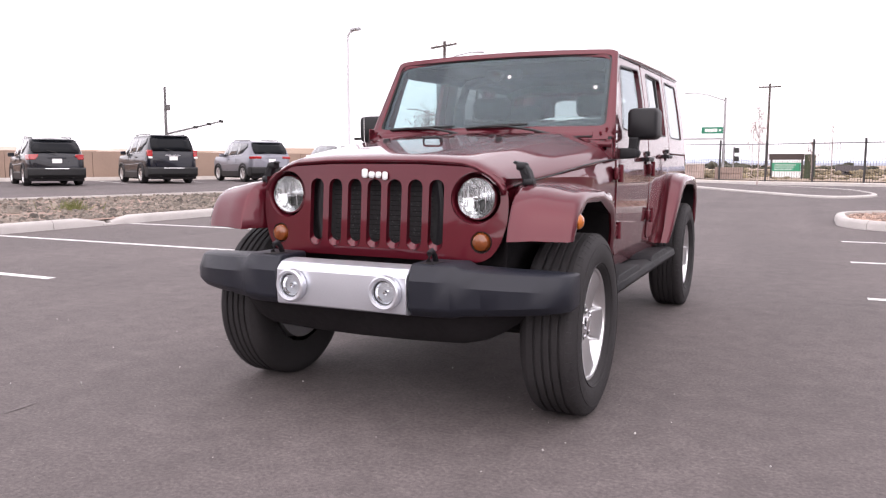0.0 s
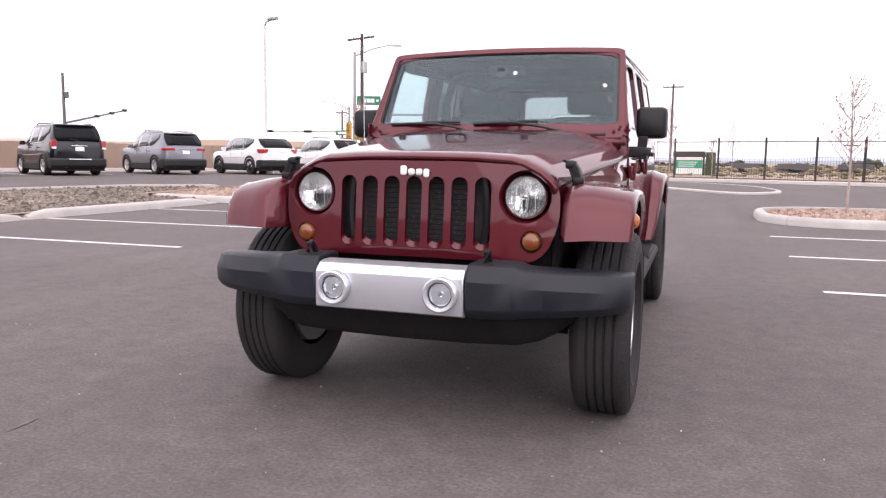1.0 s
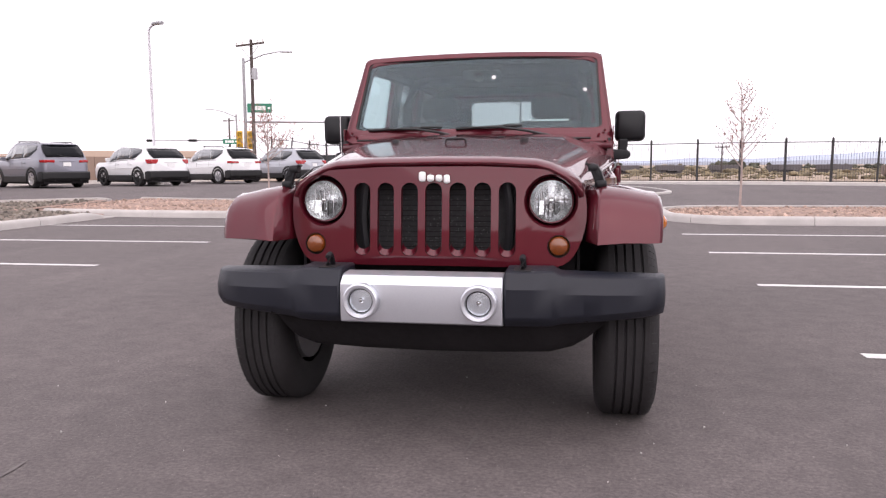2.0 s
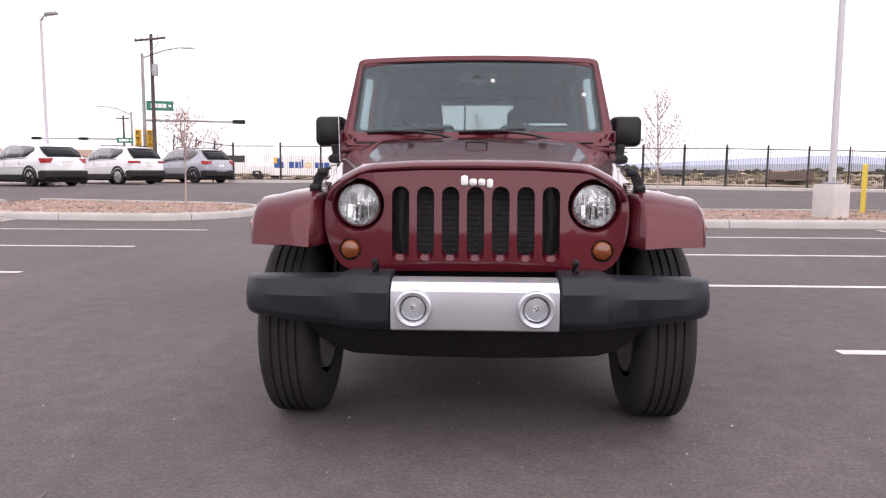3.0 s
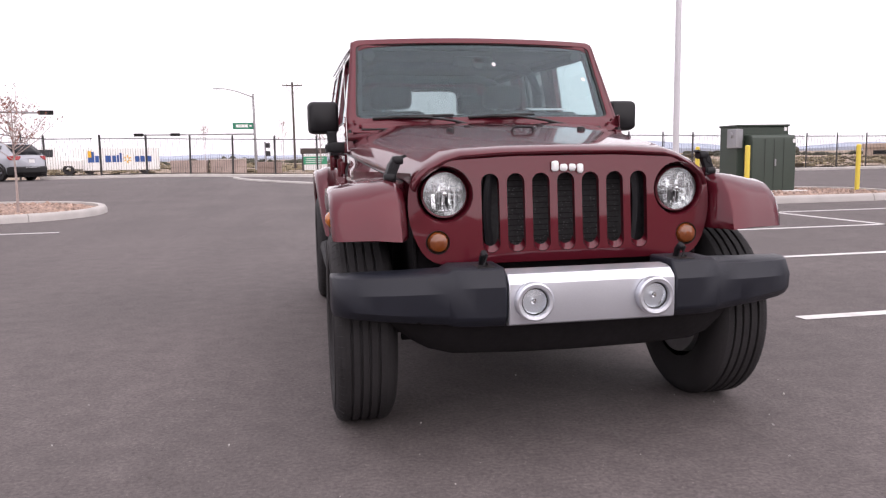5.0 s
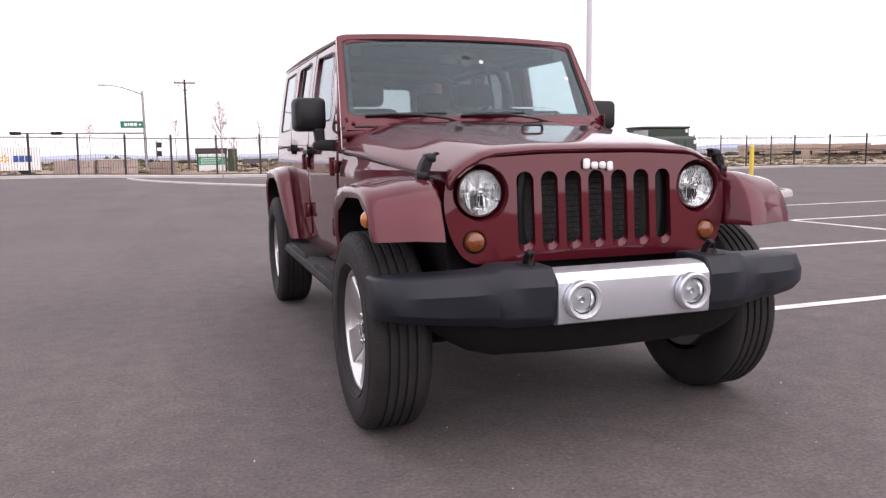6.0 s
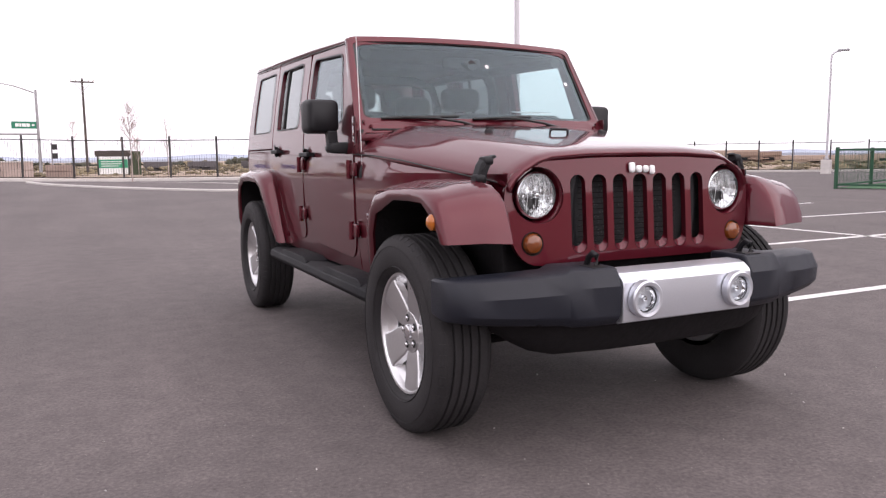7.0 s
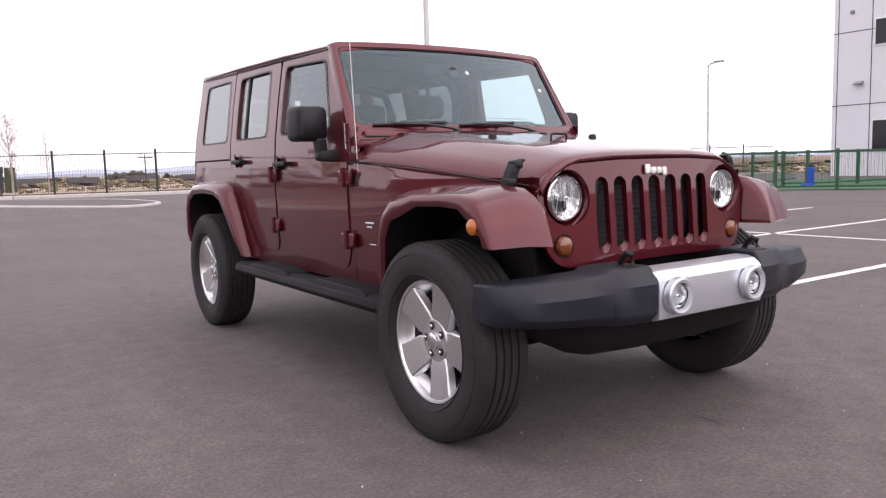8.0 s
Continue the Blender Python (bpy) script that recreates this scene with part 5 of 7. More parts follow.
for x, y in ((-0.37, 1.72), (0.37, 1.72), (-0.40, 2.50), (0.36, 2.50)):
    seat = cpart("seat", rings([[(x + u * w, yy, z) for u in (-0.24, -0.2, 0.2, 0.24)] for yy, z, w in ((y - 0.35, 0.86, 1), (y - 0.3, 0.93, 1), (y + 0.02, 0.90, 1), (y + 0.08, 1.1, 1), (y + 0.14, 1.34, 0.9), (y + 0.2, 1.36, 0.8), (y + 0.2, 1.0, 0.9))], closed=False), SEAT, label="dark grey cloth seat with headrest", thick=0.05, bevel=0.02)
    cpart("headrest", rings([[(x + u * k, yy, 1.44 + v * k) for u, v in rounded(-0.13, 0.13, -0.075, 0.075, 0.045, 4)] for yy, k in ((y + 0.12, 0.8), (y + 0.15, 1.0), (y + 0.21, 1.0), (y + 0.24, 0.8))]), SEAT, seat, smooth=60)
    for k in (-0.05, 0.05):
        cpart("headrest_post", tube([(x + k, y + 0.18, 1.30), (x + k, y + 0.18, 1.42)], 0.007, 6), CHROME, seat)
for y in (1.86, 2.75):
    cpart("roll_bar", tube([(-0.60, y, 0.9), (-0.60, y, 1.45), (-0.55, y, 1.60), (-0.4, y, 1.64), (0.4, y, 1.64), (0.55, y, 1.60), (0.60, y, 1.45), (0.60, y, 0.9)], 0.035, 10), SEAT, label="padded black roll bar")
for s in (-1, 1):
    cpart("roll_bar_rail", tube([(s * 0.58, 1.10, 1.60), (s * 0.575, 1.9, 1.625), (s * 0.575, 2.8, 1.64)], 0.032, 8), SEAT)
# stickers on the screen
for u, v in ((0.0905, 0.722), (0.614, 0.578)):
    p = screen(u, v, -0.011)
    bm = bent(sheet(circle(u, v, 0.012, 12)), lambda a, b: screen(a, v + (b - v) * 1.8, -0.0105))
    cpart("sticker", bm, PAPER, shield, "small round white sticker")

for ob in [o for o in car.children_recursive if o.name.split(".")[0] in ("hood", "front_quarter", "grille_panel", "hard_top_roof")]:
    ob.modifiers.new("weighted", "WEIGHTED_NORMAL").keep_sharp = True

# maker's side badge behind the front wheel: plain pale bars
for s in (-1, 1):
    for y0, y1, z0, z1 in ((0.62, 0.70, 0.797, 0.807), (0.64, 0.69, 0.779, 0.788), (0.62, 0.68, 0.702, 0.707)):
        bm = bent(sheet(rounded(y0, y1, z0, z1, 0.004, 2)), lambda u, v: Vector((s * (sidex(v) - 0.004), u, v)))
        cpart("side_badge", facing(bm, (s, 0, 0)), SILVER, None, "plain pale badge bar", thick=0.003, offset=1)


# ---- parked cars in the far row ----
# side panes are solid; sky showing through is put into a paler grey
WINDOW_SIDE = mat("sky_pale_side_glass", (0.055, 0.06, 0.066), 0.08, 0, 0.1, 1, 10, spec=0.9, rvar=0.03)
WINDOW_REAR = mat("car_rear_glass", (0.006, 0.007, 0.009), 0.15, 0, 0.1, 1, 10, spec=0.12, rvar=0.03)
# front panes: paler still and over-reflective, standing for bright sky behind
WINDOW_FRONT = mat("sky_pale_front_glass", (0.10, 0.11, 0.12), 0.06, 0, 0.1, 1, 10, rvar=0.03)
WINDOW_FRONT.node_tree.nodes["Principled BSDF"].inputs["IOR"].default_value = 2.7


def suv(name, label, at, paint, turn, length=4.75, width=1.88, height=1.72, wb=2.80, rake=0.35, lamp="wrap", rails=True, cladding=DARK_TRIM, rim=ALLOY, slope=0.10, hood_z=1.10):
    """A sport utility car, nose towards -y, the rear axle over its origin."""
    root = thing(name, label, "car", "cars parked in the far row", (at[0], at[1], gz(*at)), turn, size=0.94)
    w, ro = width / 2, (length - wb) * 0.50
    rear, nose = ro, ro - length
    ws, wst = nose + length * 0.27, nose + length * 0.27 + 0.80
    belt = height * 0.615
    bf = height * 0.575
    top = rear - 0.10 - rake

    def along(y, pts):
        for (y0, z0), (y1, z1) in zip(pts, pts[1:]):
            if y >= y1:
                return z0 + (z1 - z0) * max(0.0, min(1.0, (y0 - y) / (y0 - y1)))
        return pts[-1][1]

    def belt_z(y):
        return along(y, [(rear, belt - 0.10), (rear - 0.10, belt + 0.03), (top, belt + 0.03), (-wb * 0.5, belt - 0.02), (ws, bf), (nose + 0.55, hood_z + 0.0), (nose + 0.18, hood_z - 0.10), (nose, hood_z - 0.30)])

    def roof_z(y):
        return along(y, [(rear, belt - 0.10), (rear - 0.10, belt + 0.05), (rear - 0.10 - rake * 0.5, belt + (height - slope - belt) * 0.56), (top, height - slope), (top - 0.5, height - slope * 0.45), (-wb * 0.55, height), (wst, height - 0.06), (wst - 0.35, height - 0.24), (ws, bf + 0.015), (nose, 0)])

    def wide(y):
        return w * along(y, [(rear, 0.80), (rear - 0.06, 0.90), (rear - 0.30, 0.985), (0.0, 1.0), (-wb, 1.0), (nose + 0.35, 0.955), (nose + 0.10, 0.86), (nose, 0.74)])

    def skin(y, f):
        """A point's half width and height on the side of the glasshouse: f from 0 at the belt to 1 at the roof's edge."""
        zb, zr = belt_z(y), max(roof_z(y), belt_z(y) + 0.012)
        k = min(1.0, (zr - zb) / (height - belt))
        return wide(y) * (0.945 - 0.20 * k * f ** 1.25), zb + (zr - 0.035 * k - zb) * f

    def row(y):
        W, zb = wide(y), belt_z(y)
        low = 0.34 + (0.16 if y > rear - 0.05 or y < nose + 0.05 else 0)
        half = [(W * 0.90, low - 0.06), (W * 0.985, low + 0.05), (W, 0.58), (W * 1.0, 0.74), (W * 0.985, zb - 0.12), (W * 0.955, zb - 0.02)]
        half += [skin(y, f) for f in (0.0, 0.35, 0.7, 1.0)]
        xr, zr = half[-1]
        zt = max(roof_z(y), zb + 0.012)
        half += [(xr * 0.90, zr + (zt - zr) * 0.75), (xr * 0.5, zt + 0.012)]
        return [(-x, y, z) for x, z in half] + [(0, y, zt + 0.02)] + [(x, y, z) for x, z in half[::-1]]
    ys = sorted({rear, rear - 0.04, rear - 0.10, rear - 0.10 - rake * 0.5, top, top - 0.25, top - 0.5, -wb * 0.3, -wb * 0.55, wst, wst - 0.35, wst - 0.6, ws, nose + 0.55, nose + 0.3, nose + 0.12, nose + 0.03, nose}, reverse=True)
    part("body", rings([row(y) for y in ys]), paint, root, smooth=38)
    # rear glass wraps the tailgate from edge to edge
    gl = []
    for q in (0.04, 0.35, 0.6, 0.88):
        y = rear - 0.10 - rake * q
        zt, (xr, zr) = roof_z(y), skin(y, 1.0)
        gl.append([(k * (wide(y) * 0.90 + (xr - wide(y) * 0.90) * q) * 0.93, y + 0.018, zt + 0.028 - 0.012 * abs(k) ** 2) for k in (-1, -0.6, 0, 0.6, 1)])
    part("rear_window", rings(gl, closed=False), WINDOW_REAR, root, "dark rear window", thick=0.012, offset=0)
    part("spoiler", rings([[(k * w * 0.70, y - 0.05 * abs(k) ** 2, z) for k in (-1, -0.5, 0, 0.5, 1)] for y, z in ((top - 0.18, height - slope + 0.034), (top + 0.06, height - slope + 0.010), (top + 0.11, height - slope - 0.012))], closed=False), paint, root, thick=0.03, offset=-1)
    for s in (-1, 1):
        for y0, y1, i0, i1 in ((top - 0.12, -wb * 0.248, 0.42, 0.0), (-wb * 0.256, -wb * 0.608, 0.0, 0.0), (-wb * 0.616, ws + 0.22, 0.0, 0.62)):
            sec = []
            for q in (0.0, 0.15, 0.4, 0.7, 1.0):
                y = y0 + (y1 - y0) * q
                lo = 0.10 + (0.50 * max(0, 1 - q / 0.5) if i0 else 0)
                hi = 0.86 if i1 and y <= wst + 0.05 else 0.88
                sec.append([(s * (skin(y, f)[0] + 0.006), y, skin(y, f)[1]) for f in (lo, lo + (hi - lo) * 0.5, hi)])
            part("side_window", rings(sec, closed=False), WINDOW_SIDE if i0 else WINDOW_FRONT, root, "side window, pale grey for the sky seen through", thick=0.01, offset=0)
        part("window_line", tube([(s * (skin(y, 0.04)[0] + 0.004), y, skin(y, 0.04)[1]) for y in (top - 0.5, -wb * 0.3, -wb * 0.6, ws + 0.3)], 0.010, 6), CHROME if rim is ALLOY else DARK_TRIM, root)
        # door seams and handles
        for y in (-wb * 0.255, -wb * 0.62):
            part("door_seam", tube([(s * (wide(y) * 0.99 + 0.002), y, z) for z in (0.45, 0.75, belt_z(y) - 0.06)], 0.006, 4), DARK_TRIM, root)
            part("door_handle", box(s * wide(y), s * (wide(y) + 0.03), y + 0.10, y + 0.28, belt - 0.17, belt - 0.13), paint, root, bevel=0.01)
        if lamp == "tall":
            part("tail_light", rings([[(s * x, y, z) for x, y in ((w * 0.80, rear + 0.02), (w * 0.97, rear - 0.03), (w * 0.985, rear - 0.22), (w * 0.80, rear - 0.2))] for z in (belt - 0.12, belt - 0.02, belt + 0.12)]), RED_LENS, root, "red tail light", bevel=0.02)
            part("reverse_light", box(s * w * 0.82, s * w * 0.955, rear - 0.05, rear + 0.022, belt - 0.20, belt - 0.125), WHITE, root)
        elif lamp == "low":
            part("tail_light", rings([[(s * x, y, z) for x, y in ((w * 0.50, rear + 0.025), (w * 0.90, rear - 0.01), (w * 0.985, rear - 0.28), (w * 0.55, rear - 0.2))] for z in (belt - 0.13, belt - 0.02)]), RED_LENS, root, "red tail light", bevel=0.02)
        else:
            part("tail_light", rings([[(s * x, y, z) for x, y in ((w * (0.60 + k), rear + 0.015), (w * 0.92, rear - 0.03), (w * 1.0, rear - 0.42 + k), (w * 0.64, rear - 0.2))] for z, k in ((belt - 0.15, 0.14), (belt - 0.05, 0.03), (belt + 0.035, 0.0))]), RED_LENS, root, "red tail light", bevel=0.02)
        part("side_mirror", rings([[(s * (w - 0.02 + x), ws + 0.32 + y, bf + 0.11 + z) for x, z in rounded(-0.02, 0.19, -0.07, 0.08, 0.04, 2)] for y in (-0.06, 0.06)]), paint, root, bevel=0.015)
        if rails:
            part("roof_rail", tube([(s * w * 0.67, top - 0.15, height - slope - 0.01), (s * w * 0.67, top - 0.28, height - slope * 0.6 + 0.035), (s * w * 0.67, -wb * 0.55, height + 0.025), (s * w * 0.67, wst + 0.25, height - 0.02)], 0.022, 6), cladding, root)
        part("sill", box(s * (w - 0.10), s * (w + 0.008), -wb + 0.40, -0.40, 0.22, 0.47), cladding, root, bevel=0.02)
        part("body_crease", tube([(s * (wide(y) + 0.001), y, z) for y, z in ((0.30, 0.80), (-wb * 0.3, 0.765), (-wb * 0.7, 0.74), (-wb - 0.2, 0.76))], 0.016, 6), paint, root)
        for y in (0.0, -wb):
            # arch
            arch = [[(s * (w + 0.004), y + r * math.cos(radians(a)), 0.36 + r * math.sin(radians(a))) for a in range(-12, 193, 12)] for r in (0.475, 0.385)]
            part("wheel_arch", rings(arch, closed=False), cladding, root, thick=0.03, offset=0)
            wh = part("wheel", lathe([(-s * 0.16, 0.245), (-s * 0.02, 0.24), (s * 0.002, 0.25), (s * 0.0, 0.225), (-s * 0.05, 0.21), (-s * 0.06, 0.05)], (s * (w + 0.005), y, 0.36), "x", 24), rim, root)
            part("tyre", lathe([(-s * 0.22, 0.24), (-s * 0.23, 0.33), (-s * 0.19, 0.36), (-s * 0.03, 0.36), (s * 0.008, 0.335), (s * 0.012, 0.29), (s * 0.003, 0.25)], (s * (w + 0.005), y, 0.36), "x", 28), RUBBER, wh)
            for k in range(5):
                a = k * 2 * math.pi / 5 + 0.3
                m = Matrix.Translation((s * (w - 0.012), y, 0.36)) @ Matrix.Rotation(a, 4, "X")
                bm = box(-0.015, 0.012, -0.035, 0.035, 0.03, 0.235)
                bm.transform(m)
                part("spoke", bm, rim, wh)
            part("hub", lathe([(-s * 0.02, 0.07), (s * 0.0, 0.05), (s * 0.004, 0.0)], (s * w, y, 0.36), "x", 14), rim, wh)
    part("rear_bumper", rings([[(x, rear + d, z) for d, z in ((-0.45, 0.30), (-0.06 - dy, 0.27), (0.05 - dy, 0.38), (0.06 - dy, 0.60), (0.015 - dy, 0.645), (-0.45, 0.60))] for x, dy in ((-w * 1.006, 0.30), (-w * 0.98, 0.10), (-w * 0.86, 0.02), (-w * 0.5, 0.0), (0, 0), (w * 0.5, 0.0), (w * 0.86, 0.02), (w * 0.98, 0.10), (w * 1.006, 0.30))]), cladding if cladding is DARK_TRIM else paint, root, bevel=0.015)
    if lamp == "tall" or lamp == "wrap" and rails:
      part("bumper_trim", tube([(-w * 0.7, rear + 0.02, 0.60), (0, rear + 0.06, 0.60), (w * 0.7, rear + 0.02, 0.60)], 0.018, 6), CHROME, root)
    part("licence_plate", box(-0.155, 0.155, rear + 0.008, rear + 0.022, belt - 0.27, belt - 0.12), WHITE, root, "plain white plate")
    part("plate_garnish", box(-0.30, 0.30, rear - 0.06, rear + 0.012, belt - 0.105, belt - 0.065), CHROME if lamp == "tall" else paint, root, bevel=0.01)
    part("rear_wiper", tube([(0.0, rear - 0.02, belt + 0.10), (0.3, rear - 0.08, belt + 0.17)], 0.012, 5), DARK_TRIM, root)
    part("underbody", box(-w * 0.92, w * 0.92, nose + 0.35, rear - 0.1, 0.17, 0.42), UNDERSIDE, root)
    for x in (-0.5, 0.5):
        part("exhaust", tube([(x, rear - 0.2, 0.30), (x, rear + 0.02, 0.30)], 0.03, 8), DARK_TRIM, root)
    return root


BLACK_PAINT = mat("black_car_paint", (0.004, 0.005, 0.010), 0.3, 0, 0.1, 2, 50, coat=0.6, spec=0.2)
NAVY_PAINT = mat("dark_car_paint", (0.004, 0.005, 0.011), 0.3, 0, 0.1, 2, 50, coat=0.6, spec=0.2)
GREY_PAINT = mat("grey_car_paint", (0.20, 0.20, 0.235), 0.36, 0.45, 0.06, 2, 50, coat=0.5)
WHITE_PAINT = mat("white_car_paint", (0.74, 0.74, 0.75), 0.35, 0, 0.03, 2, 50, coat=1.0)
SILVER_PAINT = mat("silver_car_paint", (0.40, 0.41, 0.45), 0.35, 0.4, 0.05, 2, 50, coat=1.0)
T = -117.3
suv("parked_car", "black compact sport utility car with bright bumper trim", (-21.46, 14.36), BLACK_PAINT, T, 4.65, 1.90, 1.74, 2.72, 0.52, "wrap", True)
suv("parked_car", "black boxy sport utility car with chrome bumper strip", (-20.27, 18.25), NAVY_PAINT, T, 4.85, 1.98, 1.92, 2.80, 0.34, "tall", True, slope=0.04)
suv("parked_car", "grey sport utility car with red tail lights", (-18.73, 22.06), GREY_PAINT, T, 4.82, 1.90, 1.82, 2.90, 0.46, "low", True)
suv("parked_car", "white crossover car with black wheels", (-16.13, 24.68), WHITE_PAINT, T, 4.80, 1.88, 1.76, 2.78, 0.62, "wrap", False, rim=DARK_TRIM, slope=0.16, hood_z=0.99)
suv("parked_car", "white crossover car with dark lower trim", (-14.78, 28.74), WHITE_PAINT, T, 4.65, 1.88, 1.76, 2.70, 0.55, "low", True, rim=GALV, hood_z=1.04)
suv("parked_car", "silver crossover car parked by the fence", (-12.72, 31.80), SILVER_PAINT, T, 4.63, 1.86, 1.74, 2.72, 0.58, "wrap", True, rim=DARK_TRIM)


# ---- perimeter fence ----
def fence_panel(length=2.06, h=1.90):
    root = thing("fence_panel", "black steel picket fence panel along the lot edge", "fence", "perimeter fence panels", (0, 0, -60))
    part("post", tube([(0, 0, -0.25), (0, 0, h + 0.06)], 0.050, 4), BLACK_STEEL, root, smooth=0)
    part("post_cap", tube([(0, 0, h + 0.06), (0, 0, h + 0.10)], [0.055, 0.01], 4), BLACK_STEEL, root, smooth=0)
    for z in (0.16, h - 0.10):
        part("rail", box(0.03, length - 0.03, -0.018, 0.018, z - 0.018, z + 0.018), BLACK_STEEL, root)
    bm = box(-0.0055, 0.0055, -0.0055, 0.0055, 0.06, h - 0.02)
    first = part("picket", bm, BLACK_STEEL, root, smooth=0)
    n = round(length / 0.108) - 1
    first.location.x = length / (n + 1)
    for k in range(2, n + 1):
        p = new("picket", first.data)
        p.parent = root
        p.location.x = k * length / (n + 1)
    return root


FENCE = [(-15.75, 35.1), (-12.2, 34.0), (-9.9, 34.3), (-6.1, 35.4), (-0.03, 34.4), (5.76, 32.05), (11.01, 30.95), (16.53, 31.32), (23.89, 33.16), (34.56, 34.9), (38.42, 30.49), (44.13, 26.9)]
masters = {}
for a, b in zip(FENCE, FENCE[1:]):
    a, b = Vector(a), Vector(b)
    # shorter panels behind the last cars of the row
    length = 2.06 if a.x > -13 else 1.24
    n = max(1, round((b - a).length / length))
    step = (b - a) / n
    for k in range(n):
        p, q = a + step * k, a + step * (k + 1)
        za, zb = (gz(*o) + 0.40 * smoothstep((-12.2 - o.x) / 3.5) for o in (p, q))
        m = Matrix.Translation((p.x, p.y, za)) @ Euler((0, -math.atan2(zb - za, step.length), math.atan2(step.y, step.x))).to_matrix().to_4x4()
        if length not in masters:
            masters[length] = fence_panel(length)
            masters[length].matrix_basis = m
        else:
            copy_thing(masters[length], m)


# ---- lamps, poles, signals ----
def lot_lamp(at, h, turn, base=True, label="tall grey parking lot lamp on a concrete base"):
    root = thing("street_lamp", label, "lamp post", "", (at[0], at[1], gz(*at)), turn)
    if base:
        part("concrete_base", rings([[(u * k, v * k, z) for u, v in rounded(-0.25, 0.25, -0.25, 0.25, 0.05, 3)] for z, k in ((-0.2, 1), (0.74, 1), (0.78, 0.95))]), PALE_CONCRETE, root)
        part("base_plate", box(-0.13, 0.13, -0.13, 0.13, 0.78, 0.82), GALV, root, bevel=0.01)
        for x in (-0.10, 0.10):
            for y in (-0.10, 0.10):
                part("bolt", tube([(x, y, 0.83), (x, y, 0.91)], 0.018, 6), GALV, root)
    part("pole", tube([(0, 0, 0.82 if base else -0.1), (0, 0, h * 0.5), (0, 0, h)], [0.068, 0.060, 0.05], 14), POLE_GREY, root)
    arm = part("arm", tube([(0, 0, h - 0.05), (0.15, 0, h + 0.10), (0.45, 0, h + 0.16)], 0.045, 8), POLE_GREY, root)
    part("lamp_head", rings([[(x, y * w, z) for y, z in ((-1, h + 0.14), (-0.9, h + 0.23), (0, h + 0.25), (0.9, h + 0.23), (1, h + 0.14), (0, h + 0.12))] for x, w in ((0.28, 0.08), (0.38, 0.15), (0.74, 0.15), (0.84, 0.09))]), GALV, root, "flat grey lamp head", bevel=0.01)
    return root


lot_lamp((6.97, 11.96), 8.6, 30)
lot_lamp((-17.03, 26.0), 6.42, -20)
lot_lamp((35.0, 25.5), 6.4, -60)


def utility_pole(at, h, turn, arm=2.2, drum=False, th=1.0):
    root = thing("utility_pole", "brown wooden utility pole with a crossarm", "utility pole", "", (at[0], at[1], gz(*at)), turn)
    part("pole", tube([(0, 0, -0.2), (0, 0, h)], [0.105 * th, 0.075 * th], 10), POLE_WOOD, root)
    part("crossarm", box(-arm / 2, arm / 2, -0.14, -0.04, h - 0.32, h - 0.22), POLE_WOOD, root, bevel=0.01)
    for s in (-1, 1):
        part("brace", tube([(s * arm * 0.3, -0.1, h - 0.42), (0, -0.12, h - 1.0)], 0.02, 5), GALV, root)
        for k in (0.95, 0.55):
            part("insulator", lathe([(0, 0.03), (0.06, 0.05), (0.10, 0.03), (0.16, 0.04), (0.2, 0.0)], (s * arm / 2 * k, -0.1, h - 0.27), "z", 8), PALE_CONCRETE, root)
    if drum:
        part("transformer_drum", lathe([(0, 0.0), (0, 0.16), (0.55, 0.16), (0.60, 0.13), (0.62, 0.0)], (0.30, -0.1, h - 2.15), "z", 14), GALV, root)
        part("drum_bracket", box(0, 0.2, -0.14, -0.06, h - 1.9, h - 1.8), GALV, root)
    return root


utility_pole((-17.03, 36.0), 7.6, -22, 2.1, True, 1.1)
utility_pole((-1.17, 61.0), 7.1, 0, 1.6)
utility_pole((-30.1, 60.0), 5.1, 0, 1.1)
utility_pole((12.48, 64.16), 2.6, 0, 1.2, False, 0.7)


def signal_head(parent, at, housing, wide=False, turn=0):
    root = part("signal_head", box(*([at[0] - 0.36, at[0] + 0.36] if wide else [at[0] - 0.17, at[0] + 0.17]), at[1] - 0.16, at[1] + 0.04, *([at[2] - 0.115, at[2] + 0.115] if wide else [at[2] - 0.52, at[2] + 0.52])), housing, parent, "traffic signal housing", bevel=0.03)
    for k in (-1, 0, 1):
        c = (at[0] + (k * 0.24 if wide else 0), at[1] - 0.16, at[2] + (0 if wide else k * 0.33))
        part("visor", lathe([(0.0, 0.10), (-0.13, 0.105), (-0.13, 0.095), (0.0, 0.09)], c, "y", 12), DARK_TRIM, root)
    return root


def street_sign(parent, at, w, h):
    b = part("street_sign", box(at[0], at[0] + w, at[1] - 0.02, at[1] + 0.02, at[2] - h / 2, at[2] + h / 2), SIGN_GREEN, parent, "green street sign with white lettering bars", bevel=0.01)
    for k, (f0, f1) in enumerate(((0.16, 0.30), (0.32, 0.40), (0.42, 0.58), (0.60, 0.74), (0.82, 0.92))):
        part("lettering_bar", box(at[0] + w * f0, at[0] + w * f1, at[1] - 0.028, at[1] - 0.021, at[2] - h * (0.22 if k < 4 else 0.12), at[2] + h * (0.22 if k < 4 else 0.12)), WHITE, b)
    return b


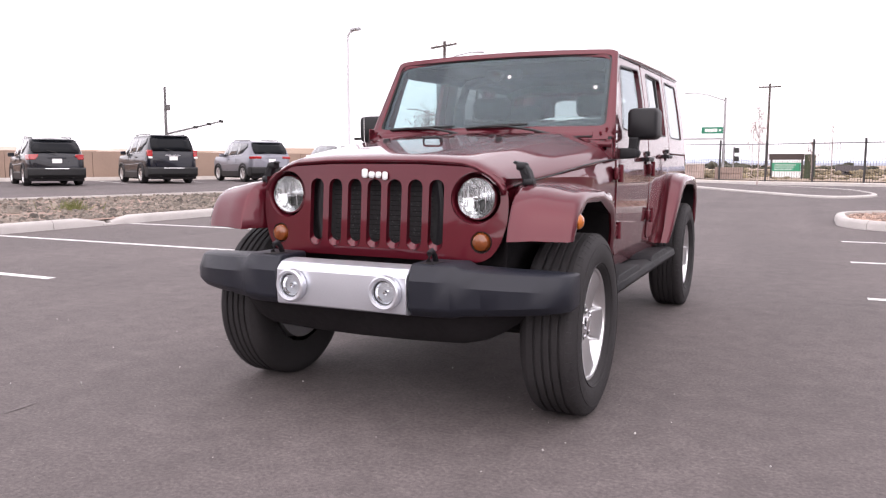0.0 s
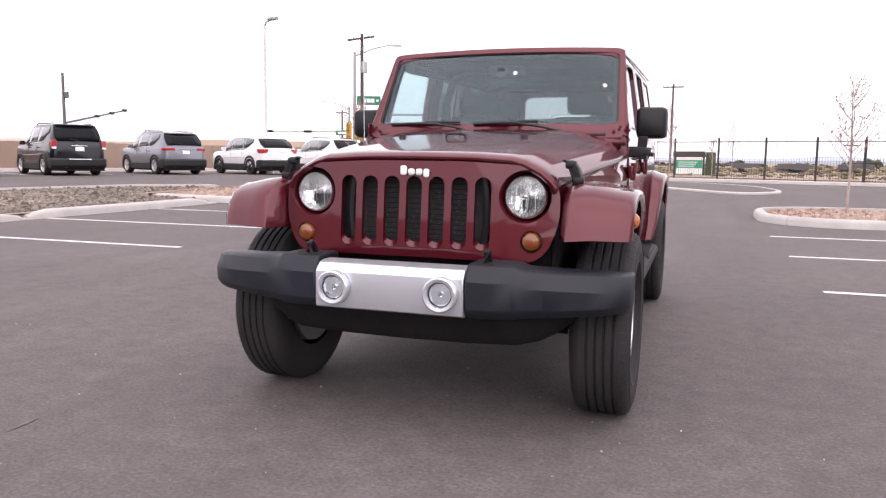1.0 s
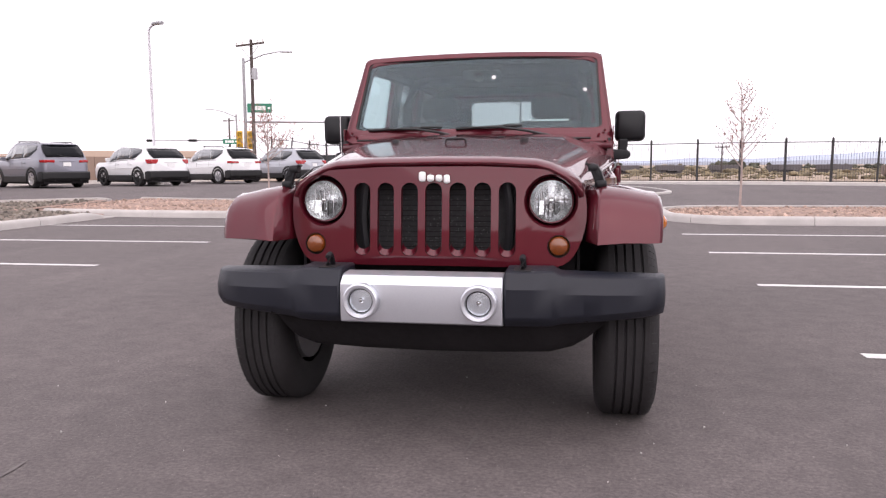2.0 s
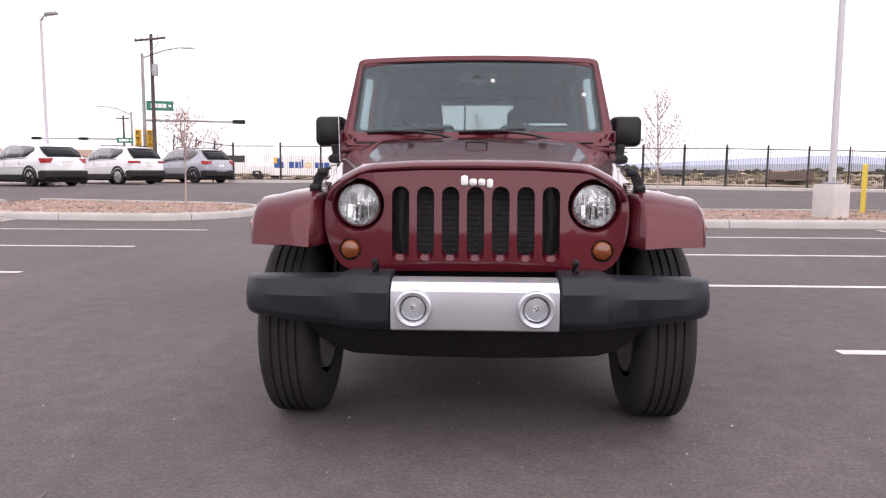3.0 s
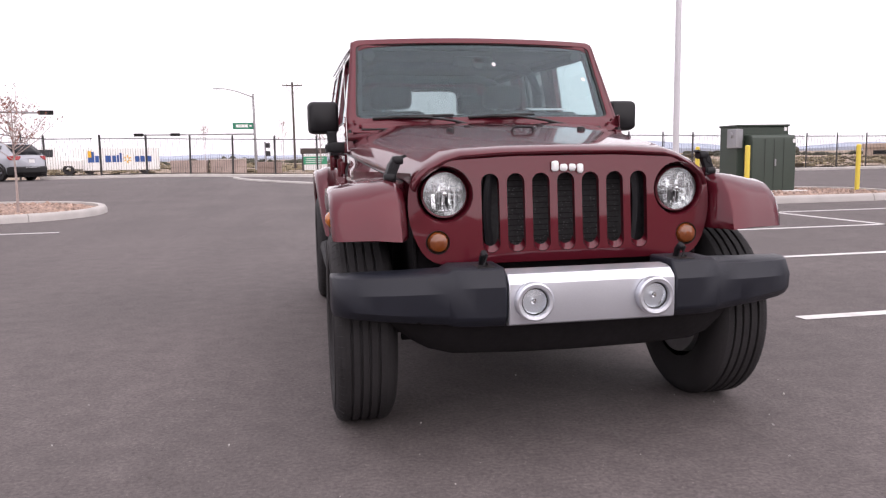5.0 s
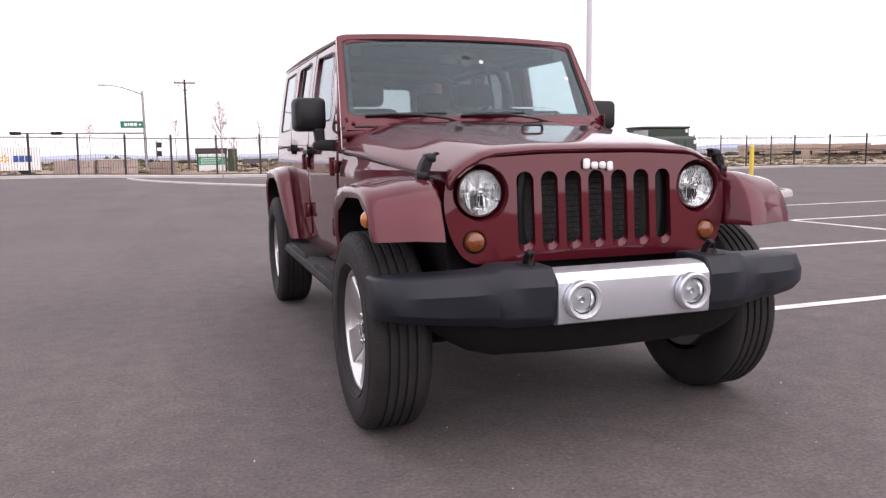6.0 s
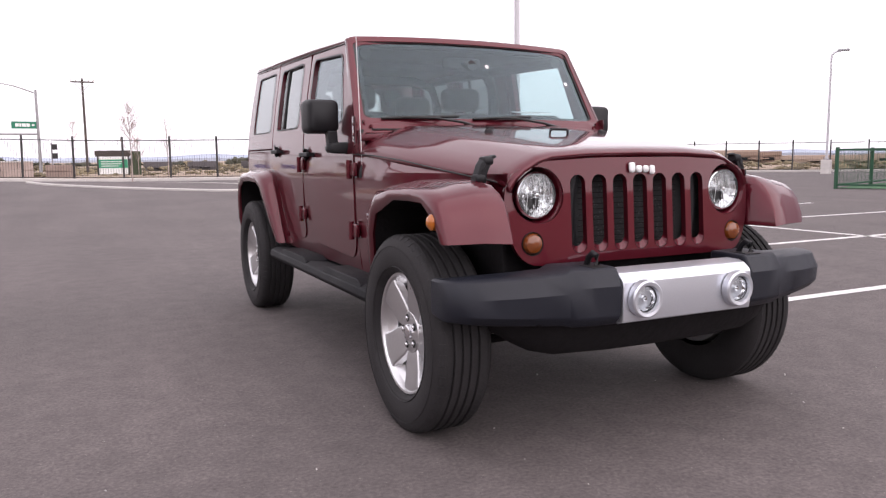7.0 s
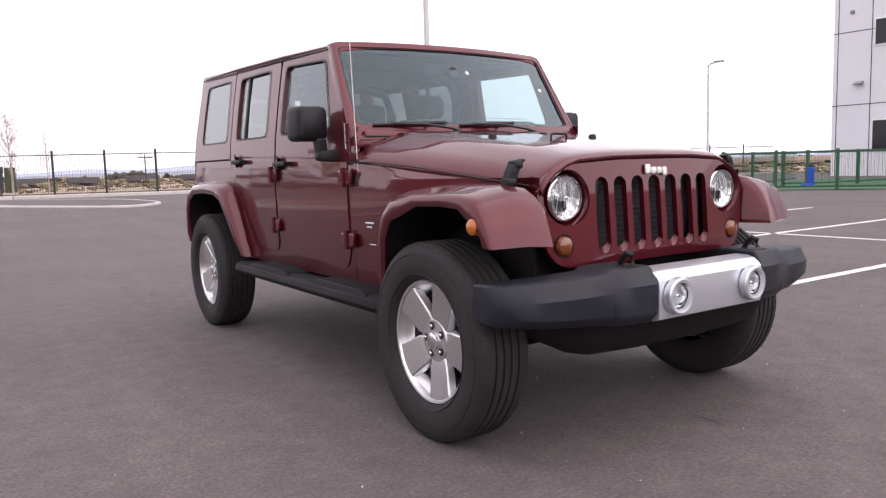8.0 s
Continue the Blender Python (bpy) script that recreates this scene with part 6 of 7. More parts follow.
def signal_pole(at, turn, h, lamp_reach, mast_z, mast, heads, sign=None, label="galvanised traffic signal pole with mast arm", housing=DARK_TRIM, wide=True, rise=0.0, steel=GALV):
    """The mast points along +x of the pole's own frame (or -x where mast is negative)."""
    root = thing("traffic_signal", label, "traffic signal", "", (at[0], at[1], gz(*at)), turn)
    part("pole", tube([(0, 0, -0.2), (0, 0, h)], [0.12, 0.08], 12), steel, root)
    s = 1 if lamp_reach > 0 else -1
    if lamp_reach:
        part("lamp_arm", tube([(0, 0, h - 0.25), (lamp_reach * 0.5, 0, h + 0.22), (lamp_reach * 0.85, 0, h + 0.40), (lamp_reach, 0, h + 0.40)], [0.05, 0.04, 0.035, 0.03], 8), steel, root)
        part("lamp_head", rings([[(lamp_reach + s * x, y * w, z) for y, z in ((-1, h + 0.36), (-0.7, h + 0.45), (0.7, h + 0.45), (1, h + 0.36))] for x, w in ((-0.2, 0.06), (0.1, 0.14), (0.5, 0.10))]), steel, root, bevel=0.01)
    if mast:
        part("mast_arm", tube([(0, 0, mast_z), (mast, 0, mast_z + rise)], [0.075, 0.05], 10), steel, root)
    for x in heads:
        signal_head(root, (x, -0.1, mast_z + rise * x / mast), housing, wide)
    if sign:
        street_sign(root, sign[:3], sign[3], sign[4])
    return root


near = signal_pole((-18.66, 38.5), 20, 7.0, 2.3, 3.35, 5.3, (5.1,), (0.14, -0.15, 4.15, 1.42, 0.54), label="traffic signal pole with street lamp, sign and mast arm")
signal_head(near, (-0.33, -0.2, 2.3), SIGNAL_YELLOW)
signal_head(near, (0.28, -0.2, 2.3), SIGNAL_YELLOW)
signal_pole((-4.3, 60.5), 4, 6.1, -2.6, 2.9, -8.9, (-8.8, -6.1), (-1.7, -0.15, 3.55, 1.6, 0.52), label="traffic signal pole with two signal heads and a sign")
DARK_STEEL = mat("weathered_steel", (0.10, 0.10, 0.105), 0.6, 0.3, 0.15, 3, 50)
slanted = signal_pole((-37.8, 35.5), 45, 5.9, 0.0, 2.75, 3.7, (), None, label="traffic signal pole with a slanted mast arm", wide=True, rise=0.95, steel=DARK_STEEL)
for x in (1.9, 2.8, 3.6):
    part("signal_head", box(x - 0.16, x + 0.16, -0.26, -0.02, 2.75 + 0.95 * x / 3.7 - 0.09, 2.75 + 0.95 * x / 3.7 + 0.09), DARK_TRIM, slanted, "traffic signal housing seen from behind", bevel=0.03)
part("control_box", box(0.05, 0.32, -0.2, 0.2, 4.35, 4.72), DARK_STEEL, slanted, bevel=0.03)
signal_pole((-29.4, 60.0), 15, 5.4, -2.2, 3.1, -7.5, (-7.4, -3.8), (-1.2, -0.2, 3.0, 1.3, 0.45), label="far traffic signal pole with street lamp")
ped = thing("pedestrian_signal", "black pedestrian signal on a short post", "traffic signal", at=(-3.5, 60.1, gz(-3.5, 60.1)), size=1.2)
part("post", tube([(0, 0, -0.1), (0, 0, 1.9)], 0.05, 8), GALV, ped)
for z in (1.65, 1.1):
    part("signal_head", box(0.02, 0.32, -0.16, 0.12, z - 0.17, z + 0.17), DARK_TRIM, ped, bevel=0.03)


# ---- bollards, transformer, island things ----
def bollard(at):
    z = gz(*at) + 0.08
    root = thing("bollard", "yellow painted steel bollard in gravel", "bollard", "yellow bollards", (*at, z), size=0.94)
    part("pipe", tube([(0, 0, -0.2), (0, 0, 1.14)], 0.056, 16), BOLLARD_YELLOW, root)
    part("cap", lathe([(1.14, 0.058), (1.165, 0.05), (1.175, 0.028), (1.18, 0.0)], (0, 0, 0), "z", 16), BOLLARD_YELLOW, root)
    part("footing", lathe([(-0.1, 0.15), (0.015, 0.15), (0.02, 0.05)], (0, 0, 0), "z", 16), CONCRETE, root)


bollard((8.46, 13.7))
bollard((8.37, 11.5))
bollard((11.95, 12.6))
tz = gz(9, 12.6) + 0.09
box_t = thing("pad_transformer", "dark green pad-mounted electrical transformer on a concrete pad", "transformer", at=(9.12, 12.75, tz))
box_t.scale = (0.575, 0.62, 0.885)
part("pad", box(-0.25, 2.6, -0.35, 2.0, -0.3, 0.06), PALE_CONCRETE, box_t, bevel=0.02)
part("tank", box(0.0, 2.3, 0.55, 1.75, 0.06, 1.74), BOX_GREEN, box_t, bevel=0.03)
part("tank_lid", box(-0.03, 2.33, 0.50, 1.80, 1.74, 1.79), BOX_GREEN, box_t, bevel=0.015)
part("cabinet", rings([[(x, y, z) for y, z in ((0.55, 0.06), (0.0, 0.06), (0.0, 1.30), (0.04, 1.44), (0.12, 1.50), (0.55, 1.53))] for x in (0.30, 2.25)]), BOX_GREEN, box_t, bevel=0.03)
for x in (0.86, 1.27, 1.70):
    part("door_seam", box(x - 0.008, x + 0.008, -0.008, 0.002, 0.10, 1.40), DARK_TRIM, box_t)
part("latch", box(1.30, 1.36, -0.03, 0.0, 0.70, 0.88), GALV, box_t, bevel=0.005)
meter = part("meter_box", box(-0.16, 0.16, 0.42, 1.02, 1.18, 1.68), GALV, box_t, "grey meter box", bevel=0.02)
part("meter", lathe([(-0.22, 0.0), (-0.22, 0.07), (-0.10, 0.09)], (0.0, 0.70, 1.52), "x", 14), GALV, meter)
for x, z in ((2.10, 1.62), (2.10, 1.30)):
    part("label_plate", box(x, x + 0.12, 0.53 if z > 1.5 else -0.006, 0.548 if z > 1.5 else 0.0, z, z + 0.10), WHITE, box_t)


def young_tree(at, h, seed, lift=0.09, leaves=150, spread=1.0):
    """A thin young tree, nearly bare, with a few rusty leaves."""
    rnd = random.Random(seed)
    root = thing("young_tree", "thin young tree with few rusty leaves", "tree", "young trees", (*at, gz(*at) + lift), size=0.94)
    bm = bmesh.new()
    tips = []
    top = Vector((rnd.uniform(-0.1, 0.1), rnd.uniform(-0.1, 0.1), h))
    tube([(0, 0, -0.1), (0.02, 0, h * 0.3), (0.0, 0.03, h * 0.6), top], [0.030, 0.022, 0.016, 0.004], 7, bm)
    part("trunk", bm, BARK, root)
    bm = bmesh.new()
    for k in range(20):
        z = h * rnd.uniform(0.34, 0.92)
        a = k * 2.4 + rnd.uniform(-0.4, 0.4)
        ln = ((h - z) * rnd.uniform(0.35, 0.6) + 0.12) * spread
        p0 = Vector((0.0, 0.0, z))
        d = Vector((math.cos(a) * 0.75 * spread, math.sin(a) * 0.75 * spread, 0.85)).normalized()
        p1 = p0 + d * ln * 0.5 + Vector((0, 0, -0.02))
        p2 = p0 + d * ln + Vector((rnd.uniform(-0.08, 0.08), rnd.uniform(-0.08, 0.08), 0.08))
        tube([p0, p1, p2], [0.011, 0.008, 0.003], 5, bm)
        tips += [p1, p2, (p1 + p2) / 2]
        for j in range(6):
            q0 = p0 + (p2 - p0) * rnd.uniform(0.35, 0.95)
            q1 = q0 + Vector((rnd.uniform(-1, 1), rnd.uniform(-1, 1), rnd.uniform(0.2, 1.1))).normalized() * rnd.uniform(0.12, 0.32)
            tube([q0, q1], [0.005, 0.002], 4, bm)
            tips.append(q1)
    part("branch_crown", bm, BARK, root, "bare thin branches")
    bm = bmesh.new()
    for k in range(leaves * 2):
        p = rnd.choice(tips) + Vector((rnd.gauss(0, 0.05), rnd.gauss(0, 0.05), rnd.gauss(0, 0.05)))
        m = Matrix.Translation(p) @ Euler((rnd.random() * 6, rnd.random() * 6, rnd.random() * 6)).to_matrix().to_4x4() @ Matrix.Scale(rnd.uniform(0.014, 0.028), 4)
        vs = [bm.verts.new(m @ Vector(q)) for q in ((-1, 0, 0), (-0.3, 0.5, 0.15), (0.6, 0.4, 0.1), (1.1, 0, -0.1), (0.5, -0.45, 0.1), (-0.4, -0.5, 0.15))]
        bm.faces.new(vs)
    part("foliage", bm, RED_LEAF, root, "sparse rusty leaves", smooth=0)
    return root


young_tree((3.83, 13.1), 2.8, 3, 0.1)
young_tree((-6.29, 12.7), 2.3, 5, 0.1, 260, 1.45)
young_tree((-0.05, 28.5), 3.35, 7, 0.05, 220, 0.8)
young_tree((-16.13, 43), 3.3, 9, 0.0, 160)
young_tree((-18.89, 44.38), 3.0, 11, 0.0, 160)
young_tree((-7.85, 56.8), 3.8, 13, 0.0, 120)
young_tree((-2.06, 58.64), 4.2, 15, 0.0, 160)
young_tree((1.95, 54.0), 2.6, 17, 0.0, 120)
young_tree((2.91, 44.38), 3.6, 21, 0.0, 60)
tuft = bmesh.new()
rnd = random.Random(4)
for k in range(160):
    a, r = rnd.random() * 6.28, abs(rnd.gauss(0, 0.22))
    p = Vector((r * math.cos(a), r * math.sin(a), 0))
    q = p + Vector((rnd.gauss(0, 0.08), rnd.gauss(0, 0.08), rnd.uniform(0.08, 0.24)))
    tube([p, q], [0.007, 0.002], 3, tuft)
tb = tagged(part("grass_tuft", tuft, mat("dry_grass", (0.14, 0.15, 0.05), 0.9, 0, 0.4)), "small dry grass tuft among river rocks", "grass", kind="stuff")
tb.location = (-11.62, 7.3, gz(-11.62, 7.3) + 0.12)

# ---- beyond the fence ----
wall = thing("boundary_wall", "low tan earth-coloured wall behind the parked cars", "wall", kind="structure")
pts = [(-42.35, -11.28), (-28.74, 17.61), (-19.72, 36.19)]
for a, b in zip(pts, pts[1:]):
    a, b = Vector(a), Vector(b)
    n = int((b - a).length / 3.2)
    d = (b - a).normalized()
    o = Vector((-d.y, d.x)) * 0.15
    for k in range(n):
        p, q = a + (b - a) * k / n + d * 0.01, a + (b - a) * (k + 1) / n - d * 0.01
        z, h = gz(*p), 1.28
        part("wall_panel", rings([[(p.x + o.x * s, p.y + o.y * s, z - 0.3), (q.x + o.x * s, q.y + o.y * s, gz(*q) - 0.3), (q.x + o.x * s, q.y + o.y * s, gz(*q) + h), (p.x + o.x * s, p.y + o.y * s, z + h)] for s in (-1, 1)]), WALL_TAN, wall)
kerb("kerb_car_row", [(-41.8, -11.65), (-27.91, 17.42), (-18.98, 35.82)][::-1], "pale concrete kerb behind the far parking row", closed=False, material=PALE_CONCRETE, h=0.14, w=0.5)

# pale earth rise beyond the wall
secs = []
for k in range(91):
    a, lump = radians(-100 + 0.8 * k), noise.noise((k * 0.21, 6.3, 0)) + 0.5 * noise.noise((k * 0.9, 2.2, 0))
    rim = 1.95 + 0.45 * lump - 0.9 * smoothstep((k - 70) / 20)
    secs.append([(r * math.sin(a), 1 + r * math.cos(a), z) for r, z in ((44, 0.2), (47 + 2 * lump, rim * 0.7), (51, rim), (58, rim + 0.12 * lump), (75, 0.2))])
tagged(part("embankment", rings(secs, closed=False), mat("pale_earth", (0.44, 0.34, 0.285), 0.95, 0, 0.25, 0.6, 8, 0.5), smooth=60), "pale bare earth rise beyond the boundary wall", "embankment", kind="structure")

trailer = thing("box_trailer", "white box trailer with blue and yellow banner shapes", "trailer", at=(-11.85, 46.2, gz(-11.85, 46.2)), turn=8, size=0.97)
part("box", box(-2.5, 2.5, 0.0, 2.2, 0.22, 1.62), WHITE, trailer, bevel=0.03)
part("banner", box(-2.45, 2.45, -0.02, 0.0, 0.26, 1.58), WHITE, trailer)
for x0, x1, z0, z1 in ((-1.55, -1.20, 0.72, 1.30), (-1.15, -0.95, 0.72, 1.08), (-0.60, -0.28, 0.72, 1.08), (-0.22, 0.0, 0.72, 1.08), (0.04, 0.16, 0.72, 1.10), (0.20, 0.32, 0.72, 1.22), (1.05, 1.30, 0.72, 1.04), (1.34, 1.60, 0.72, 1.04), (1.64, 1.98, 0.72, 1.04)):
    part("banner_shape", box(x0 * 1.05, x1 * 1.05, -0.035, -0.022, 0.74, 0.74 + (z1 - z0) * 1.15), BLUE_INK, trailer)
for k in range(6):
    a = k * math.pi / 3
    bm = box(-0.035, 0.035, -0.035, -0.022, 0.09, 0.24)
    bm.transform(Matrix.Translation((0.66, 0, 0.92)) @ Matrix.Rotation(a, 4, "Y"))
    part("spark_shape", bm, YELLOW_INK, trailer)
part("spark_shape", box(-1.62, -1.42, -0.045, -0.036, 1.05, 1.45), YELLOW_INK, trailer)
for x in (-1.6, 1.6):
    part("wheel", lathe([(-0.12, 0.1), (-0.12, 0.34), (0.12, 0.34), (0.12, 0.1)], (x, 0.2, 0.34), "y", 18), RUBBER, trailer)
van = thing("parked_van", "pale van parked beyond the fence", "van", at=(-15.67, 45.76, gz(-15.67, 45.76)), turn=100, size=0.94)
part("body", rings([[(x, y, z) for x, z in ((-0.9, 0.35), (-0.95, 0.9), (-0.78, h), (0.78, h), (0.95, 0.9), (0.9, 0.35))] for y, h in ((-2.1, 0.95), (-1.9, 1.05), (-1.2, 1.15), (-0.6, 1.75), (1.9, 1.8), (2.1, 1.2))]), WHITE, van, bevel=0.04)
part("windows", rings([[(x, y, z) for x, z in ((-0.93, 1.15), (-0.83, 1.6), (0.83, 1.6), (0.93, 1.15))] for y in (-0.5, 1.5)]), WINDOW_DARK, van)
for y in (-1.3, 1.3):
    for s in (-1, 1):
        part("wheel", lathe([(-s * 0.2, 0.15), (-s * 0.2, 0.34), (s * 0.02, 0.33), (s * 0.02, 0.15)], (s * 0.9, y, 0.34), "x", 16), RUBBER, van)

rnd = random.Random(12)
x = -8.9
while x < -1.9:
    w, h = rnd.uniform(1.6, 3.2), rnd.uniform(0.80, 1.0)
    y = 45.8 + rnd.uniform(-1.5, 3)
    st = thing("stone_pallet", "tan stacked stone blocks on the ground beyond the fence", "stone stack", "stone stacks", (x, y, gz(x, y) - 0.1), rnd.uniform(-8, 8), size=0.94)
    rows = 2
    tone = rnd.choice((CONCRETE_BLOCK, BROWN_BLOCK))
    if rnd.random() < 0.6:
        part("cover_sheet", box(-0.03, w + 0.03, -0.06, 1.02, h, h + 0.07), PALE_CONCRETE, st, "pale cover on the stack", bevel=0.02)
    for r in range(rows):
        cx = 0.0
        while cx < w - 0.1:
            bw = min(rnd.uniform(0.7, 1.4), w - cx)
            part("stone_block", box(cx + 0.005, cx + bw - 0.005, rnd.uniform(-0.04, 0.02), 1.0, r * h / rows + 0.003, (r + 1) * h / rows - 0.003), tone, st, bevel=0.02)
            cx += bw
    x += w + rnd.uniform(-0.1, 0.7)
board = thing("sign_board", "dark-framed notice board with a green and white panel", "sign", at=(0.32, 55.0, gz(0.32, 55.0)), turn=-6, size=1.25)
for s in (-0.72, 0.86):
    part("post", box(s - 0.05, s + 0.05, -0.05, 0.05, -0.2, 1.3), BLACK_STEEL, board)
part("header", box(-0.85, 0.95, -0.07, 0.07, 0.98, 1.32), mat("brown_header", (0.06, 0.045, 0.04), 0.8, 0, 0.15), board)
part("panel", box(-0.72, 0.84, -0.04, 0.0, 0.0, 0.96), WHITE, board)
part("panel_band", box(-0.68, 0.80, -0.055, -0.042, 0.35, 0.82), mat("sign_teal", (0.03, 0.30, 0.16), 0.5, 0, 0.1), board)
for k in range(3):
    part("lettering_bar", box(-0.55, 0.35 + 0.1 * k, -0.066, -0.056, 0.44 + 0.12 * k, 0.48 + 0.12 * k), WHITE, board)
part("shrub_screen", box(0.98, 1.5, -0.2, 0.3, -0.1, 1.28), mat("olive_cover", (0.05, 0.065, 0.035), 0.9, 0, 0.3), board, bevel=0.05)


def scrub(name, label, ring, count, size, seed, material, flat=0.6):
    """Low uneven clumps of brush scattered over an arc: (azimuth from, to in degrees from +y, distance from, to)."""
    rnd = random.Random(seed)
    base = bmesh.new()
    bmesh.ops.create_icosphere(base, subdivisions=1, radius=1)
    shape = [v.co.copy() for v in base.verts]
    faces = [[v.index for v in f.verts] for f in base.faces]
    base.free()
    verts, polys = [], []
    for k in range(count):
        a, d = radians(rnd.uniform(ring[0], ring[1])), rnd.uniform(ring[2], ring[3])
        x, y = d * math.sin(a), 1 + d * math.cos(a)
        s = size * rnd.lognormvariate(0, 0.45) * d / ring[2]
        for j in range(5):
            o = Vector((x + rnd.gauss(0, s * 0.8), y + rnd.gauss(0, s * 0.8), gz(x, y) - 0.06 + s * rnd.uniform(0.1, 0.6) * flat))
            n = len(verts)
            verts += [o + Vector((v.x * s * 0.6, v.y * s * 0.6, v.z * s * 0.5 * flat)) * rnd.uniform(0.55, 1.25) for v in shape]
            polys += [[n + i for i in f] for f in faces]
    me = bpy.data.meshes.new(name)
    me.from_pydata(verts, [], polys)
    me.materials.append(material)
    tagged(new(name, me), label, "shrubs", kind="stuff")


per_island(BRUSH, 0.5)
OLIVE = mat("olive_tree", (0.055, 0.055, 0.038), 0.95, 0, 0.4, 0.5, 10)
per_island(OLIVE, 0.4)
scrub("dry_brush", "low dry brush on the plain beyond the fence", (-60, 70, 48, 120), 2000, 0.19, 2, BRUSH)
scrub("far_trees", "far dark line of low trees", (-75, 80, 170, 260), 900, 0.62, 3, OLIVE, 0.8)
scrub("far_trees", "far dark line of low trees", (-80, -30, 75, 110), 120, 0.6, 6, OLIVE, 0.9)


def far_building(at, w, d, h, turn, material, label, windows=0):
    root = thing("far_building", label, "building", "far buildings", (*at, gz(*at) - 0.2), turn, size=0.94)
    part("wall", box(-w / 2, w / 2, -d / 2, d / 2, 0, h), material, root)
    part("parapet", box(-w / 2 - 0.15, w / 2 + 0.15, -d / 2 - 0.15, d / 2 + 0.15, h - 0.5, h + 0.1), material, root, bevel=0.05)
    part("canopy", box(-w * 0.2, w * 0.25, -d / 2 - 2.0, -d / 2 - 0.16, h * 0.45, h * 0.55), material, root)
    for k in range(windows):
        x = -w / 2 + (k + 0.5) * w / windows
        part("window", box(x - w / windows * 0.25, x + w / windows * 0.25, -d / 2 - 0.05, -d / 2 + 0.1, h * 0.35, h * 0.6), WINDOW_DARK, root)
    return root


far_building((74.03, 79.8), 9, 10, 2.0, -43, STUCCO, "tan flat-roofed building far beyond the fence", 2)
far_building((79.09, 75.2), 9, 10, 2.0, -46, STUCCO, "tan flat-roofed building far beyond the fence", 3)
far_building((80.93, 71.06), 6, 8, 1.75, -48, WALL_TAN, "brown flat-roofed building far beyond the fence", 2)
far_building((87.37, 64.16), 16, 9, 1.15, -53, STUCCO, "low tan building far beyond the fence", 4)
far_building((92.89, 54.96), 14, 9, 1.3, -58, STUCCO, "low tan building far beyond the fence", 3)
far_building((-38.67, 56.8), 16, 8, 2.4, 35, STUCCO, "tan flat-roofed building beyond the junction", 3)
far_building((-57.07, 47.6), 24, 10, 2.2, 50, STUCCO, "tan flat-roofed building beyond the junction", 4)
far_building((-80.99, 45.76), 20, 10, 2.2, 55, STUCCO, "tan flat-roofed building beyond the junction", 4)
for k, (x, y) in enumerate(((5.49, 78.88), (10.09, 80.72), (15.61, 79.8), (22.05, 82.56), (27.57, 84.4))):
    far_building((x, y), 2.4, 2.4, 1.0, 5 * k, mat("dark_unit", (0.10, 0.09, 0.095), 0.8, 0, 0.2), "small dark flat-roofed structure on the plain", 1)
far_building((20.67, 48.06), 2.6, 2.2, 0.95, -15, mat("brown_low_block", (0.16, 0.115, 0.095), 0.9, 0, 0.2), "low brown block building beyond the fence", 2)

# mountains on the horizon, their haze put into the pale blue colour
secs = []
rnd = random.Random(8)
for k in range(121):
    a = radians(-90 + 1.5 * k)
    h = 8 + 22 * max(0, noise.noise((k * 0.11, 3.1, 0))) + 10 * abs(noise.noise((k * 0.31, 1.7, 0)))
    if 12 < k * 1.5 - 90 < 34:
        h += 14 * math.sin(math.pi * (k * 1.5 - 102) / 22)
    r = 1900
    x, y = r * math.sin(a), r * math.cos(a)
    z = gz(x, y)
    secs.append([(x, y, z - 30), (x, y, z + h * 0.5), (x * 1.04, y * 1.04, z + h * 1.1), (x * 1.2, y * 1.2, z - 30)])
tagged(part("backdrop", rings(secs, closed=False), MOUNTAIN), "hills on the horizon, pale blue with painted haze", "mountain", kind="structure")

# ---- enclosure and building to the east ----
turf = bmesh.new()
quad = [(19.15, 13.15), (22.69, 7.03), (31.25, 6.2), (32.17, 17.7)]
vs = [turf.verts.new((x, y, 0.02)) for x, y in quad]
turf.faces.new(vs)
tagged(part("lawn", turf, TURF), "green artificial turf in a fenced enclosure", "lawn", kind="structure")


def green_panel(a, b, h=1.24):
    a, b = Vector(a), Vector(b)
    d = b - a
    root = thing("green_fence_panel", "green steel mesh fence panel round the turf", "fence", "green fence panels", (a.x, a.y, gz(*a)), math.degrees(math.atan2(d.y, d.x)))
    n = d.length
    part("post", box(-0.05, 0.05, -0.05, 0.05, -0.1, h + 0.04), FENCE_GREEN, root, bevel=0.01)
    for z in (0.12, h - 0.04):
        part("rail", box(0.05, n - 0.05, -0.025, 0.025, z - 0.03, z + 0.03), FENCE_GREEN, root)
    bm = bmesh.new()
    k = 0.1
    while k < n - 0.05:
        box(k - 0.0025, k + 0.0025, -0.003, 0.003, 0.12, h - 0.04, bm)
        k += 0.10
    part("mesh_wire", bm, FENCE_GREEN, root, smooth=0)
    return root


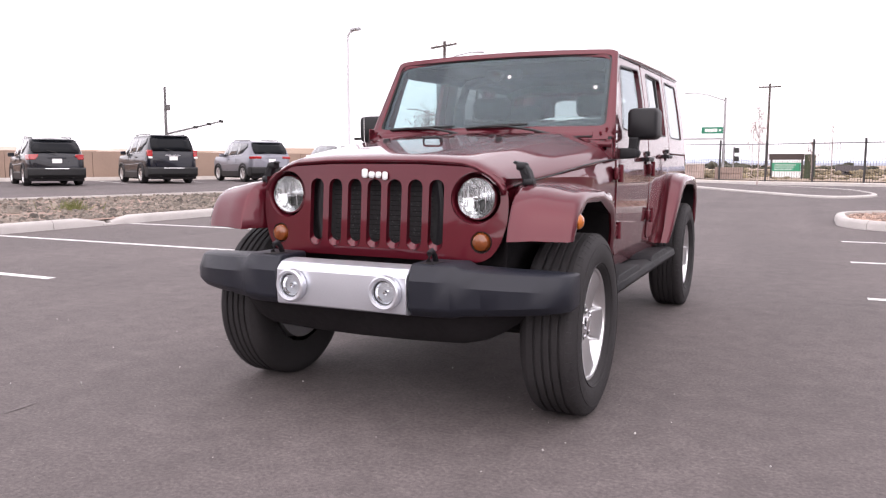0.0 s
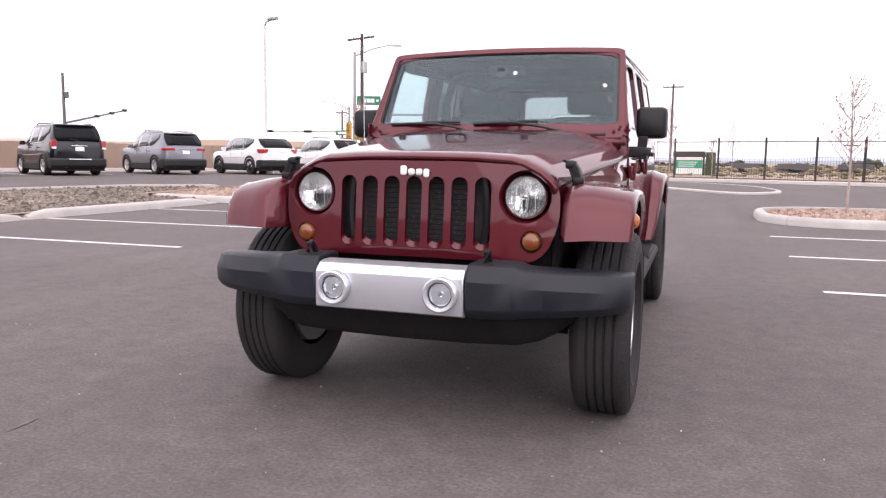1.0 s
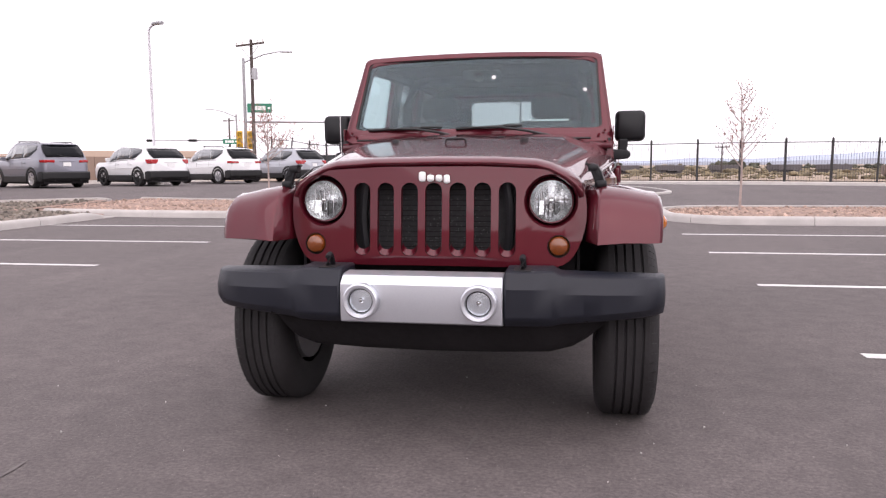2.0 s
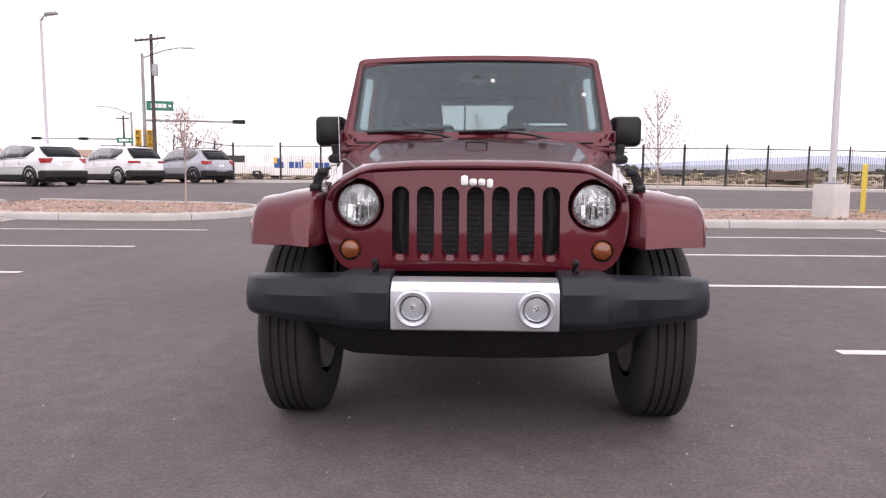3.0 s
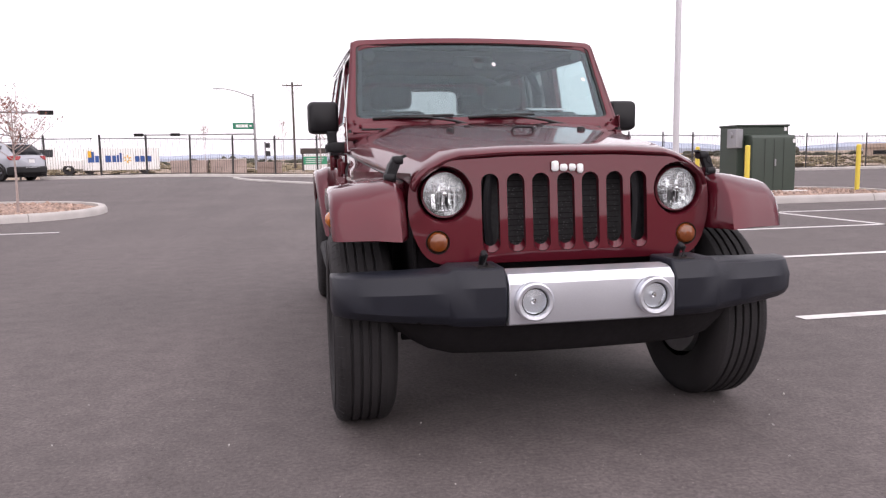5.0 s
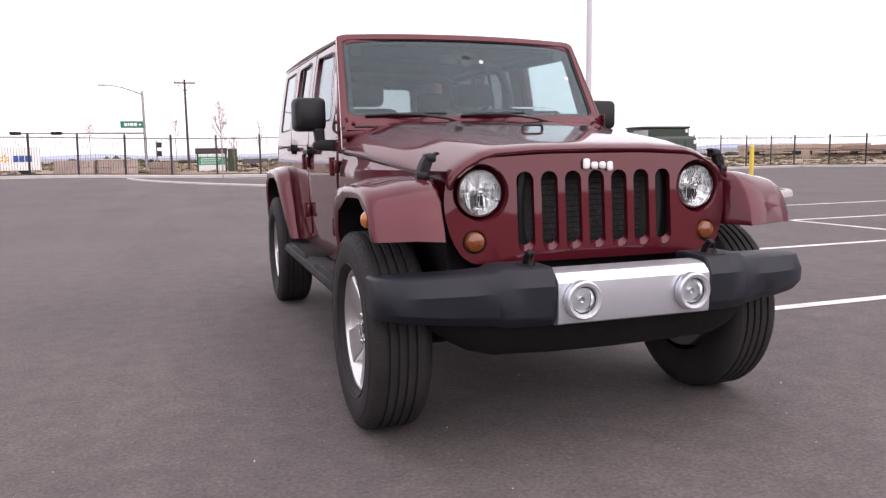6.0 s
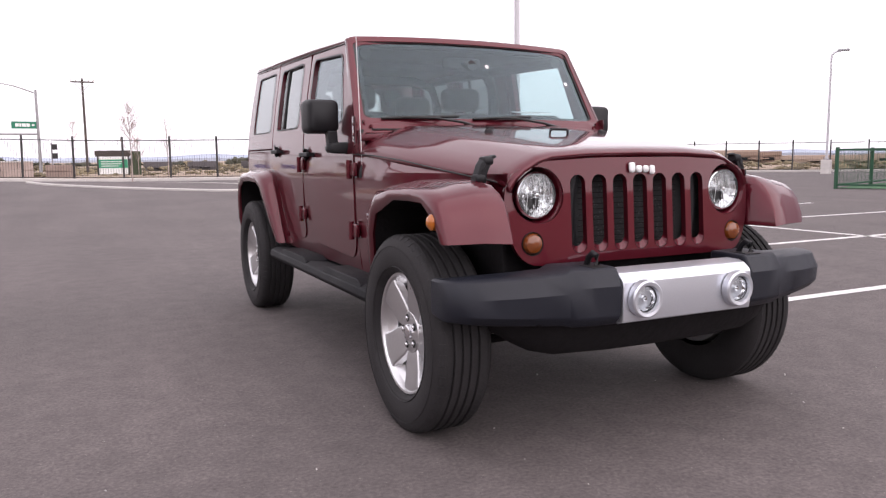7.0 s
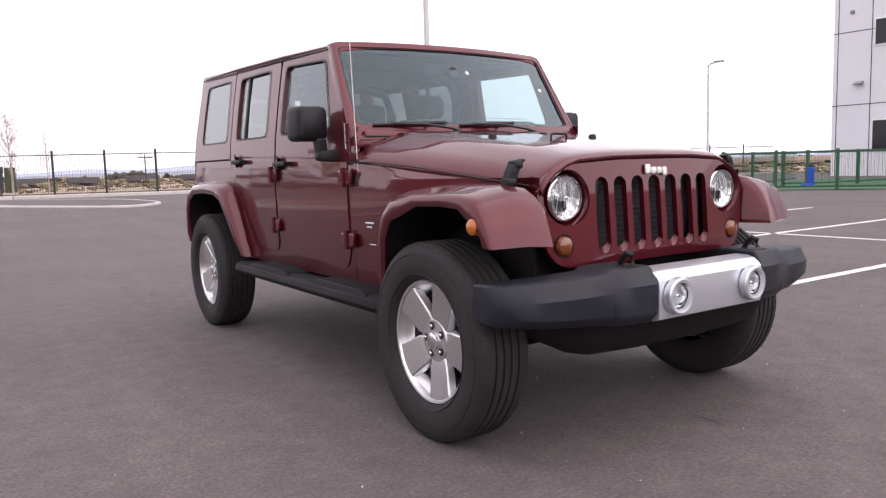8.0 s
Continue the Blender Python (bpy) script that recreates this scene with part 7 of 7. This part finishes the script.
for a, b in (((19.2, 13.1), (19.84, 11.63)), ((19.84, 11.63), (20.76, 10.16)), ((20.76, 10.16), (21.68, 8.68)), ((21.68, 8.68), (22.6, 7.21)), ((19.2, 13.1), (22.6, 14.3)), ((22.6, 14.3), (25.91, 15.49)), ((25.91, 15.49), (29.41, 16.69)), ((23.06, 13.38), (23.06, 12.46)), ((23.06, 12.46), (25.73, 12.09)), ((25.73, 12.09), (28.86, 11.81))):
    green_panel(a, b)
blue = thing("waste_station", "blue pet waste station standing on turf", "waste station", at=(22.45, 12.0, 0.02), turn=-60, size=0.94)
part("stand", box(-0.11, 0.13, -0.12, 0.12, 0.0, 0.72), BLUE, blue, bevel=0.03)
part("foot", box(-0.30, 0.15, -0.18, 0.18, 0.0, 0.12), BLUE, blue, bevel=0.03)
part("cap", box(-0.08, 0.12, -0.10, 0.10, 0.72, 0.80), DARK_TRIM, blue, bevel=0.02)
bld = thing("office_building", "tall pale grey panelled building with dark windows", "building", at=(36.95, 19.3, 0), size=0.94)
part("wall", box(0.0, 22, -32, 0, -0.2, 15.5), PANEL_GREY, bld)
part("parapet", box(-0.08, 22.1, -32.1, 0.08, 15.2, 15.7), PANEL_GREY, bld)
for z in (3.85, 7.75, 11.6):
    part("panel_joint", box(-0.012, 0.0, -31.9, 0.0, z - 0.02, z + 0.02), DARK_TRIM, bld)
for y in (-0.25, -2.05, -6.2, -10.4, -14.6):
    part("panel_joint", box(-0.012, 0.0, y - 0.02, y + 0.02, 0, 15.2), DARK_TRIM, bld)
for y in (-2.2, -6.4, -10.6):
    for z0, z1 in ((1.3, 3.0), (6.85, 8.25)):
        win = part("window", box(-0.06, 0.02, y - 3.7, y, z0, z1), WHITE, bld)
        for k in range(3):
            part("pane", box(-0.075, -0.055, y - 0.06 - 1.2 * (k + 1) + 0.06, y - 0.06 - 1.2 * k, z0 + 0.06, z1 - 0.06), WINDOW_DARK, win)
wl_ = part("wall_light", rings([[(x, y, z) for x, z in ((0, 4.95), (-0.32, 4.87), (-0.34, 4.95), (0, 5.1))] for y in (-1.70, -1.25)]), GALV, bld, "grey wall light", bevel=0.02)
part("camera_dome", lathe([(0.0, 0.12), (-0.12, 0.10), (-0.18, 0.0)], (0, -1.0, 8.8), "x", 12), GALV, bld)

# unseen plain walls, added to close the lot and shape the paint's reflections
tagged(part("wall_store", box(21, 110, -45.6, -44.9, -0.3, 5.0), STUCCO, bevel=0.02), "unseen taller plain tan stucco wall added for reflections", "wall", kind="structure")
tagged(part("wall_south", box(-34, 21, -45.5, -45, -0.3, 3.6), STUCCO, bevel=0.02), "unseen plain tan stucco wall added south of the lot for reflections", "wall", kind="structure")
tagged(part("wall_west", box(-34.5, -34, -45.5, 2, -0.3, 4.6), STUCCO, bevel=0.02), "unseen plain tan stucco wall added west of the lot for reflections", "wall", kind="structure")
